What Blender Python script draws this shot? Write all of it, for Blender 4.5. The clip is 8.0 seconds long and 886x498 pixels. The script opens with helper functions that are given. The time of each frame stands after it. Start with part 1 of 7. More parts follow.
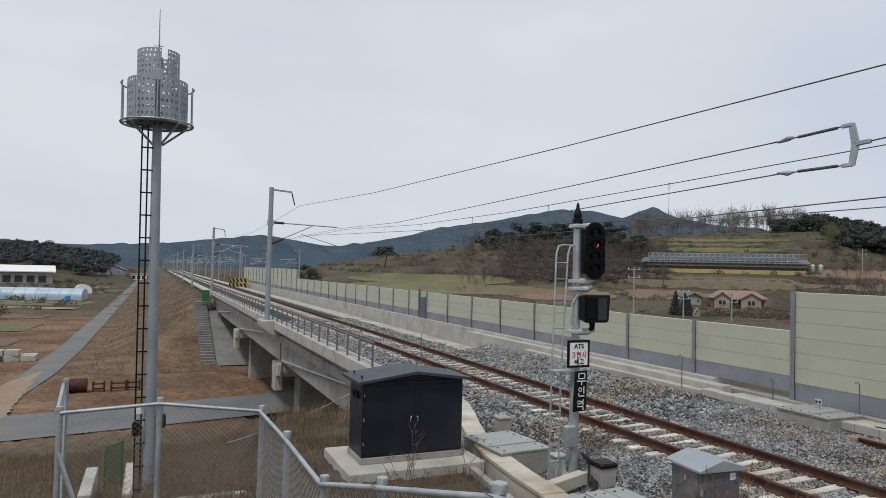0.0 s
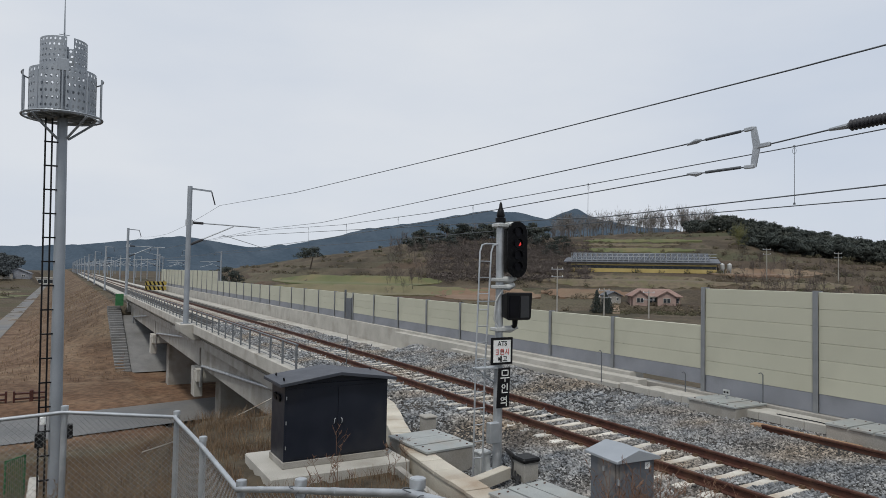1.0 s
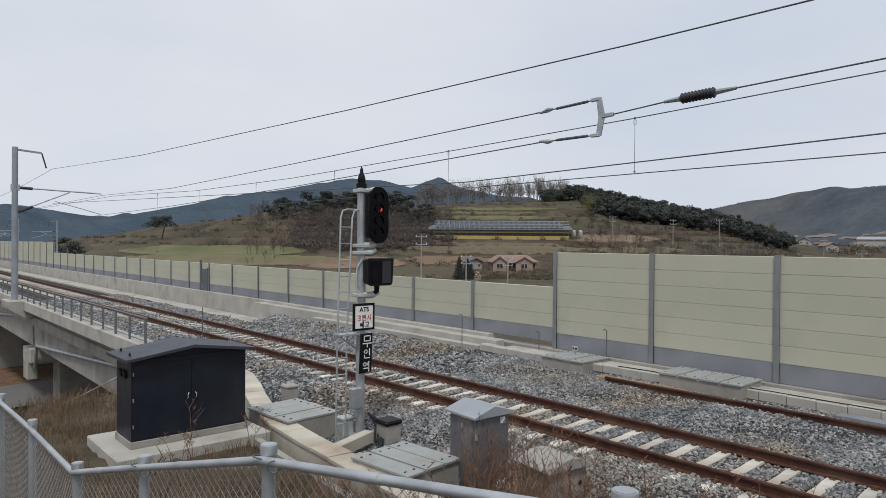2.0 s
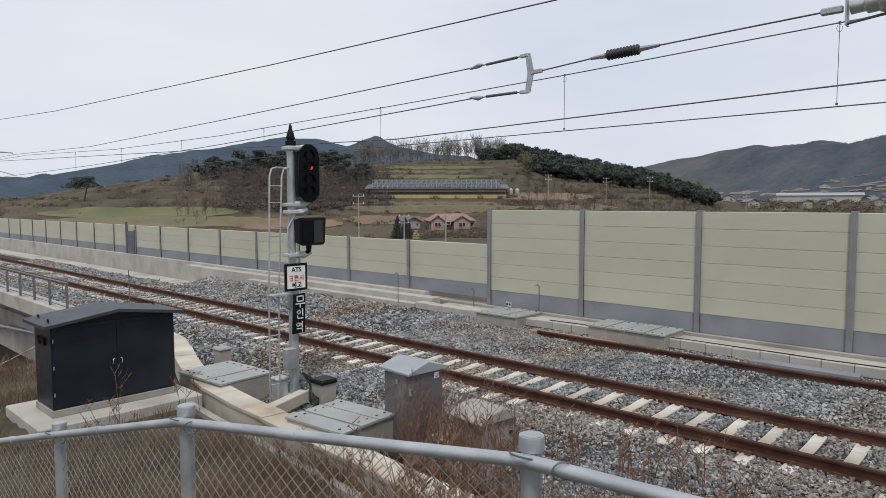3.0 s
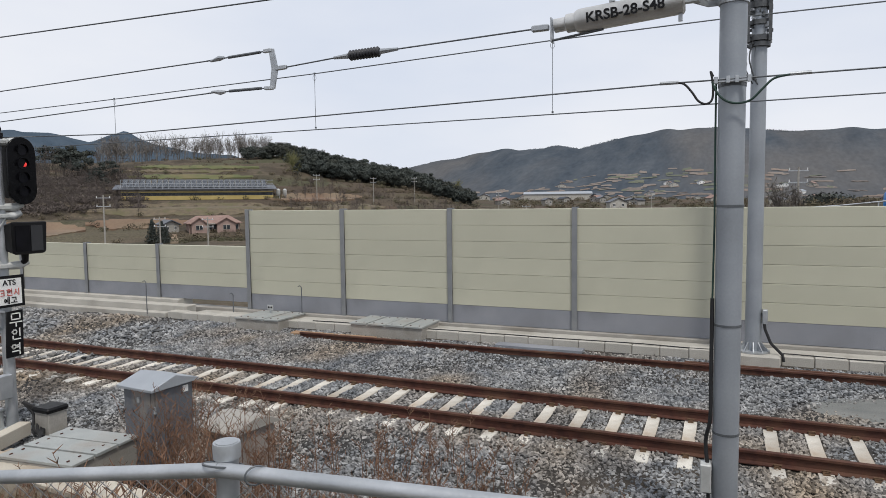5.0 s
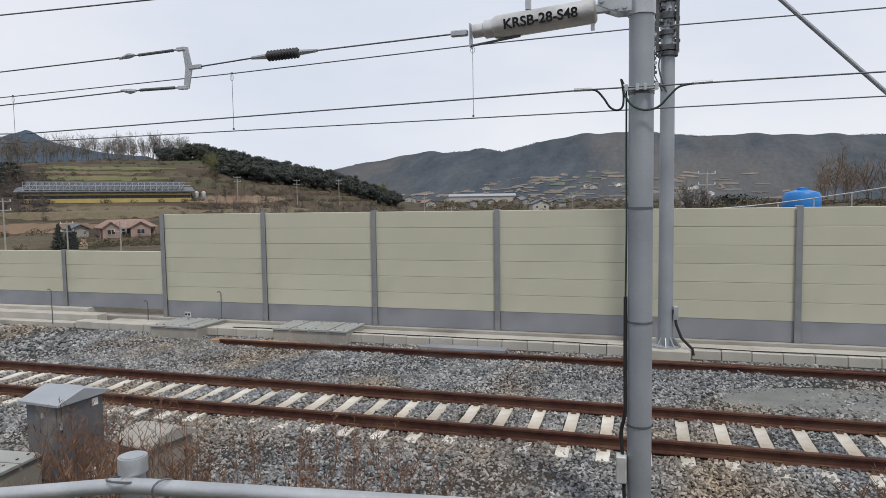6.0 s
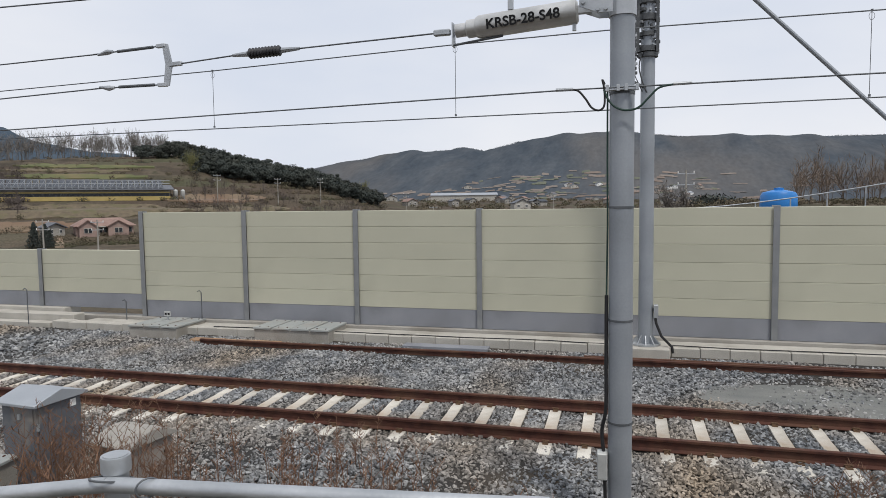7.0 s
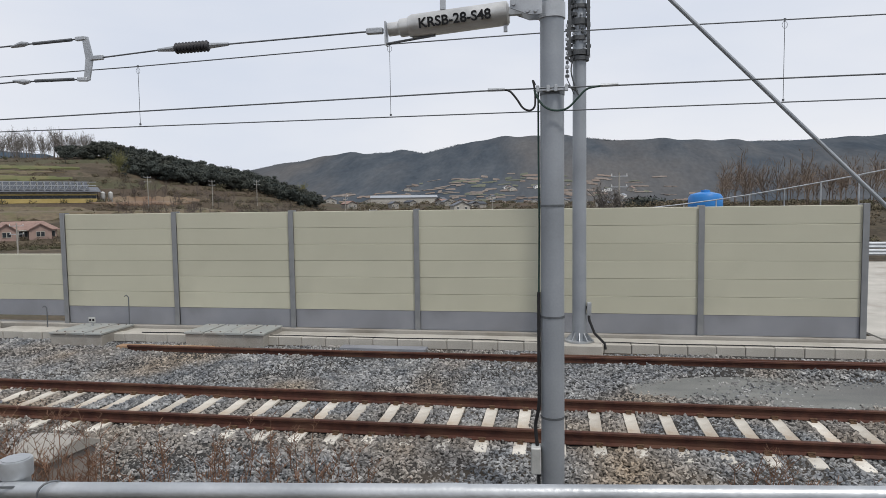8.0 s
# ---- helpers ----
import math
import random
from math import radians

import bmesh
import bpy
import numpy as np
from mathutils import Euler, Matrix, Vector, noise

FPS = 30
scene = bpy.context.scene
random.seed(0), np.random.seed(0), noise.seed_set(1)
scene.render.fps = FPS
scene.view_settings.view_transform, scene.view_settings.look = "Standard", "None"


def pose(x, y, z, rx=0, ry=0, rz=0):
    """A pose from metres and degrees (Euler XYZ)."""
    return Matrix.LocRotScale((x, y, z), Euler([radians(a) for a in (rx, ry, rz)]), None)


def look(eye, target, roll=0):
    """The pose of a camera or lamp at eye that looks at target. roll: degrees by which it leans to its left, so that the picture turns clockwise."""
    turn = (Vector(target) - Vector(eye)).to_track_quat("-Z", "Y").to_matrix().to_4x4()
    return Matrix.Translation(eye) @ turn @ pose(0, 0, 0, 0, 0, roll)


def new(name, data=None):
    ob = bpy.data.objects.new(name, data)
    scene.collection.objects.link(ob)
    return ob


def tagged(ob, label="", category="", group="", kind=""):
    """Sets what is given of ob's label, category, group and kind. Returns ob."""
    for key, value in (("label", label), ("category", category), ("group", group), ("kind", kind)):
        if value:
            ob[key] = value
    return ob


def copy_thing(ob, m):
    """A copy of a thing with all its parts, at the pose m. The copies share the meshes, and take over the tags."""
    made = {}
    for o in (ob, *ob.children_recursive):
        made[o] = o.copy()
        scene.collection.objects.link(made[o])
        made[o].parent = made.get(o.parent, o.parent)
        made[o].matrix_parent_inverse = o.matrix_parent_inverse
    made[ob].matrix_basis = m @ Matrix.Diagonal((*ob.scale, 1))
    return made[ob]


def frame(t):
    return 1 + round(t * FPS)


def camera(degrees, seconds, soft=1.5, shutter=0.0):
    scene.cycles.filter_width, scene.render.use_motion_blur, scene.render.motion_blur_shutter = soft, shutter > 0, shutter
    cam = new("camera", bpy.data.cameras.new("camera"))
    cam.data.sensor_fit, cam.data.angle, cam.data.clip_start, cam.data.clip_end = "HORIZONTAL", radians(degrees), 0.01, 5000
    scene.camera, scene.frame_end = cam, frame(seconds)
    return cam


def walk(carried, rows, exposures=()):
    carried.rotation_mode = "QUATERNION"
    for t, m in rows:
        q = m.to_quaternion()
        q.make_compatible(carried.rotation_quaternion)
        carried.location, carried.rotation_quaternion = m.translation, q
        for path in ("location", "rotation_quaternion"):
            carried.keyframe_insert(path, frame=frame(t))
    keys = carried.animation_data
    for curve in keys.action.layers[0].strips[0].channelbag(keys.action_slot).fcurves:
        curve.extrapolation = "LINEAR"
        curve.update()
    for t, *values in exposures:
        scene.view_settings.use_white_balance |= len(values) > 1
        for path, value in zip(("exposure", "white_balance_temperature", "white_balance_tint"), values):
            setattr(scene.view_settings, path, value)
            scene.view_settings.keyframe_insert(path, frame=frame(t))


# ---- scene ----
cam = camera(68.0, 8.0, soft=0.25)
PATH = [
    (0, (0.215, 0.238, 3.404), (1.016, 2.069, 3.471), 1.49),
    (0.5, (0.246, 0.231, 3.386), (1.063, 2.055, 3.455), 1.41),
    (1, (0.280, 0.232, 3.368), (1.278, 1.964, 3.443), 1.06),
    (1.5, (0.327, 0.246, 3.348), (1.525, 1.846, 3.426), 0.64),
    (2, (0.366, 0.230, 3.319), (1.697, 1.723, 3.303), 0.45),
    (2.2, (0.385, 0.220, 3.308), (1.748, 1.682, 3.241), 0.33),
    (3.5, (0.494, 0.123, 3.295), (2.020, 1.408, 3.148), -0.03),
    (4, (0.538, 0.073, 3.291), (2.161, 1.233, 3.148), -0.18),
    (4.5, (0.590, 0.017, 3.281), (2.331, 0.991, 3.137), -0.37),
    (5, (0.635, -0.042, 3.275), (2.469, 0.742, 3.132), -0.68),
    (6.5, (0.618, -0.093, 3.284), (2.540, 0.442, 3.144), -0.78),
    (7, (0.609, -0.087, 3.281), (2.535, 0.433, 3.138), -0.72),
    (7.5, (0.625, -0.095, 3.272), (2.556, 0.408, 3.128), -0.66),
    (8, (0.622, -0.153, 3.240), (2.587, 0.190, 3.102), -0.79),
]
EXPOSURES = [(0.0, -0.25, 6400, 8), (1.5, -0.22, 6420, 8), (2.2, -0.18, 6450, 9), (3.5, -0.02, 6500, 10), (4.5, 0.01, 6520, 10), (8.0, -0.03, 6560, 10)]
walk(cam, [(t, look(eye, target, roll)) for t, eye, target, roll in PATH], EXPOSURES)

# ---- sky and light ----
world = bpy.data.worlds.new("overcast_sky")
scene.world = world
world.use_nodes = True
wn, wl = world.node_tree.nodes, world.node_tree.links
wn.clear()
w_out = wn.new("ShaderNodeOutputWorld")
w_sky = wn.new("ShaderNodeTexSky")
w_sky.sky_type = "NISHITA"
w_sky.sun_disc = False
w_sky.sun_elevation, w_sky.sun_rotation = radians(60), radians(225)
w_bg = wn.new("ShaderNodeBackground")
w_bg.inputs["Strength"].default_value = 0.05
wl.new(w_sky.outputs["Color"], w_bg.inputs["Color"])
w_co = wn.new("ShaderNodeTexCoord")
w_map = wn.new("ShaderNodeMapping")
w_map.inputs["Scale"].default_value = (1.0, 1.0, 3.0)
w_noise = wn.new("ShaderNodeTexNoise")
w_noise.inputs["Scale"].default_value = 1.6
w_noise.inputs["Detail"].default_value = 5.0
w_ramp = wn.new("ShaderNodeValToRGB")
w_ramp.color_ramp.elements[0].position, w_ramp.color_ramp.elements[0].color = 0.3, (0.62, 0.672, 0.775, 1)
w_ramp.color_ramp.elements[1].position, w_ramp.color_ramp.elements[1].color = 0.7, (0.765, 0.785, 0.835, 1)
w_cloud = wn.new("ShaderNodeBackground")
w_cloud.inputs["Strength"].default_value = 1.16
w_mix = wn.new("ShaderNodeMixShader")
w_mix.inputs["Fac"].default_value = 0.93
wl.new(w_co.outputs["Generated"], w_map.inputs["Vector"])
wl.new(w_map.outputs["Vector"], w_noise.inputs["Vector"])
wl.new(w_noise.outputs["Fac"], w_ramp.inputs["Fac"])
wl.new(w_ramp.outputs["Color"], w_cloud.inputs["Color"])
wl.new(w_bg.outputs["Background"], w_mix.inputs[1])
wl.new(w_cloud.outputs["Background"], w_mix.inputs[2])
wl.new(w_mix.outputs["Shader"], w_out.inputs["Surface"])

sun = new("sun", bpy.data.lights.new("sun", "SUN"))
sun.data.energy, sun.data.angle, sun.data.color = 2.2, radians(7), (1.0, 0.96, 0.9)
sun.matrix_world = look((-24, -24, 60), (0, 0, 0))


# ---- mesh helpers ----
class Build:
    """Collects vertices and faces."""

    def __init__(self):
        self.v, self.f = [], []

    def add(self, vs, fs):
        n = len(self.v)
        self.v += [tuple(p) for p in vs]
        self.f += [tuple(i + n for i in q) for q in fs]
        return self

    def box(self, x0, x1, y0, y1, z0, z1):
        return self.add([(x, y, z) for z in (z0, z1) for y in (y0, y1) for x in (x0, x1)],
                        [(0, 2, 3, 1), (4, 5, 7, 6), (0, 1, 5, 4), (2, 6, 7, 3), (0, 4, 6, 2), (1, 3, 7, 5)])

    def beam(self, p, q, w, h, up=(0, 0, 1)):
        p, q = Vector(p), Vector(q)
        d = (q - p).normalized()
        s = d.cross(Vector(up))
        s = s.normalized() if s.length > 1e-4 else Vector((1, 0, 0))
        u = s.cross(d)
        c = [(-w / 2, -h / 2), (w / 2, -h / 2), (w / 2, h / 2), (-w / 2, h / 2)]
        return self.add([p + s * a + u * b for a, b in c] + [q + s * a + u * b for a, b in c],
                        [(3, 2, 1, 0), (4, 5, 6, 7), (0, 1, 5, 4), (1, 2, 6, 5), (2, 3, 7, 6), (3, 0, 4, 7)])

    def tube(self, pts, r, seg=10, caps=True):
        pts = [Vector(p) for p in pts]
        rs = r if isinstance(r, (list, tuple)) else [r] * len(pts)
        vs, fs = [], []
        side = None
        for i, p in enumerate(pts):
            d = (pts[min(i + 1, len(pts) - 1)] - pts[max(i - 1, 0)]).normalized()
            if side is None:
                side = d.cross(Vector((0, 0, 1)))
                if side.length < 1e-3:
                    side = Vector((1, 0, 0))
            side = (side - d * side.dot(d)).normalized()
            up = d.cross(side)
            for k in range(seg):
                a = 2 * math.pi * k / seg
                vs.append(p + (side * math.cos(a) + up * math.sin(a)) * rs[i])
        for i in range(len(pts) - 1):
            for k in range(seg):
                a, b = i * seg + k, i * seg + (k + 1) % seg
                fs.append((a, b, b + seg, a + seg))
        if caps:
            fs.append(tuple(range(seg - 1, -1, -1)))
            fs.append(tuple((len(pts) - 1) * seg + k for k in range(seg)))
        return self.add(vs, fs)

    def cyl(self, p, q, r, r2=None, seg=16):
        return self.tube([p, q], [r, r if r2 is None else r2], seg)

    def lathe(self, base, prof, seg=20):
        """prof: (radius, height) up the z axis from base."""
        bx, by, bz = base
        vs = [(bx + r * math.cos(2 * math.pi * k / seg), by + r * math.sin(2 * math.pi * k / seg), bz + z)
              for r, z in prof for k in range(seg)]
        fs = [(i * seg + k, i * seg + (k + 1) % seg, (i + 1) * seg + (k + 1) % seg, (i + 1) * seg + k)
              for i in range(len(prof) - 1) for k in range(seg)]
        fs += [tuple(range(seg - 1, -1, -1)), tuple((len(prof) - 1) * seg + k for k in range(seg))]
        return self.add(vs, fs)

    def prism(self, prof, axis, a, b):
        """A closed profile of 2D points drawn along axis x or y from a to b; profile in the other two axes."""
        n = len(prof)
        put = (lambda t, p: (t, p[0], p[1])) if axis == "x" else (lambda t, p: (p[0], t, p[1]))
        vs = [put(a, p) for p in prof] + [put(b, p) for p in prof]
        fs = [tuple(range(n)), tuple(range(2 * n - 1, n - 1, -1))]
        fs += [(i, (i + 1) % n, n + (i + 1) % n, n + i) for i in range(n)]
        return self.add(vs, fs)


def mesh_of(name, b, bevel=0.0, smooth=35):
    me = bpy.data.meshes.new(name)
    me.from_pydata([tuple(p) for p in b.v], [], b.f)
    bm = bmesh.new()
    bm.from_mesh(me)
    bmesh.ops.recalc_face_normals(bm, faces=bm.faces)
    if bevel:
        es = [e for e in bm.edges if e.is_manifold and e.calc_face_angle(0) > 0.6]
        bmesh.ops.bevel(bm, geom=es, offset=bevel, segments=1, affect="EDGES", clamp_overlap=True)
    bm.to_mesh(me)
    bm.free()
    if smooth:
        me.shade_smooth()
        me.set_sharp_from_angle(angle=radians(smooth))
    return me


def part(name, b, material, parent, label="", bevel=0.0, smooth=35):
    me = b if isinstance(b, bpy.types.Mesh) else mesh_of(name, b, bevel, smooth)
    if not me.materials:
        me.materials.append(material)
    ob = new(name, me)
    ob.parent = parent
    if label:
        ob["label"] = label
    return ob


def thing(name, at, label, category, group="", kind="", turn=0.0):
    ob = new(name)
    ob.empty_display_size = 0.1
    ob.matrix_world = pose(at[0], at[1], at[2], 0, 0, turn)
    return tagged(ob, label, category, group, kind)


def solid(name, b, material, label, category, group="", kind="", bevel=0.0, smooth=35):
    return tagged(part(name, b, material, None, "", bevel, smooth), label, category, group, kind)


def raw_mesh(name, verts, faces, material, smooth=False):
    """A mesh from numpy arrays of triangles or quads."""
    me = bpy.data.meshes.new(name)
    n, k = faces.shape
    me.vertices.add(len(verts))
    me.vertices.foreach_set("co", np.ascontiguousarray(verts, dtype=np.float32).ravel())
    me.loops.add(n * k)
    me.loops.foreach_set("vertex_index", np.ascontiguousarray(faces, dtype=np.int32).ravel())
    me.polygons.add(n)
    me.polygons.foreach_set("loop_start", np.arange(0, n * k, k, dtype=np.int32))
    me.update(calc_edges=True)
    me.validate()
    if smooth:
        me.shade_smooth()
    else:
        me.shade_flat()
    me.materials.append(material)
    return me


def bend(pts, steps=5):
    """A smooth curve through the points."""
    p = [Vector(q) for q in pts]
    p = [p[0] * 2 - p[1]] + p + [p[-1] * 2 - p[-2]]
    out = []
    for a, b, c, d in zip(p[:-3], p[1:-2], p[2:-1], p[3:]):
        for k in range(steps):
            t = k / steps
            out.append(0.5 * ((2 * b) + (c - a) * t + (2 * a - 5 * b + 4 * c - d) * t * t + (3 * b - a - 3 * c + d) * t ** 3))
    return out + [p[-2]]


# ---- materials ----
def mat(name, a, b, scale=6.0, rough=0.8, metal=0.0, bump=0.15, fine=60.0, stain=None, stain_scale=0.7, amount=0.5,
        island=0.0, per_object=0.0, spec=0.4, stretch=(1, 1, 1), grain_amount=0.5):
    m = bpy.data.materials.new(name)
    m.use_nodes = True
    n, l = m.node_tree.nodes, m.node_tree.links
    sh = n["Principled BSDF"]
    sh.inputs["Metallic"].default_value = metal
    sh.inputs["Specular IOR Level"].default_value = spec
    co = n.new("ShaderNodeTexCoord")
    mp = n.new("ShaderNodeMapping")
    mp.inputs["Scale"].default_value = stretch
    l.new(co.outputs["Object"], mp.inputs["Vector"])

    def noise_at(s, detail=4.0):
        t = n.new("ShaderNodeTexNoise")
        t.inputs["Scale"].default_value, t.inputs["Detail"].default_value = s, detail
        l.new(mp.outputs["Vector"], t.inputs["Vector"])
        return t.outputs["Fac"]

    def ramp(f, lo, hi):
        r = n.new("ShaderNodeMapRange")
        r.inputs["From Min"].default_value, r.inputs["From Max"].default_value = lo, hi
        l.new(f, r.inputs["Value"])
        return r.outputs["Result"]

    def mix(f, p, q):
        x = n.new("ShaderNodeMix")
        x.data_type = "RGBA"
        for sock, val in ((x.inputs["Factor"], f), (x.inputs[6], p), (x.inputs[7], q)):
            if isinstance(val, bpy.types.NodeSocket):
                l.new(val, sock)
            elif isinstance(val, tuple):
                sock.default_value = (*val[:3], 1)
            else:
                sock.default_value = val
        return x.outputs[2]

    col = mix(ramp(noise_at(scale), 0.3, 0.7), a, b)
    grain = noise_at(fine, 3.0)
    if stain:
        f = ramp(noise_at(stain_scale, 6.0), 0.62 - amount * 0.3, 0.72)
        col = mix(f, col, stain)
    hs = n.new("ShaderNodeHueSaturation")
    l.new(col, hs.inputs["Color"])
    v = n.new("ShaderNodeMath")
    v.operation = "MULTIPLY_ADD"
    l.new(grain, v.inputs[0])
    v.inputs[1].default_value, v.inputs[2].default_value = grain_amount, 1 - grain_amount / 2
    val = v.outputs[0]
    for amt, kind in ((island, "ShaderNodeNewGeometry"), (per_object, "ShaderNodeObjectInfo")):
        if amt:
            g = n.new(kind)
            out = g.outputs["Random Per Island"] if amt is island and kind.endswith("Geometry") else g.outputs["Random"]
            w = n.new("ShaderNodeMath")
            w.operation = "MULTIPLY_ADD"
            l.new(out, w.inputs[0])
            w.inputs[1].default_value, w.inputs[2].default_value = amt, 1 - amt / 2
            y = n.new("ShaderNodeMath")
            y.operation = "MULTIPLY"
            l.new(val, y.inputs[0])
            l.new(w.outputs[0], y.inputs[1])
            val = y.outputs[0]
    l.new(val, hs.inputs["Value"])
    l.new(hs.outputs["Color"], sh.inputs["Base Color"])
    rr = n.new("ShaderNodeMath")
    rr.operation = "MULTIPLY_ADD"
    l.new(noise_at(scale * 2), rr.inputs[0])
    rr.inputs[1].default_value, rr.inputs[2].default_value = 0.25, rough - 0.12
    l.new(rr.outputs[0], sh.inputs["Roughness"])
    if bump:
        bp = n.new("ShaderNodeBump")
        bp.inputs["Strength"].default_value, bp.inputs["Distance"].default_value = bump, 0.02
        l.new(grain, bp.inputs["Height"])
        l.new(bp.outputs["Normal"], sh.inputs["Normal"])
    return m


M_STONE = mat("ballast_stone", (0.135, 0.145, 0.158), (0.32, 0.32, 0.315), 3.0, 0.88, 0, 0.4, 90, (0.27, 0.212, 0.15), 0.35, 0.5, island=1.1)
# near-black base colour paints the shade in the gaps between the stones
M_SHADED_BED = mat("ballast_bed", (0.022, 0.021, 0.021), (0.04, 0.038, 0.036), 14.0, 0.95, 0, 0.8, 40, (0.07, 0.055, 0.04), 0.6, 0.4)
M_FINE = mat("fine_gravel", (0.135, 0.142, 0.138), (0.21, 0.212, 0.20), 3.0, 0.95, 0, 0.5, 120, (0.12, 0.12, 0.12), 0.5, 0.5)
M_RUST = mat("rusted_rail_steel", (0.048, 0.018, 0.013), (0.095, 0.036, 0.024), 8.0, 0.75, 0.1, 0.3, 80, (0.115, 0.058, 0.036), 1.5, 0.5)
M_SLEEPER = mat("sleeper_concrete", (0.46, 0.435, 0.385), (0.62, 0.59, 0.53), 5.0, 0.9, 0, 0.2, 70, (0.30, 0.22, 0.15), 1.4, 0.45, per_object=0.35)
M_CLIP = mat("rusty_fastening", (0.10, 0.06, 0.035), (0.17, 0.105, 0.06), 20.0, 0.7, 0.3)
M_CONC = mat("pale_concrete", (0.36, 0.345, 0.31), (0.46, 0.44, 0.40), 1.5, 0.9, 0, 0.25, 50, (0.29, 0.27, 0.235), 0.8, 0.35)
M_CONC2 = mat("weathered_concrete", (0.27, 0.255, 0.23), (0.36, 0.345, 0.315), 1.2, 0.92, 0, 0.25, 45, (0.20, 0.18, 0.15), 0.8, 0.4)
M_TROUGH = mat("cable_trough_concrete", (0.42, 0.39, 0.33), (0.56, 0.52, 0.44), 2.0, 0.9, 0, 0.25, 60, (0.26, 0.19, 0.13), 1.0, 0.6, per_object=0.2)
M_CREAM = mat("cream_panel", (0.437, 0.431, 0.342), (0.475, 0.468, 0.372), 0.8, 0.6, 0, 0.06, 90, (0.395, 0.389, 0.31), 0.5, 0.4, per_object=0.06)
M_GREYP = mat("grey_panel", (0.20, 0.21, 0.235), (0.25, 0.26, 0.285), 1.5, 0.7, 0, 0.1, 60, (0.16, 0.165, 0.18), 0.8, 0.4)
M_POST = mat("barrier_post_steel", (0.22, 0.23, 0.24), (0.29, 0.30, 0.31), 3.0, 0.5, 0.5, 0.08, grain_amount=0.16)
M_GALV = mat("galvanised_steel", (0.38, 0.40, 0.42), (0.50, 0.52, 0.54), 5.0, 0.45, 0.6, 0.08, 60, (0.30, 0.32, 0.34), 2.0, 0.4, grain_amount=0.16)
M_MAST = mat("grey_mast_steel", (0.27, 0.295, 0.325), (0.34, 0.365, 0.395), 2.0, 0.5, 0.35, 0.06, 40, (0.22, 0.24, 0.26), 1.0, 0.4, grain_amount=0.16)
M_NAVY = mat("navy_cabinet_paint", (0.008, 0.011, 0.019), (0.014, 0.017, 0.027), 2.0, 0.42, 0.0, 0.05, 50, (0.022, 0.023, 0.027), 1.0, 0.3, spec=0.3, grain_amount=0.16)
M_ROOF = mat("dark_grey_roof_sheet", (0.075, 0.082, 0.098), (0.105, 0.113, 0.13), 2.0, 0.5, 0.2, 0.06)
M_CABROOF = mat("dark_navy_roof_sheet", (0.034, 0.038, 0.049), (0.05, 0.055, 0.068), 2.0, 0.5, 0.1, 0.05, grain_amount=0.16)
M_BLACK = mat("black_paint", (0.004, 0.004, 0.005), (0.008, 0.008, 0.009), 6.0, 0.45, 0, 0.04, spec=0.2)
M_RUBBER = mat("black_rubber", (0.012, 0.012, 0.013), (0.02, 0.02, 0.022), 10.0, 0.7, 0, 0.1)
M_WHITE = mat("white_paint", (0.70, 0.70, 0.68), (0.80, 0.80, 0.78), 4.0, 0.6, 0, 0.06)
M_SILVER = mat("silver_paint", (0.52, 0.52, 0.51), (0.62, 0.62, 0.61), 5.0, 0.4, 0.55, 0.05, 60, (0.42, 0.42, 0.41), 3.0, 0.4, grain_amount=0.16)
M_CASTG = mat("pale_grey_casting", (0.42, 0.43, 0.42), (0.52, 0.53, 0.52), 8.0, 0.55, 0.2, 0.1, grain_amount=0.16)
M_REDTXT = mat("red_lettering", (0.45, 0.10, 0.09), (0.52, 0.13, 0.11), 8.0, 0.6, 0, 0)
M_BOXG = mat("grey_box_paint", (0.10, 0.11, 0.128), (0.138, 0.148, 0.165), 3.0, 0.5, 0.2, 0.06, 60, (0.25, 0.22, 0.19), 2.0, 0.3, grain_amount=0.16)
M_LID = mat("pale_grey_lid", (0.29, 0.315, 0.345), (0.36, 0.385, 0.415), 3.0, 0.5, 0.3, 0.06, grain_amount=0.16)
M_PLATE = mat("pit_cover_plate", (0.30, 0.318, 0.312), (0.38, 0.395, 0.385), 3.0, 0.6, 0.2, 0.1, 80, (0.30, 0.28, 0.25), 1.5, 0.4)
M_FENCEW = mat("weathered_fence_wire", (0.26, 0.265, 0.265), (0.36, 0.36, 0.355), 9.0, 0.6, 0.3, 0)
M_RAILING = mat("dull_grey_railing", (0.13, 0.14, 0.15), (0.19, 0.20, 0.21), 3.0, 0.55, 0.3, 0.06)
M_PAVE = mat("grey_slope_paving", (0.15, 0.15, 0.15), (0.22, 0.215, 0.21), 0.8, 0.95, 0, 0.4, 12, (0.12, 0.115, 0.105), 0.3, 0.5)
M_BEIGE = mat("weathered_beige_paint", (0.22, 0.195, 0.175), (0.29, 0.26, 0.235), 3.0, 0.8, 0, 0.1, 50, (0.16, 0.13, 0.11), 2.0, 0.4)
M_WIRE = mat("dull_wire", (0.10, 0.11, 0.12), (0.16, 0.17, 0.18), 8.0, 0.6, 0.5, 0)
M_CABLEG = mat("green_cable", (0.012, 0.035, 0.028), (0.022, 0.055, 0.042), 8.0, 0.6, 0, 0)
M_INSUL = mat("dark_insulator", (0.022, 0.022, 0.026), (0.04, 0.04, 0.045), 10.0, 0.4, 0, 0)
M_EARTH = mat("bare_earth", (0.13, 0.08, 0.053), (0.2, 0.135, 0.09), 0.15, 0.95, 0, 0.5, 3.0, (0.18, 0.145, 0.1), 0.08, 0.6)
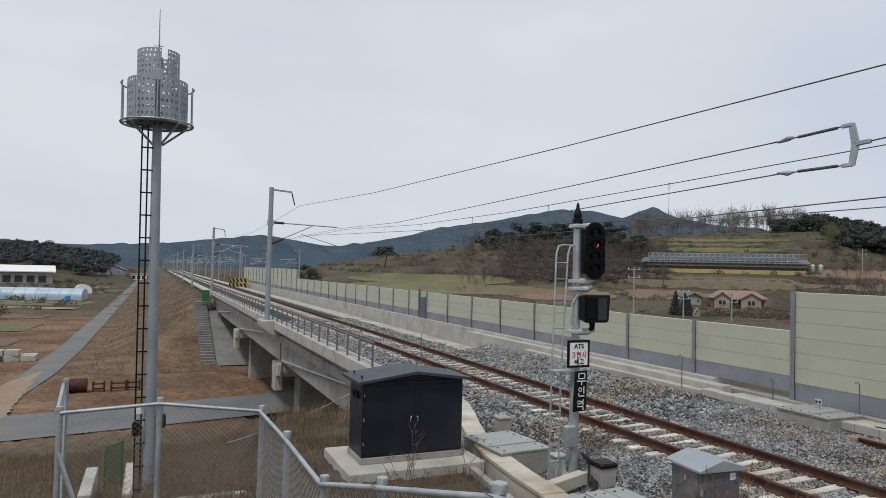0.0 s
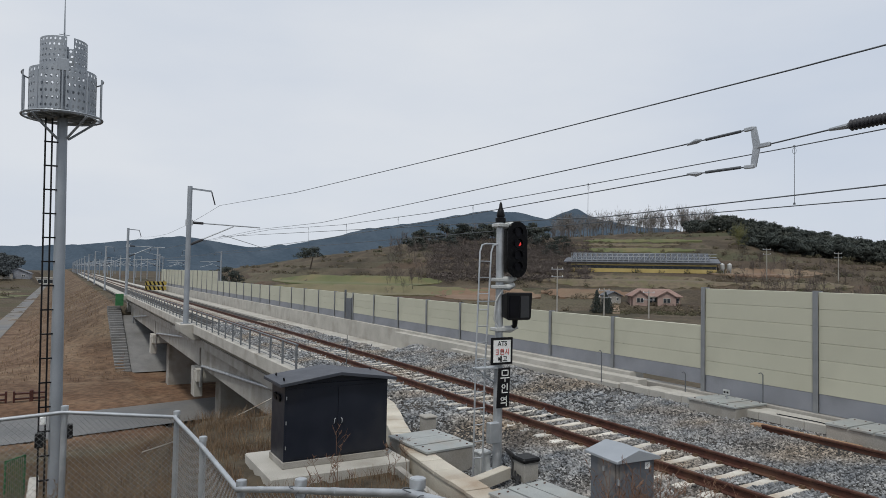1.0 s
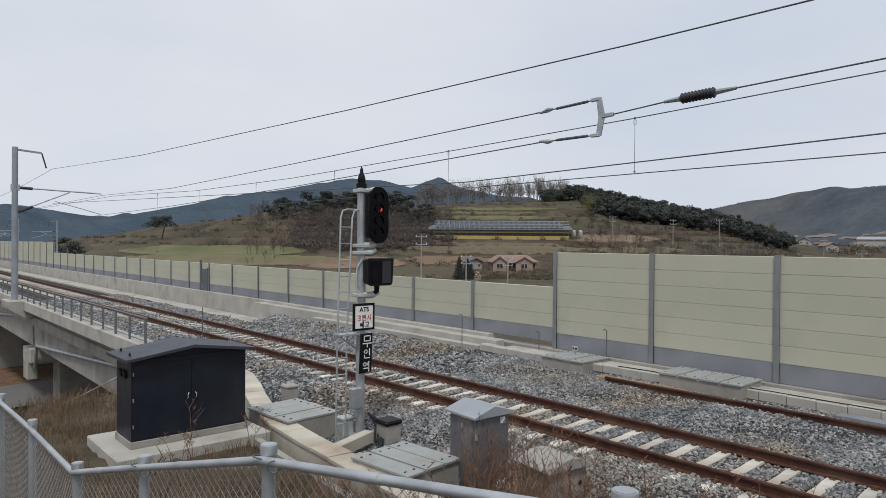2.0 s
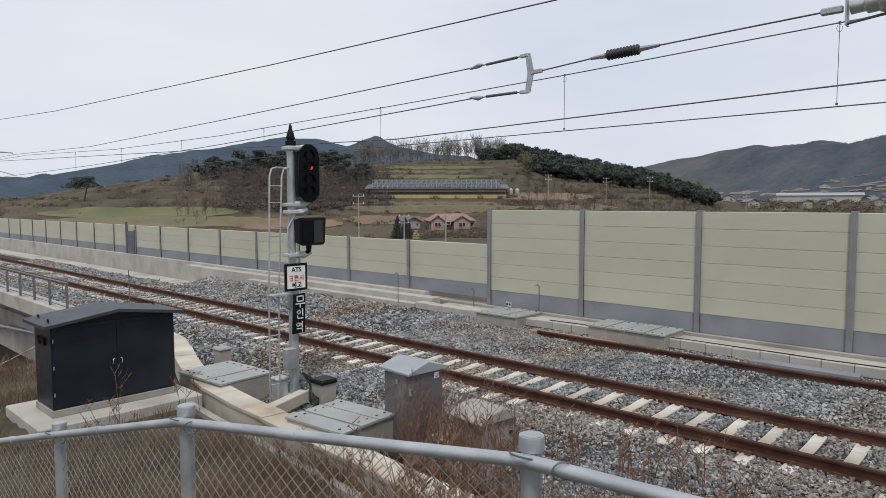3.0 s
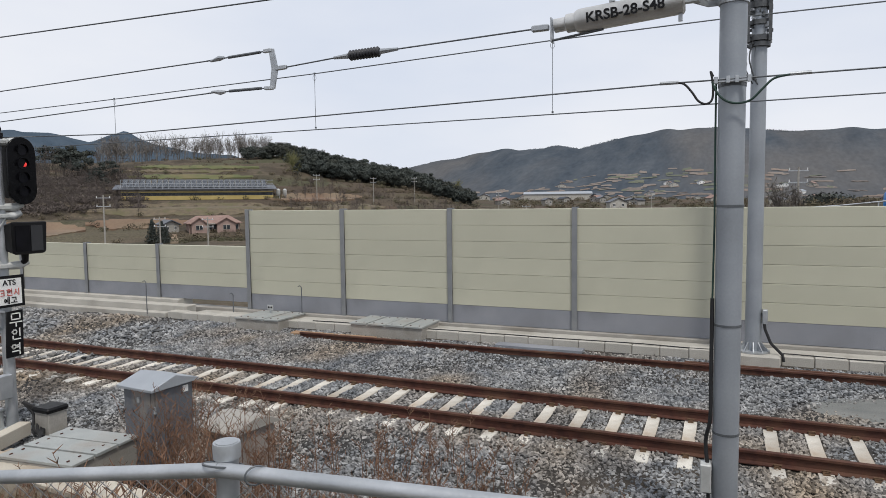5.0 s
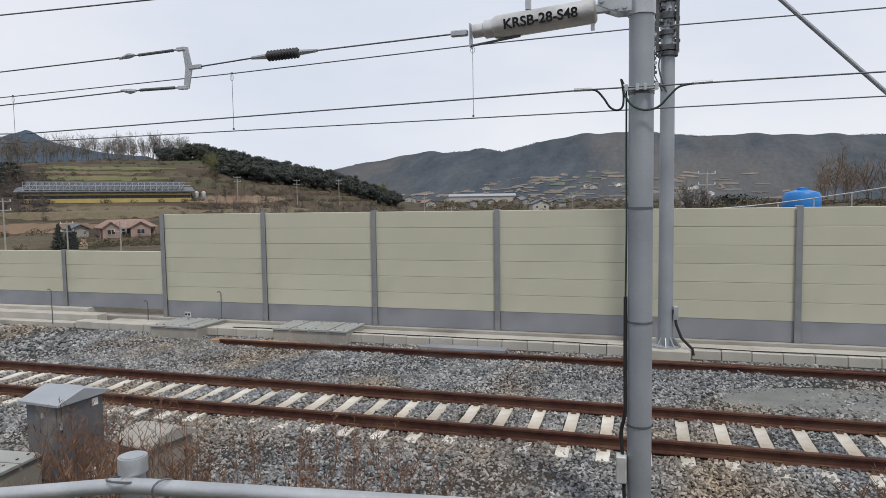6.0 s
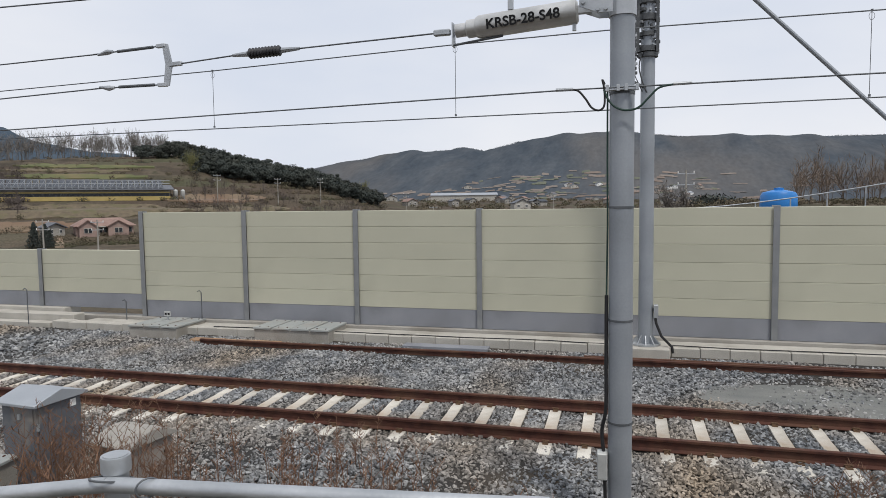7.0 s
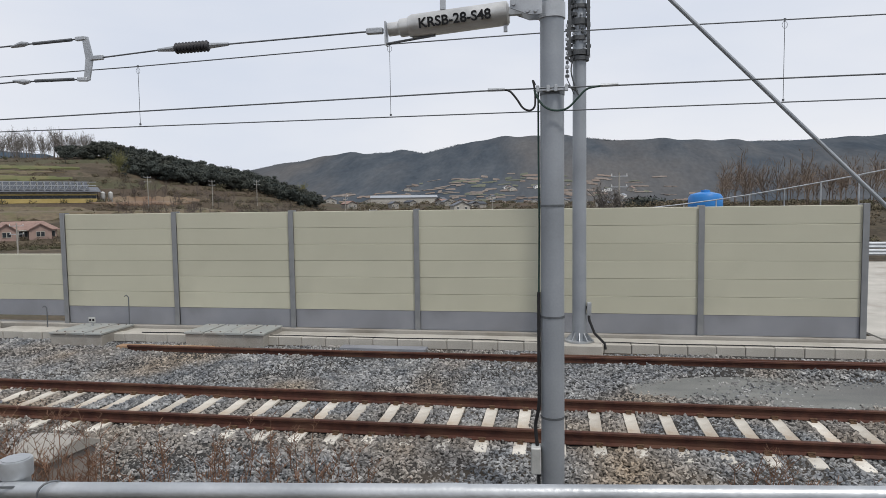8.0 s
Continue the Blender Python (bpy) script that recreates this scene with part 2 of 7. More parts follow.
M_GRASSG = mat("dry_grass_ground", (0.098, 0.078, 0.054), (0.15, 0.12, 0.08), 0.9, 0.95, 0, 0.7, 14.0, (0.10, 0.095, 0.045), 0.3, 0.5)
M_MEADOW = mat("olive_meadow", (0.115, 0.103, 0.058), (0.165, 0.142, 0.085), 0.3, 0.95, 0, 0.6, 5.0, (0.12, 0.118, 0.06), 0.12, 0.5)
M_BLADE = mat("dry_grass_blades", (0.13, 0.087, 0.053), (0.235, 0.166, 0.10), 1.5, 0.9, 0, 0, 10, (0.11, 0.066, 0.04), 0.8, 0.5, island=0.7)
M_ASPH = mat("asphalt", (0.115, 0.118, 0.122), (0.165, 0.165, 0.165), 0.4, 0.9, 0, 0.3, 8, (0.185, 0.165, 0.14), 0.12, 0.55)
M_BROWNTW = mat("dried_stalk", (0.11, 0.055, 0.035), (0.20, 0.115, 0.07), 12.0, 0.85, 0, 0)
M_BARK = mat("bark", (0.055, 0.042, 0.032), (0.10, 0.08, 0.06), 6.0, 0.9)
M_PINE = mat("pine_needles", (0.026, 0.034, 0.032), (0.058, 0.066, 0.056), 0.35, 0.9, 0, 0.3, 4.0, (0.045, 0.047, 0.036), 0.05, 0.4, island=0.3)
# paler, bluer copy of the pine needles with distance haze mixed into the colour
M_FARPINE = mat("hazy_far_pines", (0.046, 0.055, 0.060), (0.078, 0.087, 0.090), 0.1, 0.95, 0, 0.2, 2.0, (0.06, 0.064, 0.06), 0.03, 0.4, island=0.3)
M_BARE = mat("bare_branches", (0.068, 0.056, 0.05), (0.13, 0.107, 0.096), 0.3, 0.95, 0, 0, 4.0, None, 1, 0, island=0.5)
M_TWIG = mat("pale_twigs", (0.12, 0.108, 0.098), (0.2, 0.182, 0.165), 0.3, 0.95, 0, 0, 4.0, None, 1, 0, island=0.5)
M_BROWNT = mat("reddish_bare_twigs", (0.12, 0.09, 0.068), (0.19, 0.145, 0.112), 0.3, 0.95, 0, 0, 4.0, None, 1, 0, island=0.5)
M_BUSH = mat("scrub", (0.085, 0.068, 0.046), (0.14, 0.112, 0.075), 0.3, 0.95, 0, 0.3, 4.0, (0.07, 0.078, 0.04), 0.06, 0.5, island=0.7)
M_GREEN = mat("spring_green_field", (0.088, 0.098, 0.042), (0.122, 0.126, 0.057), 0.2, 0.95, 0, 0.4, 5.0, (0.16, 0.13, 0.07), 0.1, 0.5)
M_BUDS = mat("yellow_green_buds", (0.13, 0.13, 0.05), (0.20, 0.19, 0.08), 0.3, 0.95, 0, 0, 4.0, None, 1, 0, island=0.5)
# forest tinted blue: the distance haze is put into its colour
M_FAR = mat("hazed_far_forest", (0.050, 0.071, 0.095), (0.072, 0.094, 0.120), 0.012, 1.0, 0, 0.6, 0.15, None, spec=0.0, stretch=(1, 0.25, 1))
# ridge and treetops: lighter blue-grey base colour carries the haze
M_FARR = mat("hazed_ridge_forest", (0.052, 0.064, 0.079), (0.083, 0.094, 0.107), 0.03, 1.0, 0, 0.8, 0.16, (0.108, 0.106, 0.106), 0.006, 0.5, spec=0.0, island=0.3, stretch=(0.22, 1, 1))
# dry field colour greyed to include the haze over the far slope
M_FARFIELD = mat("hazed_dry_field", (0.145, 0.128, 0.118), (0.22, 0.19, 0.168), 0.02, 1.0, 0, 0.2, 0.3, spec=0.0)
M_FARGREEN = mat("far_green_field", (0.11, 0.12, 0.095), (0.15, 0.155, 0.12), 0.02, 1.0, 0, 0.2, 0.3, spec=0.0)
M_FARTAN = mat("far_tan_field", (0.15, 0.125, 0.11), (0.22, 0.18, 0.155), 0.02, 1.0, 0, 0.2, 0.3, spec=0.0)
M_PLANK = mat("weathered_timber", (0.28, 0.17, 0.10), (0.36, 0.24, 0.15), 2.0, 0.85, 0, 0.2, 40, stretch=(6, 1, 6))
M_SAND = mat("sandy_track", (0.23, 0.175, 0.125), (0.31, 0.245, 0.18), 0.3, 0.95, 0, 0.3, 6.0, (0.24, 0.15, 0.10), 0.15, 0.5)
M_YELLOW = mat("yellow_curtain", (0.38, 0.29, 0.10), (0.45, 0.35, 0.14), 0.5, 0.7, 0, 0)
M_SOLAR = mat("solar_panel", (0.05, 0.056, 0.068), (0.085, 0.094, 0.11), 0.6, 0.7, 0.0, 0, spec=0.2)
M_PINK = mat("pink_brick", (0.27, 0.19, 0.165), (0.34, 0.25, 0.215), 0.8, 0.9, 0, 0.2, 10)
M_TILE = mat("brown_roof_tile", (0.20, 0.13, 0.11), (0.28, 0.19, 0.16), 0.8, 0.8, 0, 0.3, 8)
M_DARKGL = mat("dark_window", (0.02, 0.025, 0.03), (0.04, 0.045, 0.05), 1.0, 0.25, 0, 0)
M_BLUE = mat("blue_plastic", (0.015, 0.16, 0.46), (0.025, 0.20, 0.54), 1.0, 0.45, 0, 0.03)
M_FILM = mat("greenhouse_film", (0.30, 0.40, 0.50), (0.46, 0.53, 0.60), 0.4, 0.4, 0, 0)
M_HAZARD_Y = mat("hazard_yellow", (0.33, 0.25, 0.06), (0.42, 0.32, 0.08), 2.0, 0.6)
M_MESHGREEN = mat("green_mesh", (0.02, 0.10, 0.035), (0.035, 0.15, 0.055), 4.0, 0.7)
M_RUSTRED = mat("rusty_red_drum", (0.045, 0.014, 0.011), (0.08, 0.028, 0.02), 4.0, 0.8)


# ---- the ground ----
def smooth01(t):
    t = np.clip(t, 0, 1)
    return t * t * (3 - 2 * t)


RIDGE_AZ = np.array([-180, -120, -60, -12, -8, -4, -1, 3, 9, 14.7, 18.5, 22.5, 27.4, 32, 36.5, 41, 45.5, 51, 53.8, 57, 60.6, 65, 69, 72, 80, 100, 112, 140, 180.0])
RIDGE_EL = np.array([0.5, 0.5, 0.8, 0.75, 0.7, 0.1, -0.6, -0.6, -0.4, 0.5, 1.2, 1.7, 2.6, 3.0, 3.1, 3.2, 3.5, 3.7, 3.9, 3.2, 2.5, 1.6, 0.2, 0.05, 0.1, -0.2, -0.6, 0.5, 0.5])
RIDGE_R = np.array([500, 500, 500, 500, 480, 450, 420, 420, 420, 330, 300, 300, 310, 320, 330, 340, 340, 350, 370, 380, 390, 400, 410, 560, 620, 620, 600, 500, 500.0])


def ground_z(x, y):
    """Height of the earth, without the track bed and the bridge."""
    x, y = np.asarray(x, float), np.asarray(y, float)
    # the platform end on which the walk begins, and its bank
    dist = np.hypot(np.maximum(x - 1.6, 0), np.maximum(y - 1.5, 0))
    near = np.maximum(1.7 - 0.42 * dist, -0.42)
    # the bank towards the road that passes under the bridge
    edge = np.where(x < 2.2, 9.5, 9.5 + np.clip((x - 2.2) / 1.2, 0, 1) * 8.0)
    slope = np.clip((y - edge) / np.maximum(37.0 - edge, 1), 0, 1)
    near = near + (-6.0 - near) * np.where(slope > 0, slope ** 1.0, 0)
    # embankment beyond the bridge
    bank_top = smooth01((y - 80) / 5.0)
    side = np.clip((x + 4.5) / 10.3, 0, 1)
    bank = -6.0 + 5.2 * side * np.clip((y - 66) / 17.0, 0, 1)
    corridor = np.where(y < 18, -0.75, np.where(y > 84, -0.8, -6.0))
    z = near
    z = np.where(y > 37, -6.0, z)
    z = np.where((y > 60) & (x < 5.8), bank, z)
    z = np.where((x > 5.9) & (x < 16.5), np.where(y < 18, -0.75, np.where(y > 37, np.minimum(-0.8, -6.2 + 5.4 * np.clip((y - 70) / 14.5, 0, 1)), near)), z)
    # beyond the noise barrier
    right = np.where(y < -7, 0.05, -0.5 - 3.0 * smooth01((x - 17) / 22.0))
    right = right + 2.6 * smooth01((x - 40) / 25.0) * smooth01((4 - y) / 14.0)
    z = np.where(x >= 16.5, right, z)
    # hills
    r = np.hypot(x, y)
    az = np.degrees(np.arctan2(x, y))
    el = np.interp(az, RIDGE_AZ, RIDGE_EL)
    rr = np.interp(az, RIDGE_AZ, RIDGE_R)
    top = 3.3 + rr * np.tan(np.radians(el))
    start = np.where(x < 5.8, 320.0, 125.0)
    t = (r - start) / (rr - start)
    rise = smooth01(np.clip(t, 0, 1) ** 0.85)
    fall = smooth01((r - rr) / (0.7 * rr))
    base = np.where(x < 5.8, -6.0, -4.0)
    hill = base + (top - base) * rise * (1 - fall)
    # terraces cut into the slope
    step = 2.2
    q = hill / step
    fr = q - np.floor(q)
    terr = (np.floor(q) + smooth01((fr - 0.62) / 0.38)) * step
    hill = np.where((az > 12) & (az < 70) & (rise < 0.93), hill * 0.2 + terr * 0.8, hill)
    far = (r > 125) & ~((x > 5.8) & (x < 30) & (y > 60)) & ~((x > -12) & (x < 6))
    w = smooth01((r - 125) / 40.0)
    z = np.where(far, z * (1 - w) + hill * w, z)
    return z


def polar_ground():
    rad = np.concatenate([np.linspace(0.002, 24, 72), 24 * 1.0145 ** np.arange(1, 330)])
    rad = np.append(rad[rad < 2400], [3200, 4800])
    na = 720
    aa = np.radians(np.arange(na) * 360.0 / na)
    R, A = np.meshgrid(rad, aa, indexing="ij")
    X, Y = R * np.sin(A), R * np.cos(A)
    Z = ground_z(X, Y)
    rng = np.random.default_rng(4)
    bumpy = np.where(R > 3, rng.normal(0, 1, R.shape), 0) * np.where(R < 30, 0.025, np.where(R < 130, 0.02, 0.08))
    keep = (X > 5.0) & (X < 17.5) & (Y < 900)
    Z = Z + np.where(keep, 0, bumpy)
    V = np.stack([X, Y, Z], -1).reshape(-1, 3)
    i, j = np.meshgrid(np.arange(len(rad) - 1), np.arange(na), indexing="ij")
    a, b = (i * na + j).ravel(), (i * na + (j + 1) % na).ravel()
    F = np.stack([a, a + na, b + na, b], 1)
    return V, F


def ground_material():
    m = bpy.data.materials.new("mixed_ground")
    m.use_nodes = True
    n, l = m.node_tree.nodes, m.node_tree.links
    sh = n["Principled BSDF"]
    sh.inputs["Roughness"].default_value = 0.95
    sh.inputs["Specular IOR Level"].default_value = 0.1
    co = n.new("ShaderNodeTexCoord")

    def tex(kind, scale, out, stretch=None):
        t = n.new(kind)
        t.inputs["Scale"].default_value = scale
        src = co.outputs["Object"]
        if stretch:
            mp = n.new("ShaderNodeMapping")
            mp.inputs["Scale"].default_value = stretch
            mp.inputs["Rotation"].default_value = (0, 0, 0.6)
            l.new(src, mp.inputs["Vector"])
            src = mp.outputs["Vector"]
        l.new(src, t.inputs["Vector"])
        if kind == "ShaderNodeTexNoise":
            t.inputs["Detail"].default_value = 7
        return t.outputs[out]

    def ramp(f, stops):
        r = n.new("ShaderNodeValToRGB")
        while len(r.color_ramp.elements) < len(stops):
            r.color_ramp.elements.new(0.5)
        for e, (p, c) in zip(r.color_ramp.elements, stops):
            e.position, e.color = p, (*c, 1)
        l.new(f, r.inputs["Fac"])
        return r.outputs["Color"]

    def mix(f, p, q):
        x = n.new("ShaderNodeMix")
        x.data_type = "RGBA"
        l.new(f, x.inputs["Factor"])
        l.new(p, x.inputs[6])
        l.new(q, x.inputs[7])
        return x.outputs[2]

    sep = n.new("ShaderNodeSeparateColor")
    l.new(tex("ShaderNodeTexVoronoi", 0.022, "Color", (1.0, 2.6, 0.4)), sep.inputs["Color"])
    fields = ramp(sep.outputs["Red"], [(0.0, (0.074, 0.057, 0.044)), (0.25, (0.098, 0.080, 0.060)), (0.45, (0.061, 0.058, 0.041)),
                                       (0.62, (0.102, 0.071, 0.054)), (0.78, (0.072, 0.072, 0.045)), (1.0, (0.119, 0.100, 0.075))])
    scrub = ramp(tex("ShaderNodeTexNoise", 0.12, "Fac"), [(0.35, (0.045, 0.039, 0.030)), (0.5, (0.074, 0.061, 0.047)), (0.62, (0.111, 0.091, 0.068)), (0.7, (0.061, 0.057, 0.039))])
    wide = n.new("ShaderNodeMapRange")
    wide.inputs["From Min"].default_value, wide.inputs["From Max"].default_value = 0.42, 0.58
    l.new(tex("ShaderNodeTexNoise", 0.03, "Fac"), wide.inputs["Value"])
    col = mix(wide.outputs["Result"], fields, scrub)
    # red bare earth on the building site by the road
    pos = n.new("ShaderNodeSeparateXYZ")
    l.new(co.outputs["Object"], pos.inputs["Vector"])
    low = n.new("ShaderNodeMapRange")
    low.inputs["From Min"].default_value, low.inputs["From Max"].default_value = -3.6, -5.0
    l.new(pos.outputs["Z"], low.inputs["Value"])
    earth = ramp(tex("ShaderNodeTexNoise", 0.2, "Fac"), [(0.3, (0.10, 0.058, 0.038)), (0.5, (0.165, 0.102, 0.068)), (0.7, (0.225, 0.155, 0.105))])
    below = n.new("ShaderNodeMapRange")
    below.inputs["From Min"].default_value, below.inputs["From Max"].default_value = 38, 42
    l.new(pos.outputs["Y"], below.inputs["Value"])
    site = n.new("ShaderNodeMath")
    site.operation = "MULTIPLY"
    l.new(low.outputs["Result"], site.inputs[0])
    l.new(below.outputs["Result"], site.inputs[1])
    beyond = n.new("ShaderNodeMapRange")
    beyond.inputs["From Min"].default_value, beyond.inputs["From Max"].default_value = 150, 118
    l.new(pos.outputs["Y"], beyond.inputs["Value"])
    site2 = n.new("ShaderNodeMath")
    site2.operation = "MULTIPLY"
    l.new(site.outputs[0], site2.inputs[0])
    l.new(beyond.outputs["Result"], site2.inputs[1])
    col = mix(site2.outputs[0], col, earth)
    # the new embankment beside the lane is bare brown earth too
    side = n.new("ShaderNodeMapRange")
    side.inputs["From Min"].default_value, side.inputs["From Max"].default_value = 5.9, 5.4
    l.new(pos.outputs["X"], side.inputs["Value"])
    far_y = n.new("ShaderNodeMapRange")
    far_y.inputs["From Min"].default_value, far_y.inputs["From Max"].default_value = 50, 60
    far_y.inputs["To Max"].default_value = 0.75
    l.new(pos.outputs["Y"], far_y.inputs["Value"])
    both = n.new("ShaderNodeMath")
    both.operation = "MULTIPLY"
    l.new(side.outputs["Result"], both.inputs[0])
    foot = n.new("ShaderNodeMapRange")
    foot.inputs["From Min"].default_value, foot.inputs["From Max"].default_value = -9.0, -6.0
    l.new(pos.outputs["X"], foot.inputs["Value"])
    reach = n.new("ShaderNodeMath")
    reach.operation = "MULTIPLY"
    l.new(far_y.outputs["Result"], reach.inputs[0])
    l.new(foot.outputs["Result"], reach.inputs[1])
    l.new(reach.outputs[0], both.inputs[1])
    bank_col = ramp(tex("ShaderNodeTexNoise", 0.35, "Fac"), [(0.3, (0.078, 0.05, 0.036)), (0.5, (0.14, 0.096, 0.068)), (0.7, (0.2, 0.15, 0.108))])
    col = mix(both.outputs[0], col, bank_col)
    g = n.new("ShaderNodeMix")
    g.data_type, g.blend_type = "RGBA", "MULTIPLY"
    g.inputs["Factor"].default_value = 0.7
    l.new(col, g.inputs[6])
    l.new(ramp(tex("ShaderNodeTexNoise", 2.2, "Fac"), [(0.3, (0.5, 0.5, 0.5)), (0.5, (0.95, 0.95, 0.92)), (0.7, (1.4, 1.35, 1.25))]), g.inputs[7])
    l.new(g.outputs[2], sh.inputs["Base Color"])
    bp = n.new("ShaderNodeBump")
    bp.inputs["Strength"].default_value, bp.inputs["Distance"].default_value = 0.6, 0.3
    l.new(tex("ShaderNodeTexNoise", 1.5, "Fac"), bp.inputs["Height"])
    l.new(bp.outputs["Normal"], sh.inputs["Normal"])
    return m


M_GROUND = ground_material()
gv, gf = polar_ground()
ground = new("ground", raw_mesh("ground", gv, gf, M_GROUND, True))
tagged(ground, "brown earth, dry grass and terraced fields", "ground", kind="structure")


def gz(x, y):
    return float(ground_z(x, y))


# ---- far mountains ----
def mountain(name, az, el, dist, depth, material, label, seed, rough):
    a = np.linspace(az[0], az[-1], 360)
    e = np.interp(a, az, el)
    rng = np.random.default_rng(seed)
    for k in range(1, 7):
        e = e + rough / k ** 1.1 * np.sin(np.radians(a) * 18 * k * 1.7 + rng.uniform(0, 6))
    rows = 70
    V = np.zeros((rows, len(a), 3))
    for i in range(rows):
        t = i / (rows - 1)
        r = dist + depth * (t - 0.6)
        up = smooth01(t / 0.6) if t < 0.6 else 1 - 0.8 * smooth01((t - 0.6) / 0.4)
        foot = -8.0
        spur = sum(np.sin(np.radians(a) * dist / w_ + ph_ + 5.0 * t * k_) / k_ for w_, ph_, k_ in ((62, 0.4, 1), (27, 2.1, 2), (11, 4.0, 3)))
        high = math.sin(math.pi * max(0.0, min((t - 0.27) / 0.33, 1.0)))
        z = foot + (3.3 + dist * np.tan(np.radians(e)) - foot) * up + spur * depth * 0.006 * high
        V[i] = np.stack([r * np.sin(np.radians(a)), r * np.cos(np.radians(a)), z], -1)
    i, j = np.meshgrid(np.arange(rows - 1), np.arange(len(a) - 1), indexing="ij")
    p = (i * len(a) + j).ravel()
    F = np.stack([p, p + 1, p + 1 + len(a), p + len(a)], 1)
    return tagged(new(name, raw_mesh(name, V.reshape(-1, 3), F, material, True)), label, "mountain", kind="structure")


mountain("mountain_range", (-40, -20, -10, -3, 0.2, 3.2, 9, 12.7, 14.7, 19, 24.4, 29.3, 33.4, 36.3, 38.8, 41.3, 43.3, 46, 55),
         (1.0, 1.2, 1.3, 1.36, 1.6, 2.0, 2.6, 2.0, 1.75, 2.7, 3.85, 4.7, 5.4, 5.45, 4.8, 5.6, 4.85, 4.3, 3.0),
         2600, 1500, M_FAR, "wooded mountain range on the horizon, bluish from painted haze", 3, 0.008)
# no haze volume here; the ridge material holds the haze
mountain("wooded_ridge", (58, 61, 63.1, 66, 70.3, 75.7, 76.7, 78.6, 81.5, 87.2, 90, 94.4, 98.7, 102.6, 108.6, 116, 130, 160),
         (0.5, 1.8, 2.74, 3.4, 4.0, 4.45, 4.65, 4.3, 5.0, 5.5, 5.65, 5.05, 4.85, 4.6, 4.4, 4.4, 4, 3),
         1500, 1100, M_FARR, "leafless wooded ridge behind the valley, blue-grey from painted haze", 5, 0.004)

# ---- track bed, rails and sleepers ----
NEAR_RAIL, FAR_RAIL, MID = 9.9, 11.405, 10.65
BED = [(7.2, -0.62), (8.1, -0.46), (9.0, -0.24), (9.45, -0.20), (11.9, -0.20), (12.5, -0.16), (13.3, -0.02), (14.2, 0.10), (15.4, 0.16)]


def bed_z(x):
    return np.interp(x, [p[0] for p in BED], [p[1] for p in BED])


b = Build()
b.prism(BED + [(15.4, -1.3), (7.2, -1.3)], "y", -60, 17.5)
solid("ballast_bed", b, M_SHADED_BED, "ballast bed under the railway track, near-black for the shade between stones", "track bed", kind="structure")
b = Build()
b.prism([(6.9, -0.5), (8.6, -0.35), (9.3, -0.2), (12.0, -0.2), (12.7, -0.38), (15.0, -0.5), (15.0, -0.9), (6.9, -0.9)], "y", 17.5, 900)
solid("ballast_bed", b, M_SHADED_BED, "ballast bed along the bridge and embankment, near-black for the shade between stones", "track bed", kind="structure")
for xa, xb, ya in ((13.5, 14.7, 27.0), (6.95, 8.05, 17.6)):
    solid("walkway", Build().box(xa, xb, ya, 420, -0.7, -0.31), M_CONC, "pale concrete walkway strip beside the ballast", "walkway", kind="structure")

RAILP = [(-0.075, -0.172), (0.075, -0.172), (0.075, -0.160), (0.012, -0.14), (0.009, -0.05), (0.036, -0.036), (0.036, -0.006),
         (0.028, 0.0), (-0.028, 0.0), (-0.036, -0.006), (-0.036, -0.036), (-0.009, -0.05), (-0.012, -0.14), (-0.075, -0.160)]
track = thing("railway_track", (MID, 0, 0), "single railway track with rust-brown rails on concrete sleepers", "railway track")
for rx in (NEAR_RAIL, FAR_RAIL):
    part("rail", Build().prism([(p + rx - MID, q) for p, q in RAILP], "y", -60, 880), M_RUST, track, "rust-brown steel rail")


def sleeper_mesh():
    b = Build()
    prof = [(-1.22, -0.36), (1.22, -0.36), (1.22, -0.185), (1.12, -0.168), (0.45, -0.172), (0.2, -0.19), (-0.2, -0.19), (-0.45, -0.172), (-1.12, -0.168), (-1.22, -0.185)]
    n = len(prof)
    vs = [(p, -0.12 if q < -0.3 else -0.09, q) for p, q in prof] + [(p, 0.12 if q < -0.3 else 0.09, q) for p, q in prof]
    b.add(vs, [tuple(range(n)), tuple(range(2 * n - 1, n - 1, -1))] + [(i, (i + 1) % n, n + (i + 1) % n, n + i) for i in range(n)])
    return mesh_of("sleeper", b)


def clip_mesh():
    b = Build()
    b.box(0.07, 0.15, -0.04, 0.04, -0.18, -0.15)
    b.tube([(0.06, -0.04, -0.152), (0.11, -0.045, -0.122), (0.13, 0, -0.115), (0.11, 0.045, -0.122), (0.06, 0.04, -0.152)], 0.010, 5)
    return mesh_of("fastening", b)


SL, CL = sleeper_mesh(), clip_mesh()
SPACING = 0.548
rnd = random.Random(5)
for k in range(-22, 150):
    s = part("sleeper", SL, M_SLEEPER, track)
    s.location = (rnd.uniform(-0.015, 0.015), 0.37 + k * SPACING, rnd.uniform(-0.006, 0.004))
    if k < 60:
        for rx in (NEAR_RAIL - MID, FAR_RAIL - MID):
            for turn in (0, 180):
                part("fastening", CL, M_CLIP, s).matrix_local = pose(rx, 0, 0, 0, 0, turn)
b = Build()
for k in range(150, 900):
    y = 0.37 + k * SPACING
    b.box(-1.22, 1.22, y - 0.11, y + 0.11, -0.3, -0.17)
far_sl = part("far_sleeper", b, M_SLEEPER, track)
far_sl["kind"] = "stuff"

# spare rails lying by the barrier
spare = thing("spare_rail", (13.76, 0, -0.03), "long rust-brown spare rail lying on the ballast", "rail")
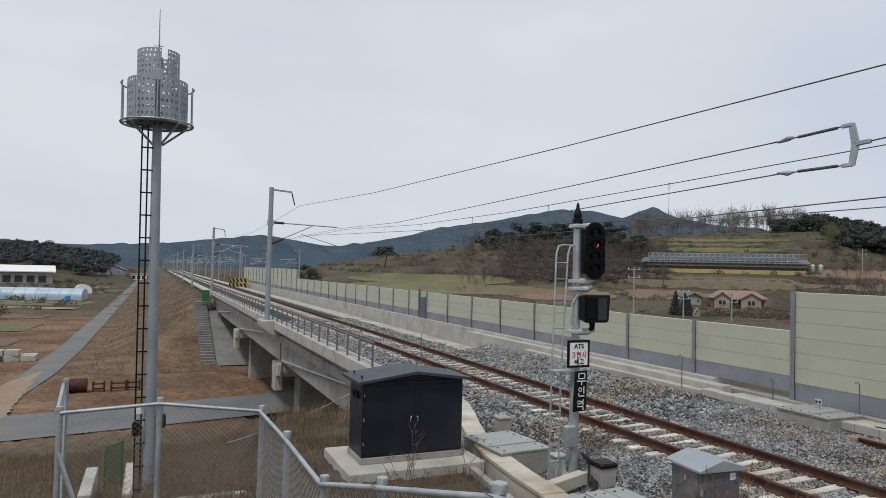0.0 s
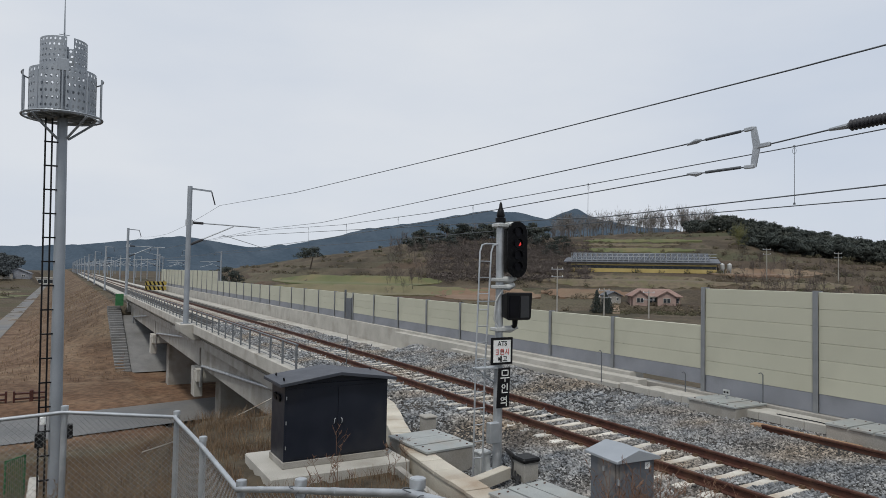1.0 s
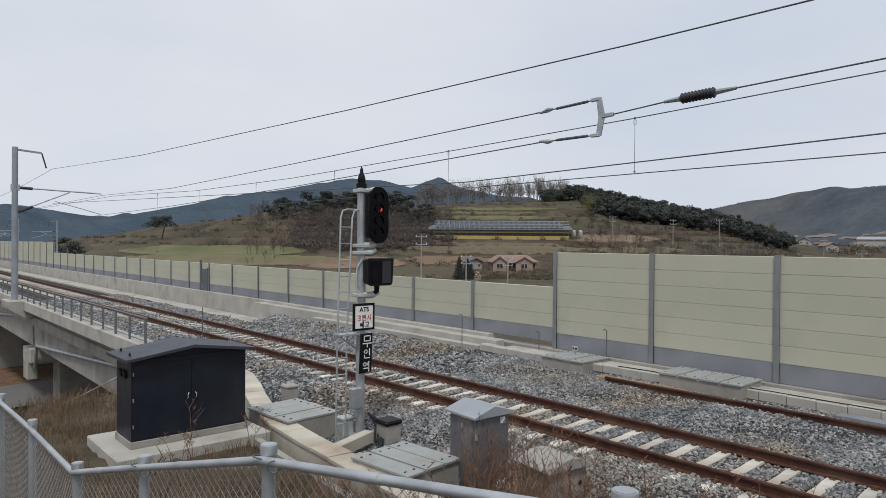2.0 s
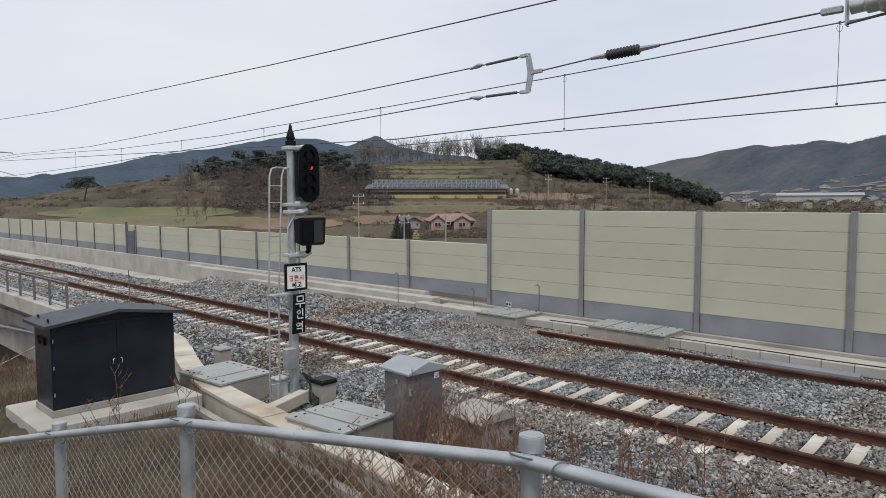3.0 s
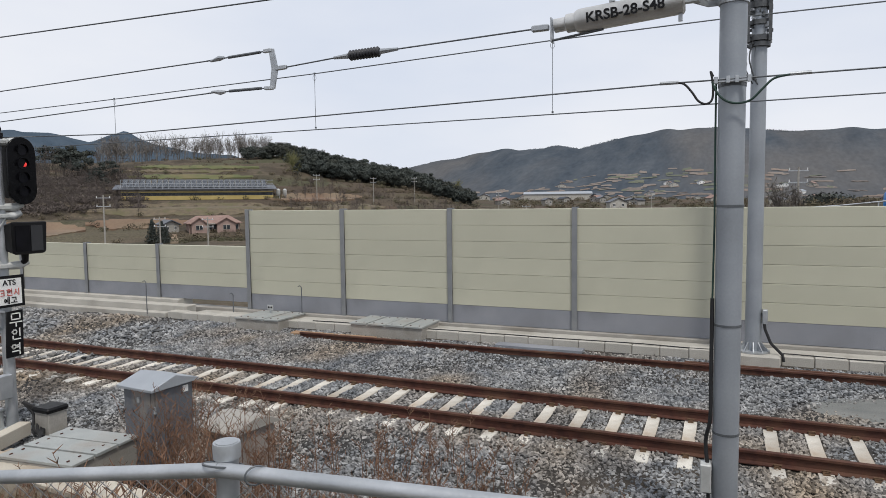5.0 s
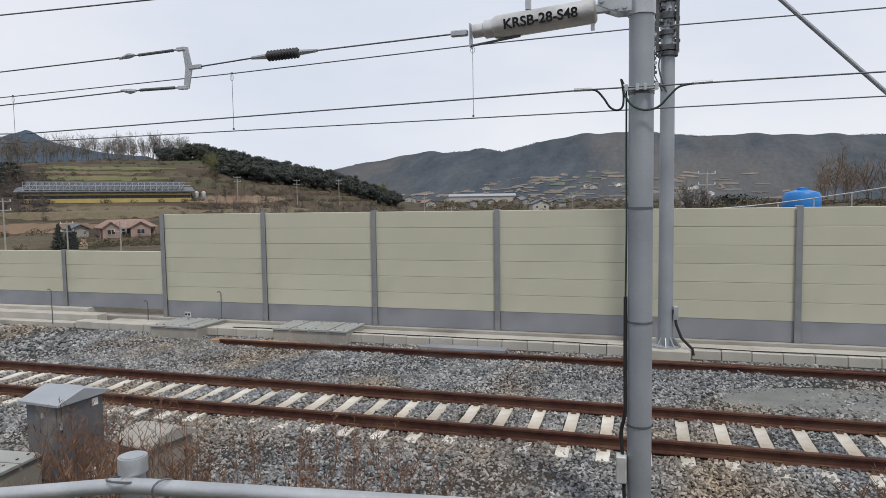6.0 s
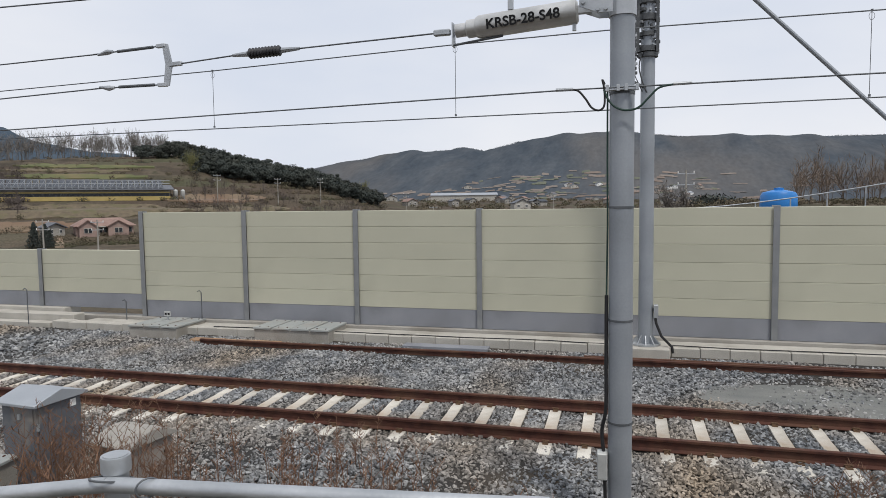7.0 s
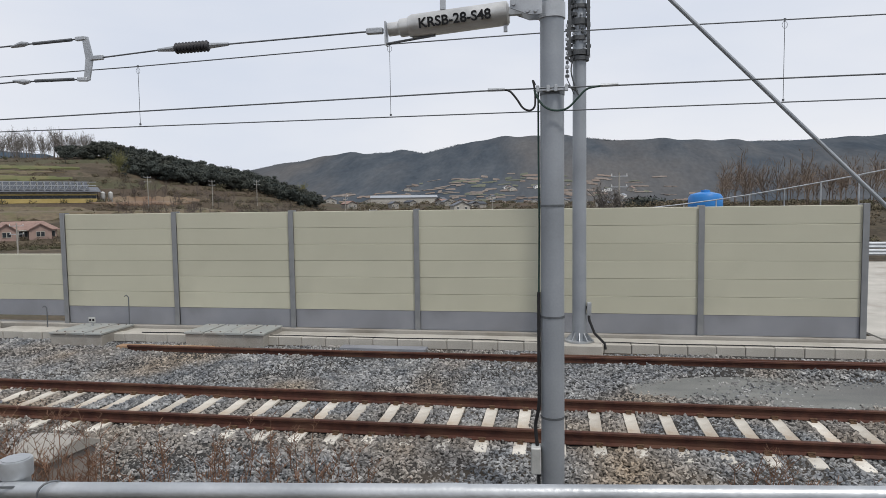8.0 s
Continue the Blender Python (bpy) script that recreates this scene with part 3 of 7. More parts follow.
part("rail", Build().prism([(p, q + 0.20) for p, q in RAILP], "y", -40, 9.36), M_RUST, spare)
part("rail", Build().prism([(p + 0.17, q + 0.19) for p, q in RAILP], "y", -40, 0.6), M_RUST, spare, "second rusty rail beside it")


# ---- ballast stones ----
def stones(name, count, xr, yr, size, seed, label, skip):
    rng = np.random.default_rng(seed)
    step = math.sqrt((xr[1] - xr[0]) * (yr[1] - yr[0]) / count)
    x, y = (g.ravel() for g in np.meshgrid(np.arange(xr[0], xr[1], step), np.arange(yr[0], yr[1], step)))
    x, y = x + rng.uniform(-0.55, 0.55, len(x)) * step, y + rng.uniform(-0.55, 0.55, len(y)) * step
    ok = ~skip(x, y)
    x, y = x[ok], y[ok]
    n = len(x)
    octa = np.array([(1, 0, 0), (-1, 0, 0), (0, 1, 0), (0, -1, 0), (0, 0, 1), (0, 0, -1)], float) * 1.15
    otri = np.array([(0, 2, 4), (2, 1, 4), (1, 3, 4), (3, 0, 4), (2, 0, 5), (1, 2, 5), (3, 1, 5), (0, 3, 5)])
    block = np.array([(x_, y_, z_) for z_ in (-1, 1) for y_ in (-1, 1) for x_ in (-1, 1)], float) * 0.72
    btri = np.array([(0, 2, 3), (0, 3, 1), (4, 5, 7), (4, 7, 6), (0, 1, 5), (0, 5, 4), (2, 6, 7), (2, 7, 3), (0, 4, 6), (0, 6, 2), (1, 3, 7), (1, 7, 5)])
    base, faces = (block, btri) if yr[1] < 13.5 else (octa, otri)
    k = len(base)
    jit = base[None] * rng.uniform(0.6, 1.25, (n, k, 1)) * (rng.uniform(0.75, 1.2, (n, 1, 3)) * np.array([1.35, 0.9, 0.62]))
    s = size * rng.uniform(0.75, 1.2, n)
    q = rng.normal(size=(n, 4)) * np.array([1.0, 0.38, 0.38, 1.0])
    q /= np.linalg.norm(q, axis=1, keepdims=True)
    w, a, c, d = q.T
    rot = np.stack([np.stack([1 - 2 * (c * c + d * d), 2 * (a * c - d * w), 2 * (a * d + c * w)], -1),
                    np.stack([2 * (a * c + d * w), 1 - 2 * (a * a + d * d), 2 * (c * d - a * w)], -1),
                    np.stack([2 * (a * d - c * w), 2 * (c * d + a * w), 1 - 2 * (a * a + c * c)], -1)], 1)
    V = np.einsum("nij,nkj->nki", rot, jit) * s[:, None, None]
    z = bed_z(x) + rng.uniform(-0.024, 0.026, n) + 0.02 * np.sin(x * 3.1 + y * 1.7)
    V += np.stack([x, y, z], -1)[:, None, :]
    F = (faces[None] + (np.arange(n) * k)[:, None, None]).reshape(-1, 3)
    return tagged(new(name, raw_mesh(name, V.reshape(-1, 3), F, M_STONE)), label, "ballast", kind="stuff")


def on_track(x, y):
    """Leave the sleepers' tops, the rails and the fine gravel patch free."""
    ph = np.mod(y - 0.37 + 0.5 * SPACING, SPACING) - 0.5 * SPACING
    sl = (np.abs(ph) < 0.115) & (np.abs(x - MID) < 1.22)
    edge = (np.abs(ph) < 0.115) & (x > MID - 1.25) & (x < NEAR_RAIL - 0.1) & (np.sin(y * 37.0 + x * 51) > -0.82)
    rails = (np.abs(x - NEAR_RAIL) < 0.06) | (np.abs(x - FAR_RAIL) < 0.06)
    patch = (((x - 12.75) / 0.75) ** 2 + ((y + 4.2) / 2.6) ** 2 < 1 + 0.35 * np.sin(y * 3.1 + x * 2.3)) & (np.sin(x * 91 + y * 57) > -0.45)
    rails |= (np.abs(x - 13.82) < 0.15) & (y < 9.4)
    path = (y > 26.8) & ((x > 12.9) | (x < 8.05))
    return (sl & ~edge) | rails | patch | path


stones("ballast_stones", 68500, (7.3, 12.2), (-6, 12.5), 0.0298, 1, "loose grey and brown crushed stones round the near track", on_track)
stones("ballast_stones", 32800, (12.2, 14.25), (-7.5, 12.9), 0.0292, 2, "loose grey crushed stones between track and kerb", on_track)
stones("ballast_stones", 40000, (7.3, 14.3), (12.5, 46), 0.050, 3, "loose grey crushed stones along the far track", on_track)
b = Build()
b.lathe((0, 0, 0), [(1.0, 0.0), (0.9, 0.02), (0.6, 0.035)], 40)
fine = solid("gravel_patch", b, M_FINE, "patch of fine grey gravel between the rails and the kerb", "gravel", kind="structure")
fine.matrix_world = pose(12.75, -4.2, -0.12, 0, -7, 0) @ Matrix.Diagonal((0.85, 2.9, 1.0, 1.0))

# ---- noise barrier ----
BX = 15.38


def barrier(ys, ztop, zmid, zbot, zpost, name_group, label, posts):
    for ya, yb in zip(ys[:-1], ys[1:]):
        unit = thing("noise_barrier", (BX, (ya + yb) / 2, zbot), label, "noise barrier", name_group)
        h = (yb - ya) / 2 - 0.055
        rows = 6 if ztop - zmid > 1.8 else 3
        ph = (ztop - zmid) / rows
        for i in range(rows):
            z0 = zmid - zbot + i * ph
            q = Build()
            q.prism([(0.06, z0 + 0.001), (-0.05, z0 + 0.001), (-0.055, z0 + 0.005), (-0.055, z0 + ph - 0.012), (-0.046, z0 + ph - 0.003), (0.06, z0 + ph - 0.003)], "y", -h, h)
            part("panel", q, M_CREAM, unit)
        part("base_panel", Build().box(-0.05, 0.06, -h, h, 0, zmid - zbot), M_GREYP, unit, "grey concrete base panel", 0.006)
    for y in posts:
        post = thing("barrier_post", (BX, y, zpost), "grey steel I-section post of the noise barrier", "post", name_group + " posts")
        h = ztop - zpost + 0.03
        part("web", Build().box(-0.085, 0.085, -0.008, 0.008, 0, h), M_POST, post)
        part("flange", Build().box(-0.10, -0.085, -0.062, 0.062, 0, h), M_POST, post, "", 0.003)
        part("flange", Build().box(0.085, 0.10, -0.062, 0.062, 0, h), M_POST, post, "", 0.003)


TALL = [-6.36, -3.17, -0.08, 3.02, 6.05, 9.07, 12.14]
LOW = [12.14] + [15.52 + 3.065 * k for k in range(21)]
HIGH = [LOW[-1] + 3.3 * k for k in range(16)]
barrier(TALL, 3.10, 0.78, 0.34, 0.18, "tall noise barrier", "tall cream panelled noise barrier section with grey base", TALL)
barrier(LOW, 2.10, 0.93, 0.52, 0.40, "low noise barrier", "low cream panelled noise barrier section with grey base", LOW[1:-1])
barrier(HIGH, 3.2, 0.93, 0.52, 0.40, "far noise barrier", "taller cream noise barrier section far along the track", HIGH)
b = Build()
b.box(15.2, 15.62, -6.7, 14.6, -0.8, 0.335)
solid("barrier_footing", b, M_CONC2, "weathered concrete footing under the noise barrier", "footing", kind="structure", bevel=0.01)
b = Build()
b.box(15.12, 15.7, 14.6, 130, -1.2, 0.515)
solid("wall_parapet", b, M_CONC, "pale concrete wall under the low noise barrier", "wall", kind="structure", bevel=0.01)
b = Build()
b.box(14.72, 15.1, 13.9, 30, -0.9, 0.42)
solid("concrete_step", b, M_CONC, "pale concrete ledge along the wall", "ledge", kind="structure", bevel=0.015)
b = Build()
b.box(14.42, 14.7, 14.4, 24, -0.9, 0.24)
solid("concrete_step", b, M_CONC, "lower pale concrete ledge along the wall", "ledge", kind="structure", bevel=0.015)
# kerb blocks in front of the barrier
kb = thing("kerb", (14.56, 0, 0.06), "pale concrete kerb blocks along the noise barrier", "kerb", kind="structure")
for k in range(-40, 26):
    q = part("kerb_block", Build().box(-0.16, 0.16, 0.005, 0.545, -0.15, 0.235), M_CONC, kb, "", 0.012)
    q.location = (random.uniform(-0.01, 0.01), 0.55 * k, random.uniform(-0.01, 0.008))

solid("concrete_strip", Build().box(14.73, 15.19, -22, 13.6, -0.5, 0.262), M_CONC, "pale concrete strip between kerb and barrier footing", "strip", kind="structure", bevel=0.008)
solid("kerb_cable", Build().tube([(14.50 + 0.03 * math.sin(k * 1.7), 9.5 - k * 0.9, 0.308 + 0.006 * math.sin(k * 2.3)) for k in range(36)], 0.012, 6), M_RUBBER, "thin black cable lying along the kerb", "cable")
solid("timber_plank", Build().box(13.82, 14.06, 7.4, 9.7, 0.05, 0.13), M_PLANK, "weathered orange-brown timber plank on the ballast", "plank", bevel=0.008)
solid("cover_sheet", Build().box(14.05, 14.34, 2.6, 4.5, 0.1, 0.17), M_GREYP, "grey flat cover plate lying at the kerb", "cover", bevel=0.01)

# ---- bridge ----
bridge = thing("railway_bridge", (6.6, 18, 0), "concrete railway bridge with steel railing over a road", "bridge")
L0, L1 = 0.0, 64.5
part("deck", Build().box(0.2, 8.6, L0, L1, -0.85, -0.45), M_CONC2, bridge)
part("parapet", Build().prism([(-0.22, -0.08), (0.0, -0.16), (0.35, -0.5), (0.35, 0.36), (-0.22, 0.36)], "y", L0, L1), M_CONC, bridge, "pale concrete edge beam", 0.015)
for ya, yb in ((L0, 20.5), (20.9, 41.0), (41.4, L1)):
    part("girder", Build().prism([(0.38, -0.3), (0.42, -2.0), (1.2, -2.0), (1.25, -0.8)], "y", ya, yb), M_CONC2, bridge, "pale concrete girder")
    part("girder", Build().prism([(3.4, -0.8), (3.45, -2.0), (4.2, -2.0), (4.25, -0.8)], "y", ya, yb), M_CONC2, bridge)
for y in (20.7, 41.2):
    part("pier_cap", Build().box(0.1, 8.4, y - 0.9, y + 0.9, -2.75, -2.05), M_CONC, bridge, "", 0.03)
    part("pier", Build().box(1.4, 7.2, y - 0.65, y + 0.65, -7.0, -2.75), M_CONC2, bridge, "", 0.05)
    part("bearing_wall", Build().box(0.05, 0.5, y - 0.5, y + 0.5, -3.6, -2.2), M_CONC, bridge, "pale concrete end block", 0.02)
part("abutment", Build().box(0.1, 8.6, L1 - 0.2, L1 + 1.4, -6.5, -0.5), M_CONC, bridge, "", 0.02)
part("abutment", Build().box(0.3, 8.6, -1.6, 0.2, -6.5, -0.5), M_CONC2, bridge, "", 0.02)
for ya in (2.5, 22.5, 43):
    part("drain_pipe", Build().tube([(0.30, ya, -0.55), (0.33, ya + 2.2, -0.8), (0.33, ya + 17.0, -1.85), (0.33, ya + 17.4, -3.0)], 0.07, 8), M_GALV, bridge, "grey slanting drain pipe")
railing = thing("bridge_railing", (6.52, 18, 0.36), "grey galvanised steel railing along the bridge edge", "railing")
npost = 43
for k in range(npost + 1):
    y = 1.9 + k * 1.45
    q = part("post", Build().beam((0, 0, 0), (0, 0, 0.74), 0.055, 0.075, (0, 1, 0)), M_RAILING, railing)
    q.location = (0, y, 0)
for z in (0.76, 0.5, 0.28, 0.1):
    part("rail_bar", Build().tube([(0, 1.8, z), (0, 1.9 + npost * 1.45, z)], 0.03 if z > 0.7 else 0.014, 8), M_RAILING, railing)
# far edge parapet of the bridge carries on as the wall; stairs and paved cone at the far abutment
stairs = thing("embankment_stairs", (5.25, 82.2, -0.9), "grey concrete stairs up the embankment beside the bridge", "stairs")
for k in range(26):
    part("step", Build().box(-0.65, 0.65, -0.62 * (k + 1) + 0.004, -0.62 * k, -0.2 * k - 0.9, -0.2 * k), M_PAVE, stairs, "", 0.02)
b = Build()
b.add([(5.95, 80.5, -1.9), (15, 80.5, -1.9), (15, 66, -6.1), (5.95, 66, -6.1), (5.95, 82.4, -1.9), (15, 82.4, -1.9), (5.95, 82.4, -6.1), (15, 82.4, -6.1)],
      [(0, 1, 2, 3), (0, 4, 5, 1), (0, 3, 6, 4), (1, 5, 7, 2), (4, 6, 7, 5), (3, 2, 7, 6)])
solid("paved_slope", b, M_PAVE, "grey paved slope below the bridge abutment", "slope", kind="structure")

# ---- roads ----
def strip(name, pts, width, material, label, lift=0.05, kind="structure", cat="road"):
    b = Build()
    vs = []
    for i, p in enumerate(pts):
        d = (Vector(pts[min(i + 1, len(pts) - 1)]) - Vector(pts[max(i - 1, 0)])).normalized()
        s = Vector((d.y, -d.x)) * width / 2
        for sg in (-1, 1):
            x, y = p[0] + s.x * sg, p[1] + s.y * sg
            vs.append((x, y, -5.98 + lift))
    b.add(vs, [(2 * i, 2 * i + 1, 2 * i + 3, 2 * i + 2) for i in range(len(pts) - 1)])
    low = [(x, y, z - 0.25) for x, y, z in vs]
    n = len(vs)
    b.add(low, [(2 * i + 1, 2 * i, 2 * i + 2, 2 * i + 3) for i in range(len(pts) - 1)])
    return solid(name, b, material, label, cat, kind=kind)


strip("road", [(-7.6, 400), (-7.5, 200), (-7.6, 120), (-7.8, 80), (-8.2, 64), (-9.0, 54), (-10, 47)], 2.4, M_ASPH, "grey asphalt lane along the foot of the embankment", 0.04)
strip("road", [(-70, 42), (-30, 42.5), (-8, 43.5), (5, 46), (20, 49)], 6.5, M_ASPH, "grey asphalt road passing under the bridge", 0.045)
rv = random.Random(4)
b = Build()
vs = []
for i in range(41):
    t_ = i / 40
    cx_, cy_ = -10.6 + 2.4 * t_ ** 0.6, 45.8 + 19 * t_
    wl, wr = (3.6 * (1 - t_) ** 2 + 1.5 * (1 - t_) ** 0.5 + rv.uniform(-0.3, 0.3) for _ in (0, 1))
    vs += [(cx_ - max(wl, 0.1), cy_ + rv.uniform(-0.2, 0.2), -5.925), (cx_ + max(0.55 * wr, 0.1), cy_, -5.925), ]
b.add(vs, [(2 * i, 2 * i + 1, 2 * i + 3, 2 * i + 2) for i in range(40)])
solid("sandy_verge", b, M_SAND, "pale sandy verge where the lane meets the road", "verge", kind="structure")


# ---- overhead line ----
def mast(at, height, label, arm_x, insul=True):
    m = thing("catenary_mast", at, label, "mast", "overhead line masts")
    part("pole", Build().tube([(0, 0, 0), (0, 0, height)], [0.15, 0.13], 14), M_MAST, m)
    part("base_plate", Build().box(-0.25, 0.25, -0.25, 0.25, -0.02, 0.04), M_GALV, m)
    part("top_arm", Build().beam((0, 0, height - 0.12), (1.15, 0, height - 0.2), 0.09, 0.09), M_MAST, m)
    part("insulator", Build().tube([(1.15, 0, height - 0.22), (1.35, 0, height - 0.95)], 0.035, 8), M_INSUL, m)
    if arm_x:
        part("cantilever_tube", Build().tube([(0.1, 0, 5.55), (arm_x, 0, 5.45)], 0.035, 8), M_GALV, m)
        part("strut", Build().tube([(0.1, 0, 4.35), (arm_x * 0.62, 0, 5.45)], 0.035, 8), M_GALV, m)
        part("steady_arm", Build().tube([(arm_x * 0.45, 0, 4.95), (arm_x, 0, 4.35)], 0.022, 6), M_GALV, m)
        for z, dz in ((5.55, -0.02), (4.35, 0.28)):
            part("insulator", Build().tube([(0.14, 0, z), (0.75, 0, z + dz * 1.0)], 0.075, 10), M_INSUL, m)
        part("bracket", Build().box(-0.17, 0.2, -0.1, 0.1, 5.4, 5.7), M_GALV, m)
    return m


MASTS = (38.5, 82.0, 126.0)
m2 = mast((6.16, MASTS[0], 0.38), 7.55, "grey steel catenary mast on the bridge edge", 3.9)
copy_thing(m2, pose(6.42, MASTS[1], 0.3))
for k in range(2, 14):
    c = copy_thing(m2, pose(6.42, 38.5 + 43.8 * k, -0.5))
for k in range(2, 13):
    for x in (14.6, 20.5, 27.0):
        c = copy_thing(m2, pose(x, 30 + 43.8 * k + x * 0.6, -0.6, 0, 0, 180))
b = Build()
b.prism([(5.75, 0.0), (6.4, -0.45), (6.8, -0.45), (6.8, 0.38), (5.75, 0.38)], "y", 37.6, 39.5)
solid("mast_bracket", b, M_CONC, "concrete corbel that carries the mast on the bridge edge", "corbel", bevel=0.02)
b = Build()
b.prism([(5.75, 0.0), (6.4, -0.45), (6.8, -0.45), (6.8, 0.3), (5.75, 0.3)], "y", 81.1, 83)
solid("mast_bracket", b, M_CONC, "concrete corbel that carries the mast on the bridge edge", "corbel", bevel=0.02)

# anchor pole beside the track
PX, PY, PG = 7.93, -0.1, -0.5
pole = thing("anchor_pole", (PX, PY, PG), "thick grey tubular steel pole beside the ballast", "pole")
part("tube", Build().tube([(0, 0, 0), (0, 0, 9.0)], 0.128, 32), M_MAST, pole)
for z in (1.35, 2.48, 3.70, 4.9):
    part("band", Build().tube([(0, 0, z - 0.012), (0, 0, z + 0.012)], 0.1335, 32), M_WIRE, pole, "thin steel band")
part("conduit", Build().tube(bend([(-0.05, 0.17, 1.0), (-0.03, 0.19, 1.25), (-0.05, 0.15, 1.5), (-0.04, 0.15, 2.0), (-0.03, 0.15, 2.75)]), 0.02, 10), M_RUBBER, pole, "black cable conduit")
part("cable", Build().tube([(-0.03, 0.15, 2.7), (-0.02, 0.142, 3.5), (-0.03, 0.148, 4.2), (0, 0.15, 5.0)], 0.010, 8), M_CABLEG, pole, "thin green cable")
part("cable", Build().tube([(-0.06, 0.16, 0.75), (-0.08, 0.15, 0.45), (-0.05, 0.2, 0.1), (-0.04, 0.2, -0.05)], 0.02, 8), M_RUBBER, pole, "black cable")
part("junction_box", Build().box(-0.14, 0.02, 0.13, 0.24, 0.72, 1.02), M_CASTG, pole, "small pale junction box", 0.012)
part("clamp", Build().box(-0.165, -0.125, -0.16, 0.16, 4.915, 4.955), M_GALV, pole, "", 0.006)
part("clamp", Build().tube([(0, 0, 4.92), (0, 0, 4.945)], 0.136, 32), M_GALV, pole)
for yy in (-0.15, -0.04, 0.04, 0.15):
    part("clamp_bolt", Build().box(-0.185, -0.16, yy - 0.018, yy + 0.018, 4.905, 4.975), M_GALV, pole, "", 0.004)
part("top_bracket", Build().prism([(0.1, 5.72), (0.24, 5.72), (0.44, 5.80), (0.44, 5.88), (0.3, 5.92), (0.1, 5.92)], "x", -0.16, -0.145), M_GALV, pole, "", 0.003)
part("top_bracket", Build().prism([(0.1, 5.72), (0.24, 5.72), (0.44, 5.80), (0.44, 5.88), (0.3, 5.92), (0.1, 5.92)], "x", 0.06, 0.075), M_GALV, pole, "", 0.003)
for yy, zz in ((0.17, 5.76), (0.25, 5.76), (0.40, 5.84)):
    part("bracket_bolt", Build().tube([(-0.185, yy, zz), (-0.155, yy, zz)], 0.022, 8), M_GALV, pole)
part("top_band", Build().tube([(0, 0, 5.7), (0, 0, 5.86)], 0.142, 32), M_GALV, pole)

# spring tensioner at the end of the anchored wires
A0, A1 = Vector((7.95, 0.36, 5.30)), Vector((7.98, 1.80, 5.20))
ax = (A1 - A0).normalized()
ten = thing("spring_tensioner", (0, 0, 0), "silver cylindrical spring tensioner with black lettering", "tensioner")
part("cylinder", Build().tube([A0, A0 + ax * 0.02, A0 + ax * 1.08, A0 + ax * 1.12], [0.10, 0.128, 0.128, 0.11], 28), M_SILVER, ten)
part("inner_sleeve", Build().tube([A0 + ax * 1.1, A0 + ax * 1.22, A0 + ax * 1.24, A0 + ax * 1.36], [0.10, 0.10, 0.075, 0.075], 24), M_SILVER, ten)
part("end_plate", Build().box(A1.x - 0.06, A1.x + 0.06, A1.y - 0.06, A1.y - 0.045, A1.z - 0.17, A1.z + 0.09), M_GALV, ten)
part("gauge_rod", Build().tube([(A1.x - 0.02, A1.y - 0.05, A1.z - 0.155), (A1.x - 0.02, A1.y - 0.62, A1.z - 0.09)], 0.014, 8), M_WIRE, ten, "striped gauge rod")
part("lug", Build().box(A0.x - 0.02, A0.x + 0.02, A0.y + 0.02, A0.y + 0.06, A0.z - 0.2, A0.z - 0.1).box(A0.x - 0.02, A0.x + 0.02, A0.y + 0.7, A0.y + 0.76, A0.z + 0.08, A0.z + 0.2), M_GALV, ten)
part("yoke", Build().box(7.92, 7.98, 0.22, 0.4, 5.27, 5.36), M_GALV, ten, "", 0.006)


def lettering(text, size, depth, material, parent, m, name="lettering"):
    cu = bpy.data.curves.new(name, "FONT")
    cu.body, cu.size, cu.extrude, cu.align_x, cu.align_y = text, size, depth, "CENTER", "CENTER"
    cu.offset = size * 0.022
    tmp = bpy.data.objects.new(name, cu)
    me = bpy.data.meshes.new_from_object(tmp)
    bpy.data.objects.remove(tmp)
    me.materials.append(material)
    ob = new(name, me)
    ob.parent = parent
    ob.matrix_local = m
    return ob


mid = A0 + ax * 0.56
slope_deg = math.degrees(math.atan2(A0.z - A1.z, A1.y - A0.y))
lettering("KRSB-28-S48", 0.15, 0.002, M_BLACK, ten, Matrix.Translation((mid.x - 0.131, mid.y + 0.03, mid.z - 0.02)) @ pose(0, 0, 0, 0, 0, -90 + math.degrees(math.atan2(A1.x - A0.x, A1.y - A0.y)) * -1) @ pose(0, 0, 0, 90, 0, 0) @ pose(0, 0, 0, 0, 0, slope_deg))

# wires
def wire(name, pts, r, label, sag=0.0, material=M_WIRE, group="overhead wires"):
    out = []
    for p, q in zip(pts[:-1], pts[1:]):
        p, q = Vector(p), Vector(q)
        for k in range(13):
            t = k / 12
            v = p.lerp(q, t)
            v.z -= sag * 4 * t * (1 - t)
            if not out or (v - out[-1]).length > 1e-5:
                out.append(v)
    return solid(name, Build().tube(out, r, 6), material, label, "wire", group, smooth=60)


wire("contact_wire", [(MID, -40, 4.62), (MID, 60, 4.55), (MID, 500, 4.3)], 0.0095, "grooved contact wire above the track")
wire("messenger_wire", [(MID, -6, 5.72), (MID, 0, 5.74), (MID, 2.4, 5.70), (MID, 6.7, 5.57), (MID, 11.3, 5.48), (MID, 19, 5.36), (MID, 27, 5.40), (MID, 38.5, 5.75), (MID, 82, 5.75), (MID, 400, 5.4)], 0.0095, "messenger wire above the contact wire")
wire("messenger_wire", [(MID, -6, 5.72), (MID, -40, 6.0)], 0.0095, "messenger wire above the contact wire")
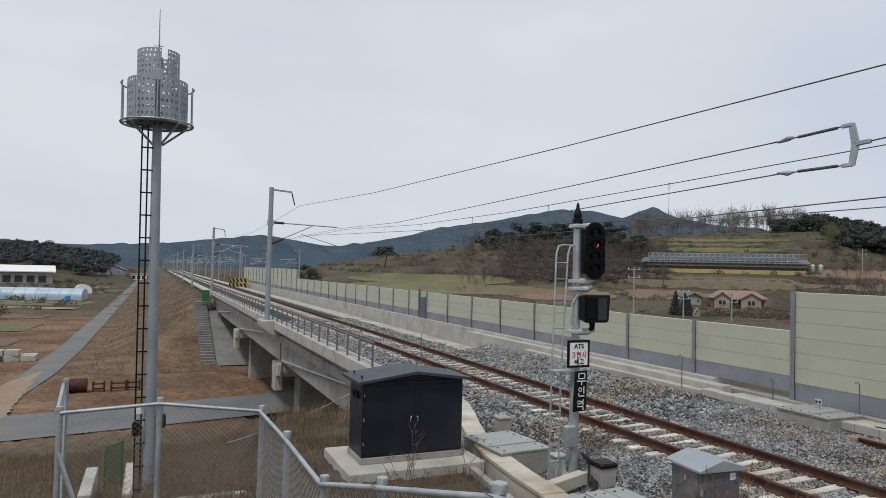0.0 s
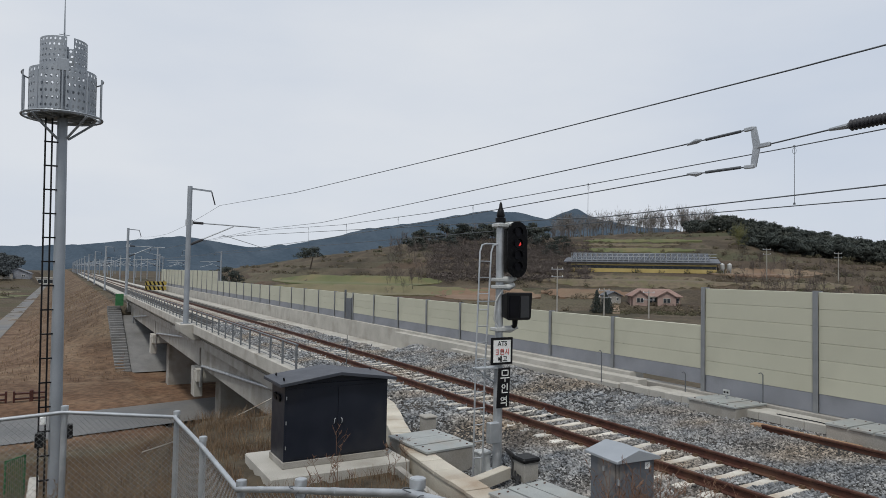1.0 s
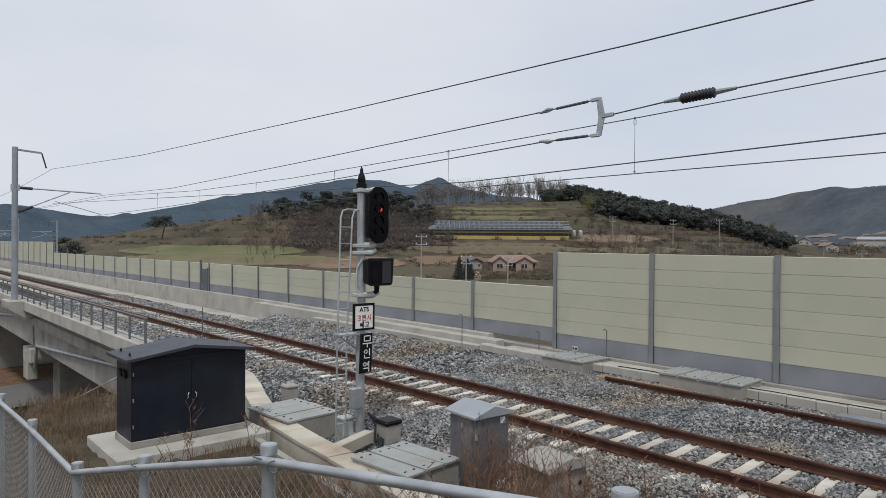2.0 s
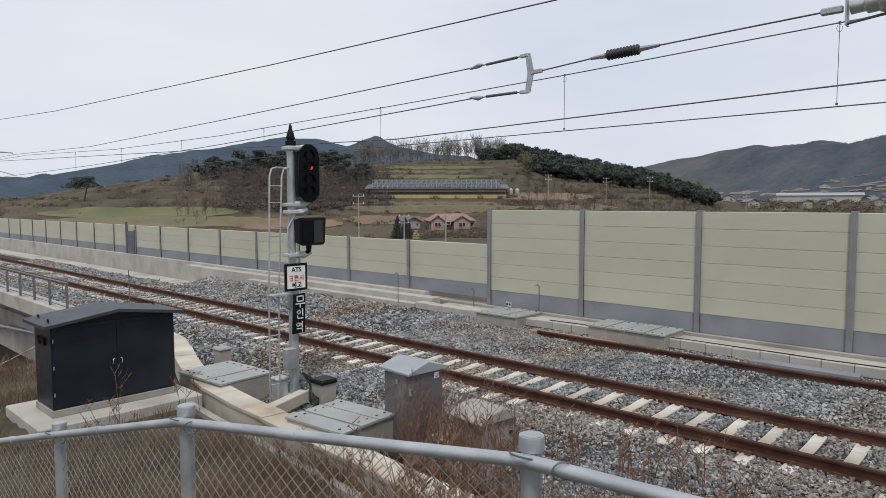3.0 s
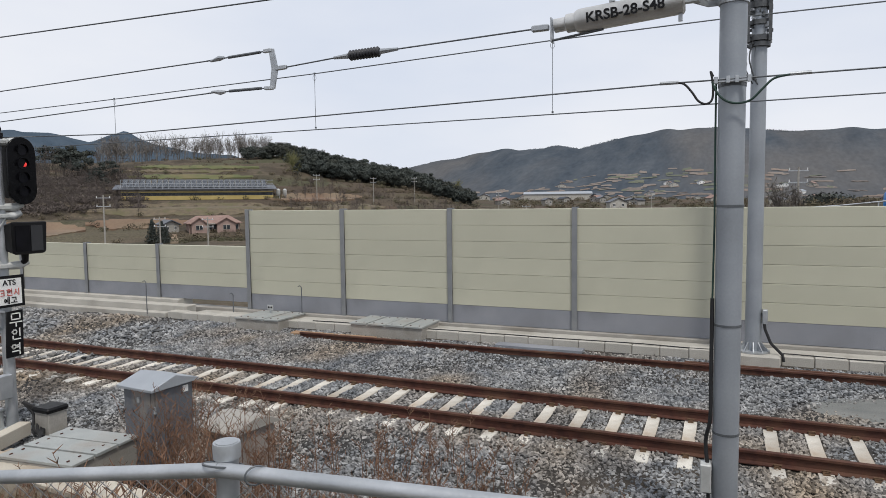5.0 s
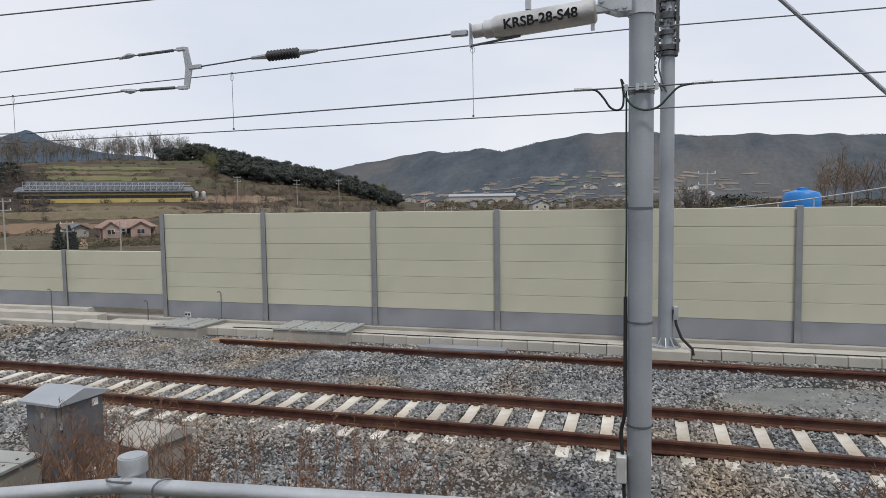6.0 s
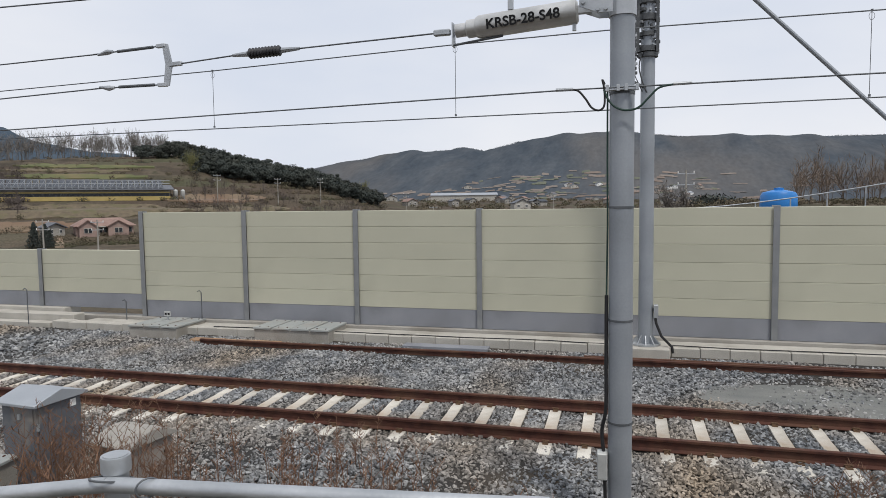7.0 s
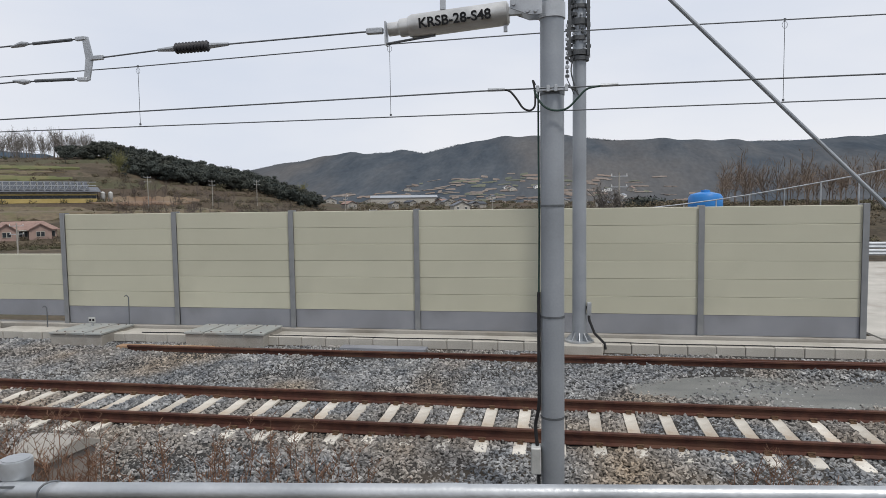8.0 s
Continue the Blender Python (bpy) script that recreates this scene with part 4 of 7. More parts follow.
wire("protection_wire", [(7.75, 38.3, 5.2), (7.76, 8.0, 4.325), (7.76, 0.42, 4.445), (7.78, -0.7, 4.445), (7.76, -3.5, 4.44), (7.76, -40, 5.1)], 0.0085, "protection wire clamped to the pole", 0.0)
wire("feeder_wire", [(7.77, 38.5, 6.97), (7.65, 24, 6.28), (7.55, 11.2, 5.93), (7.55, 4.8, 5.82), (7.55, -6, 5.75), (7.7, -40, 6.6)], 0.0095, "upper feeder wire on the masts' arms")
wire("feeder_wire", [(7.77, 38.5, 6.97), (7.77, 60, 6.3), (7.77, 82, 6.9), (7.77, 126, 6.1), (7.77, 500, 6.0)], 0.0095, "upper feeder wire on the masts' arms", 0.1)
for y, zt in ((-3.28, 5.73), (2.39, 5.70), (6.68, 5.57), (11.6, 5.48), (16.5, 5.38), (21.5, 5.37), (26.5, 5.40), (31.5, 5.52)):
    d = thing("dropper", (MID, y, 0), "thin dropper wire hanging between messenger and contact wire", "dropper", "droppers")
    part("strand", Build().tube([(0, 0, 4.62), (0, 0, zt)], 0.0045, 5), M_WIRE, d)
    for z in (4.62, zt):
        part("clip", Build().box(-0.009, 0.009, -0.014, 0.014, z - 0.012, z + 0.02), M_WIRE, d)
    loop = [(0, 0.035 * math.sin(a * 0.7), zt - 0.07 + 0.05 * math.cos(a * 0.7)) for a in range(10)]
    part("loop", Build().tube(loop, 0.003, 4), M_WIRE, d)

HK = Vector((8.15, 5.68, 5.12))
yoke = thing("tension_yoke", (0, 0, 0), "grey yoke plate joining two anchored wires to one tension wire", "yoke plate")
part("plate", Build().prism([(HK.y + 0.05, HK.z - 0.27), (HK.y - 0.03, HK.z - 0.27), (HK.y - 0.09, HK.z), (HK.y - 0.03, HK.z + 0.27), (HK.y + 0.05, HK.z + 0.27), (HK.y + 0.01, HK.z)], "x", HK.x - 0.012, HK.x + 0.012), M_GALV, yoke)
for s in (-1, 1):
    part("clevis", Build().beam((HK.x, HK.y + 0.0, HK.z + 0.255 * s), (HK.x, HK.y + 0.14, HK.z + 0.25 * s), 0.05, 0.05), M_GALV, yoke, "", 0.008)
    part("turnbuckle", Build().tube([(HK.x, HK.y + 0.2, HK.z + 0.245 * s), (HK.x + 0.03, HK.y + 0.78, HK.z + 0.235 * s)], 0.021, 8), M_WIRE, yoke)
    part("strand", Build().tube([(HK.x, HK.y + 0.1, HK.z + 0.25 * s), (HK.x + 0.06, HK.y + 1.2, HK.z + 0.23 * s)], 0.0095, 6), M_WIRE, yoke)
    part("dead_end_clamp", Build().tube([(HK.x + 0.03, HK.y + 0.86, HK.z + 0.24 * s), (HK.x + 0.04, HK.y + 0.95, HK.z + 0.24 * s), (HK.x + 0.05, HK.y + 1.12, HK.z + 0.215 * s)], [0.02, 0.038, 0.014], 8), M_GALV, yoke)
part("clevis", Build().beam((HK.x, HK.y - 0.05, HK.z), (HK.x - 0.01, HK.y - 0.24, HK.z + 0.005), 0.05, 0.055), M_GALV, yoke, "", 0.008)
I0, I1 = Vector((8.09, 4.42, 5.165)), Vector((8.07, 3.97, 5.17))
ins = thing("insulator", (0, 0, 0), "dark ribbed insulator in the anchored wire", "insulator")
ridge = []
for k in range(21):
    ridge.append((I0.lerp(I1, k / 20), 0.068 if k % 2 else 0.045))
part("ribs", Build().tube([p for p, _ in ridge], [r for _, r in ridge], 16), M_INSUL, ins)
dI = (I1 - I0).normalized()
part("end_fitting", Build().tube([I0 - dI * 0.02, I0 - dI * 0.24], [0.035, 0.02], 8), M_GALV, ins)
part("end_fitting", Build().tube([I1 + dI * 0.02, I1 + dI * 0.26], [0.035, 0.02], 8), M_GALV, ins)
wire("tension_wire", [HK + Vector((-0.01, -0.2, 0)), I0 - dI * 0.2], 0.0095, "short tension wire from yoke to insulator")
wire("tension_wire", [I1 + dI * 0.2, A1 + Vector((0, 0.12, 0))], 0.0095, "tension wire from insulator to the spring tensioner")
part("clevis", Build().box(A1.x - 0.03, A1.x + 0.03, A1.y - 0.02, A1.y + 0.18, A1.z - 0.035, A1.z + 0.035), M_GALV, ten, "", 0.012)
wire("anchored_wire", [(HK.x + 0.06, HK.y + 1.1, HK.z + 0.23), (9.0, 15.87, 5.41), (9.6, 26.7, 5.42), (10.1, 38.5, 5.75), (10.4, 82, 5.7)], 0.0095, "anchored messenger wire leaving the track")
wire("anchored_wire", [(HK.x + 0.06, HK.y + 1.1, HK.z - 0.23), (9.0, 16.0, 4.80), (9.6, 26.7, 4.72), (10.3, 60, 4.56), (10.5, 120, 4.5)], 0.0095, "anchored contact wire leaving the track")
jump = thing("jumper_cable", (0, 0, 0), "dark jumper cables looped round the pole", "cable")
for s in (1, -1):
    y0 = PY
    if s > 0:
        path = [(7.76, y0 + 0.55, 4.447), (7.76, y0 + 0.45, 4.43), (7.755, y0 + 0.37, 4.34), (7.75, y0 + 0.31, 4.25), (7.75, y0 + 0.24, 4.215), (7.755, y0 + 0.185, 4.25), (7.76, y0 + 0.175, 4.35), (7.76, y0 + 0.185, 4.46), (7.76, y0 + 0.20, 4.53), (7.765, y0 + 0.175, 4.48)]
    else:
        path = [(7.76, y0 + 0.185, 4.43), (7.755, y0 + 0.15, 4.34), (7.75, y0 + 0.08, 4.25), (7.75, y0 - 0.03, 4.205), (7.75, y0 - 0.16, 4.225), (7.755, y0 - 0.27, 4.33), (7.76, y0 - 0.37, 4.42), (7.76, y0 - 0.55, 4.448)]
    part("loop", Build().tube(bend(path), 0.011, 8), M_CABLEG if s < 0 else M_RUBBER, jump)
    part("sleeve", Build().tube([(7.76, y0 + s * 0.68, 4.45), (7.76, y0 + s * 0.5, 4.448)], 0.018, 8), M_GALV, jump)

guy = thing("guy_rod", (0, 0, 0), "grey steel guy rod slanting from the pole to the ground", "guy rod")
part("rod", Build().tube([(7.93, -0.15, 6.53), (7.93, -6.53, -0.05)], 0.021, 10), M_MAST, guy)

# far mast by the barrier
M_CLUSTER = mat("dull_dark_fittings", (0.06, 0.065, 0.07), (0.12, 0.125, 0.13), 9.0, 0.55, 0.4, 0.1)
FM = (14.4, -0.6, 0.35)
fm = thing("catenary_mast", FM, "grey tubular catenary mast with ribbed foot beside the barrier", "mast", "overhead line masts")
part("pole", Build().tube([(0, 0, 0.0), (0, 0, 8.5)], [0.145, 0.13], 24), M_MAST, fm)
part("foot_plate", Build().tube([(0, 0, -0.0), (0, 0, 0.03)], 0.30, 20), M_GALV, fm)
for k in range(10):
    a = 2 * math.pi * k / 10
    c, s = math.cos(a), math.sin(a)
    part("rib", Build().add([(c * r - s * w, s * r + c * w, z) for w in (-0.008, 0.008) for r, z in ((0.13, 0.03), (0.28, 0.03), (0.14, 0.2))], [(0, 1, 2), (5, 4, 3), (0, 3, 4, 1), (1, 4, 5, 2), (2, 5, 3, 0)]), M_GALV, fm, smooth=0)
part("cable", Build().tube([(-0.08, -0.16, 0.75), (-0.1, -0.2, 0.45), (-0.16, -0.3, 0.2), (-0.2, -0.5, 0.0), (-0.22, -0.52, -0.12)], 0.028, 8), M_RUBBER, fm, "black cable")
part("junction_box", Build().box(-0.12, 0.02, -0.24, -0.15, 0.55, 0.82), M_GALV, fm, "small grey junction box", 0.01)
for za, zb, rr in ((5.72, 5.80, 0.19), (5.82, 5.92, 0.205), (6.12, 6.2, 0.18), (6.42, 6.54, 0.19), (6.75, 6.82, 0.18), (7.0, 7.08, 0.19)):
    part("clamp_band", Build().tube([(0, 0, za), (0, 0, zb)], rr, 16), M_CLUSTER, fm)
rf_ = random.Random(31)
for k in range(64):
    z = 5.75 + 0.0235 * k
    a, d_ = rf_.uniform(0, 6.28), rf_.uniform(0.17, 0.235)
    c, s_ = math.cos(a), math.sin(a)
    if k % 4 == 0:
        part("bolt", Build().tube([(0.1 * c, 0.1 * s_, z), (d_ * c, d_ * s_, z)], 0.02, 8), M_GALV, fm)
    elif k % 4 == 2:
        part("link", Build().beam((0.11 * c, 0.11 * s_, z), (d_ * c, d_ * s_, z + rf_.uniform(-0.08, 0.14)), 0.03, 0.045), M_CLUSTER, fm, "", 0.006)
    else:
        part("fitting", Build().beam((0.1 * c, 0.1 * s_, z), (d_ * c, d_ * s_, z), rf_.uniform(0.04, 0.09), rf_.uniform(0.05, 0.1)), M_CLUSTER if k % 3 else M_GALV, fm, "", 0.008)
for y_ in (0.2, -0.17):
    part("bracket", Build().beam((-0.16, y_, 5.8), (-0.17, y_, 7.4), 0.05, 0.06, (0, 1, 0)), M_CLUSTER, fm)
part("chain_strand", Build().tube([(-0.16, 0.24, 6.5), (-0.16, 0.25, 5.35), (-0.12, 0.14, 5.12), (-0.08, 0.11, 5.05)], 0.011, 6), M_CLUSTER, fm)
for k in range(12):
    part("insulator", Build().tube([(-0.16, 0.245, 6.42 - 0.09 * k), (-0.16, 0.245, 6.37 - 0.09 * k)], 0.042 if k % 2 else 0.028, 8), M_GALV if k % 3 == 0 else M_CLUSTER, fm)
part("stay_cable", Build().tube(bend([(-0.15, 0.12, 5.8), (-0.17, 0.17, 5.5), (-0.15, 0.08, 5.15), (-0.13, 0.02, 5.02)]), 0.014, 6), M_CLUSTER, fm)
part("stay_clamp", Build().beam((-0.1, 0.02, 5.1), (-0.18, 0.28, 5.24), 0.05, 0.04), M_CLUSTER, fm, "", 0.008)
part("cantilever_tube", Build().tube([(-0.2, 0, 7.3), (-3.4, 0, 6.6)], 0.035, 8), M_GALV, fm)
b = Build().box(FM[0] - 0.42, FM[0] + 0.42, FM[1] - 0.45, FM[1] + 0.45, -0.4, 0.345)
solid("mast_plinth", b, M_CONC, "concrete plinth under the far mast", "plinth", bevel=0.02)

# ---- colour-light signal ----
SX, SY, SZ = 7.66, 10.8, -0.45
sig = thing("railway_signal", (SX, SY, SZ), "tall pale-grey railway signal post with black signal heads", "railway signal")
part("lower_post", Build().tube([(0, 0, 0), (0, 0, 2.1)], 0.088, 20), M_GALV, sig)
part("upper_post", Build().tube([(0, 0, 2.1), (0, 0, 4.84)], 0.076, 20), M_GALV, sig)
part("foot_plate", Build().box(-0.2, 0.2, -0.2, 0.2, 0, 0.04), M_GALV, sig, "", 0.006)
part("finial", Build().lathe((0, 0, 4.84), [(0.10, 0), (0.105, 0.08), (0.07, 0.1), (0.085, 0.14), (0.06, 0.24), (0.035, 0.3), (0.03, 0.36), (0.0, 0.42)], 16), M_BLACK, sig, "black pointed finial")


def capsule(b, cx, y0, y1, cz, hw, hh, seg=14):
    """A standing rounded plate from y0 to y1."""
    ring = [(cx + hw * math.cos(a), cz + (hh - hw) + hw * math.sin(a)) for a in [math.pi * k / seg for k in range(seg + 1)]]
    ring += [(cx + hw * math.cos(a), cz - (hh - hw) + hw * math.sin(a)) for a in [math.pi + math.pi * k / seg for k in range(seg + 1)]]
    n = len(ring)
    b.add([(x, y0, z) for x, z in ring] + [(x, y1, z) for x, z in ring],
          [tuple(range(n)), tuple(range(2 * n - 1, n - 1, -1))] + [(i, (i + 1) % n, n + (i + 1) % n, n + i) for i in range(n)])
    return b


M_LENS = mat("dark_lens", (0.004, 0.004, 0.006), (0.007, 0.007, 0.01), 4.0, 0.2, 0, 0, spec=0.15)
M_STRIP = mat("dark_grey_front", (0.022, 0.023, 0.026), (0.034, 0.035, 0.038), 4.0, 0.5, 0, 0)
M_REDLAMP = bpy.data.materials.new("lit_red_lens")
M_REDLAMP.use_nodes = True
rn = M_REDLAMP.node_tree.nodes["Principled BSDF"]
rn.inputs["Base Color"].default_value = (0.4, 0.02, 0.02, 1)
rn.inputs["Emission Color"].default_value = (1.0, 0.05, 0.04, 1)
rn.inputs["Emission Strength"].default_value = 0.55
M_GLOSSB = mat("gloss_black_enamel", (0.003, 0.003, 0.004), (0.005, 0.005, 0.006), 6.0, 0.25, 0, 0.02, spec=0.12)
LX, LZ = 0.25, 4.315
part("signal_head", capsule(Build(), LX, -0.24, -0.20, LZ, 0.235, 0.55), M_GLOSSB, sig, "black rounded backboard of the signal", 0.006)
part("head_case", Build().box(LX - 0.14, LX + 0.14, -0.2, 0.06, LZ - 0.45, LZ + 0.45), M_BLACK, sig, "", 0.03)
for k in range(4):
    z = LZ + 0.34 - 0.225 * k
    part("lens", Build().tube([(LX, -0.24, z), (LX, -0.25, z)], 0.085, 18), M_LENS, sig)
    hood = Build()
    n = 12
    ring = [math.radians(-20 + 220 * i / n) for i in range(n + 1)]
    vs = [(LX + r * math.cos(a), y, z + r * math.sin(a)) for y, r in ((-0.24, 0.1), (-0.285, 0.098)) for a in ring]
    vs += [(LX + (r - 0.006) * math.cos(a), y, z + (r - 0.006) * math.sin(a)) for y, r in ((-0.24, 0.1), (-0.285, 0.098)) for a in ring]
    m = n + 1
    hood.add(vs, [(i, i + 1, m + i + 1, m + i) for i in range(n)] + [(2 * m + i + 1, 2 * m + i, 3 * m + i, 3 * m + i + 1) for i in range(n)] + [(m + i, m + i + 1, 3 * m + i + 1, 3 * m + i) for i in range(n)])
    part("hood", hood, M_GLOSSB, sig)
part("lit_lamp", Build().tube([(LX + 0.05 * math.cos(a), -0.256, LZ + 0.12 + 0.05 * math.sin(a)) for a in [radians(-75 + 12 * i) for i in range(9)]], [0.006, 0.011, 0.015, 0.018, 0.019, 0.018, 0.015, 0.011, 0.006], 8), M_REDLAMP, sig, "small red lamp that is lit")
b = Build()
prof = [(-0.28, 0.27), (0.34, 0.27), (0.31, -0.23), (0.27, -0.27), (-0.24, -0.27), (-0.27, -0.23)]
b.add([(0.235 + x, -0.32, 3.215 + z) for x, z in prof] + [(0.235 + x * 0.82, -0.02, 3.215 + z * 0.8) for x, z in prof], [tuple(range(6)), tuple(range(11, 5, -1))] + [(i, (i + 1) % 6, 6 + (i + 1) % 6, 6 + i) for i in range(6)])
part("lower_head", b, M_BLACK, sig, "black boxy lower signal unit", 0.02)
part("lower_screen", Build().box(0.27, 0.47, -0.335, -0.322, 3.0, 3.42), M_STRIP, sig, "dark grey front strip")
part("lower_lens", Build().box(0.01, 0.25, -0.335, -0.322, 3.0, 3.42), M_LENS, sig)
part("neck", Build().tube([(0.27, -0.15, 2.97), (0.27, -0.15, 2.84), (0.24, -0.1, 2.78)], [0.06, 0.05, 0.045], 10), M_BLACK, sig)
for z, w in ((3.72, 0.34), (3.58, 0.30), (2.76, 0.38), (4.78, 0.30)):
    part("bracket", Build().tube([(0.0, -0.02, z), (w * 0.55, -0.08, z), (w * 0.9, -0.12, z + 0.05)], [0.06, 0.07, 0.045], 12), M_CASTG, sig, "pale cast bracket arm")
    part("bracket_clamp", Build().box(-0.13, 0.12, -0.12, 0.12, z - 0.035, z + 0.035), M_CASTG, sig, "", 0.012)
part("cable_arm", Build().tube([(0.05, -0.1, 3.6), (-0.12, -0.05, 3.3), (-0.14, -0.03, 2.95), (-0.02, -0.06, 2.72)], 0.016, 8), M_CASTG, sig, "pale bent conduit")
# boards
part("sign_frame", Build().box(-0.20, 0.31, -0.135, -0.115, 2.09, 2.61), M_BLACK, sig, "black sign frame", 0.006)
part("sign_face", Build().box(-0.145, 0.255, -0.142, -0.134, 2.135, 2.56), M_WHITE, sig, "white sign face")
part("name_board", Build().add([(-0.045 + x * 0.985 + 0.02, y, z) for y in (-0.145, -0.12) for x, z in ((0.005, 2.02), (0.285, 2.03), (0.262, 1.27), (-0.03, 1.26))], [(0, 1, 2, 3), (7, 6, 5, 4), (0, 4, 5, 1), (1, 5, 6, 2), (2, 6, 7, 3), (3, 7, 4, 0)]), M_BLACK, sig, "black name board with white characters", 0.004)
front = pose(0, 0, 0, 90, 0, 0)
lettering("ATS", 0.125, 0.002, M_BLACK, sig, Matrix.Translation((0.055, -0.144, 2.49)) @ front)


def strokes(segs, cx, cz, w, h, y, thick, material, name):
    """Characters drawn with bars; segs on a 0..10 grid, x right, z up."""
    b = Build()
    for x0, z0, x1, z1 in segs:
        p = Vector((cx + (x0 / 10 - 0.5) * w, y, cz + (z0 / 10 - 0.5) * h))
        q = Vector((cx + (x1 / 10 - 0.5) * w, y, cz + (z1 / 10 - 0.5) * h))
        d = (q - p).normalized() * thick * 0.5
        b.beam(p - d, q + d, thick, 0.006, (0, -1, 0))
    part(name, b, material, sig, smooth=0)


MU = [(1.0, 10.6, 9.0, 10.6), (1.0, 5.4, 9.0, 5.4), (1.0, 10.6, 1.0, 5.4), (9.0, 10.6, 9.0, 5.4), (-0.4, 2.8, 10.4, 2.8), (5, 2.8, 5, -0.8)]
IN = [(1.5, 7.2, 3, 8.8), (3, 8.8, 4.8, 8.8), (4.8, 8.8, 6, 7.2), (6, 7.2, 4.8, 5.4), (4.8, 5.4, 3, 5.4), (3, 5.4, 1.5, 7.2), (8.6, 9.8, 8.6, 3.4), (2, 3.4, 2, 0.6), (2, 0.6, 8.8, 0.6)]
YEOK = [(1, 7.4, 2.2, 8.9), (2.2, 8.9, 4, 8.9), (4, 8.9, 5.2, 7.4), (5.2, 7.4, 4, 5.8), (4, 5.8, 2.2, 5.8), (2.2, 5.8, 1, 7.4), (8.4, 9.8, 8.4, 4.6), (5.2, 8.2, 8.4, 8.2), (5.2, 6.6, 8.4, 6.6), (1.6, 3.2, 8.4, 3.2), (8.4, 3.2, 8.4, 0.2)]
for segs, cx, z in ((MU, 0.125, 1.875), (IN, 0.115, 1.635), (YEOK, 0.105, 1.39)):
    strokes(segs, cx, z, 0.175, 0.185, -0.150, 0.019, M_WHITE, "character")
THREE = [(2, 9, 7, 9), (7, 9, 7, 1), (3, 5, 7, 5), (2, 1, 7, 1)]
HYEON = [(3, 9.6, 5, 9.6), (1, 8.4, 6, 8.4), (2, 6.6, 5, 6.6), (2, 5, 5, 5), (2, 6.6, 2, 5), (5, 6.6, 5, 5), (8.6, 9.8, 8.6, 3), (6, 7.6, 8.6, 7.6), (6, 5.8, 8.6, 5.8), (2, 3, 2, 0.6), (2, 0.6, 9, 0.6)]
SI = [(4, 8.8, 4, 6), (4, 6, 1.4, 2.4), (4, 6, 6.4, 2.4), (8.8, 9.8, 8.8, 0.2)]
YE = [(1.2, 5, 2, 7), (2, 7, 3.4, 7), (3.4, 7, 4.2, 5), (4.2, 5, 3.4, 3), (3.4, 3, 2, 3), (2, 3, 1.2, 5), (4.4, 6, 6.8, 6), (4.4, 4, 6.8, 4), (6.8, 9.4, 6.8, 0.6), (9, 9.8, 9, 0.2)]
GO = [(2, 8.8, 8, 8.8), (8, 8.8, 8, 4.6), (5, 4.6, 5, 1.6), (0.6, 1.6, 9.4, 1.6)]
for segs, cx, z, material in ((THREE, -0.06, 2.335, M_REDTXT), (HYEON, 0.05, 2.335, M_REDTXT), (SI, 0.165, 2.335, M_REDTXT), (YE, 0.0, 2.205, M_BLACK), (GO, 0.12, 2.205, M_BLACK)):
    strokes(segs, cx, z, 0.10, 0.11, -0.146, 0.0135, material, "character")
for c in sig.children:
    if c.name.split(".")[0] in ("sign_frame", "sign_face", "name_board", "character", "lettering", "text"):
        c.location.x -= 0.07
# ladder
lad = thing("signal_ladder", (SX, SY, SZ), "grey steel ladder leaning beside the signal post", "ladder")
for x0, x1 in ((-0.58, -0.50), (-0.37, -0.24)):
    part("stile", Build().tube([(x0, -0.05, 0.0), (x0 + 0.02, -0.05, 2.0), (x1, -0.05, 4.25), (x1 + 0.05, -0.04, 4.38), (x1 + 0.16, -0.02, 4.41), (-0.04, 0, 4.41)], 0.017, 8), M_GALV, lad)
for k in range(13):
    z = 0.35 + k * 0.31
    t = min(z / 4.25, 1)
    part("rung", Build().tube([(-0.58 + 0.08 * t, -0.05, z), (-0.37 + 0.13 * t, -0.05, z)], 0.011, 6), M_GALV, lad)
part("foot_rest", Build().box(-0.60, -0.12, -0.16, 0.04, 2.02, 2.05), M_GALV, lad, "small grid step")
part("brace", Build().tube([(-0.55, -0.05, 2.02), (-0.05, 0, 1.7)], 0.014, 6), M_GALV, lad)
part("brace", Build().tube([(-0.55, -0.05, 3.3), (-0.02, 0, 3.3)], 0.014, 6), M_GALV, lad)


# ---- trackside boxes, pits and cable trough ----
def small_box(at, sx, sy, sz, material, label, lid=True, turn=0.0):
    t = thing("trackside_box", at, label, "equipment box", "trackside boxes", turn=turn)
    part("body", Build().box(-sx / 2, sx / 2, -sy / 2, sy / 2, -0.15, sz), material, t, "", 0.012)
    if lid:
        part("lid", Build().box(-sx / 2 - 0.02, sx / 2 + 0.02, -sy / 2 - 0.02, sy / 2 + 0.02, sz, sz + 0.06), material, t, "", 0.018)
    return t


small_box((8.0, 14.2, -0.5), 0.3, 0.3, 0.4, M_CONC2, "grey small equipment box on the ballast")
small_box((7.46, 11.0, -0.45), 0.24, 0.22, 0.34, M_CASTG, "pale small junction box at the foot of the signal")
small_box((7.50, 10.72, 0.30), 0.22, 0.14, 0.24, M_GALV, "grey case fixed to the signal post", False)
bb = small_box((7.98, 10.3, -0.5), 0.34, 0.34, 0.36, M_CONC2, "concrete block with a black cover beside the signal", False)
part("cover", Build().box(-0.2, 0.2, -0.2, 0.2, 0.36, 0.45), M_BLACK, bb, "black plastic cover", 0.03)
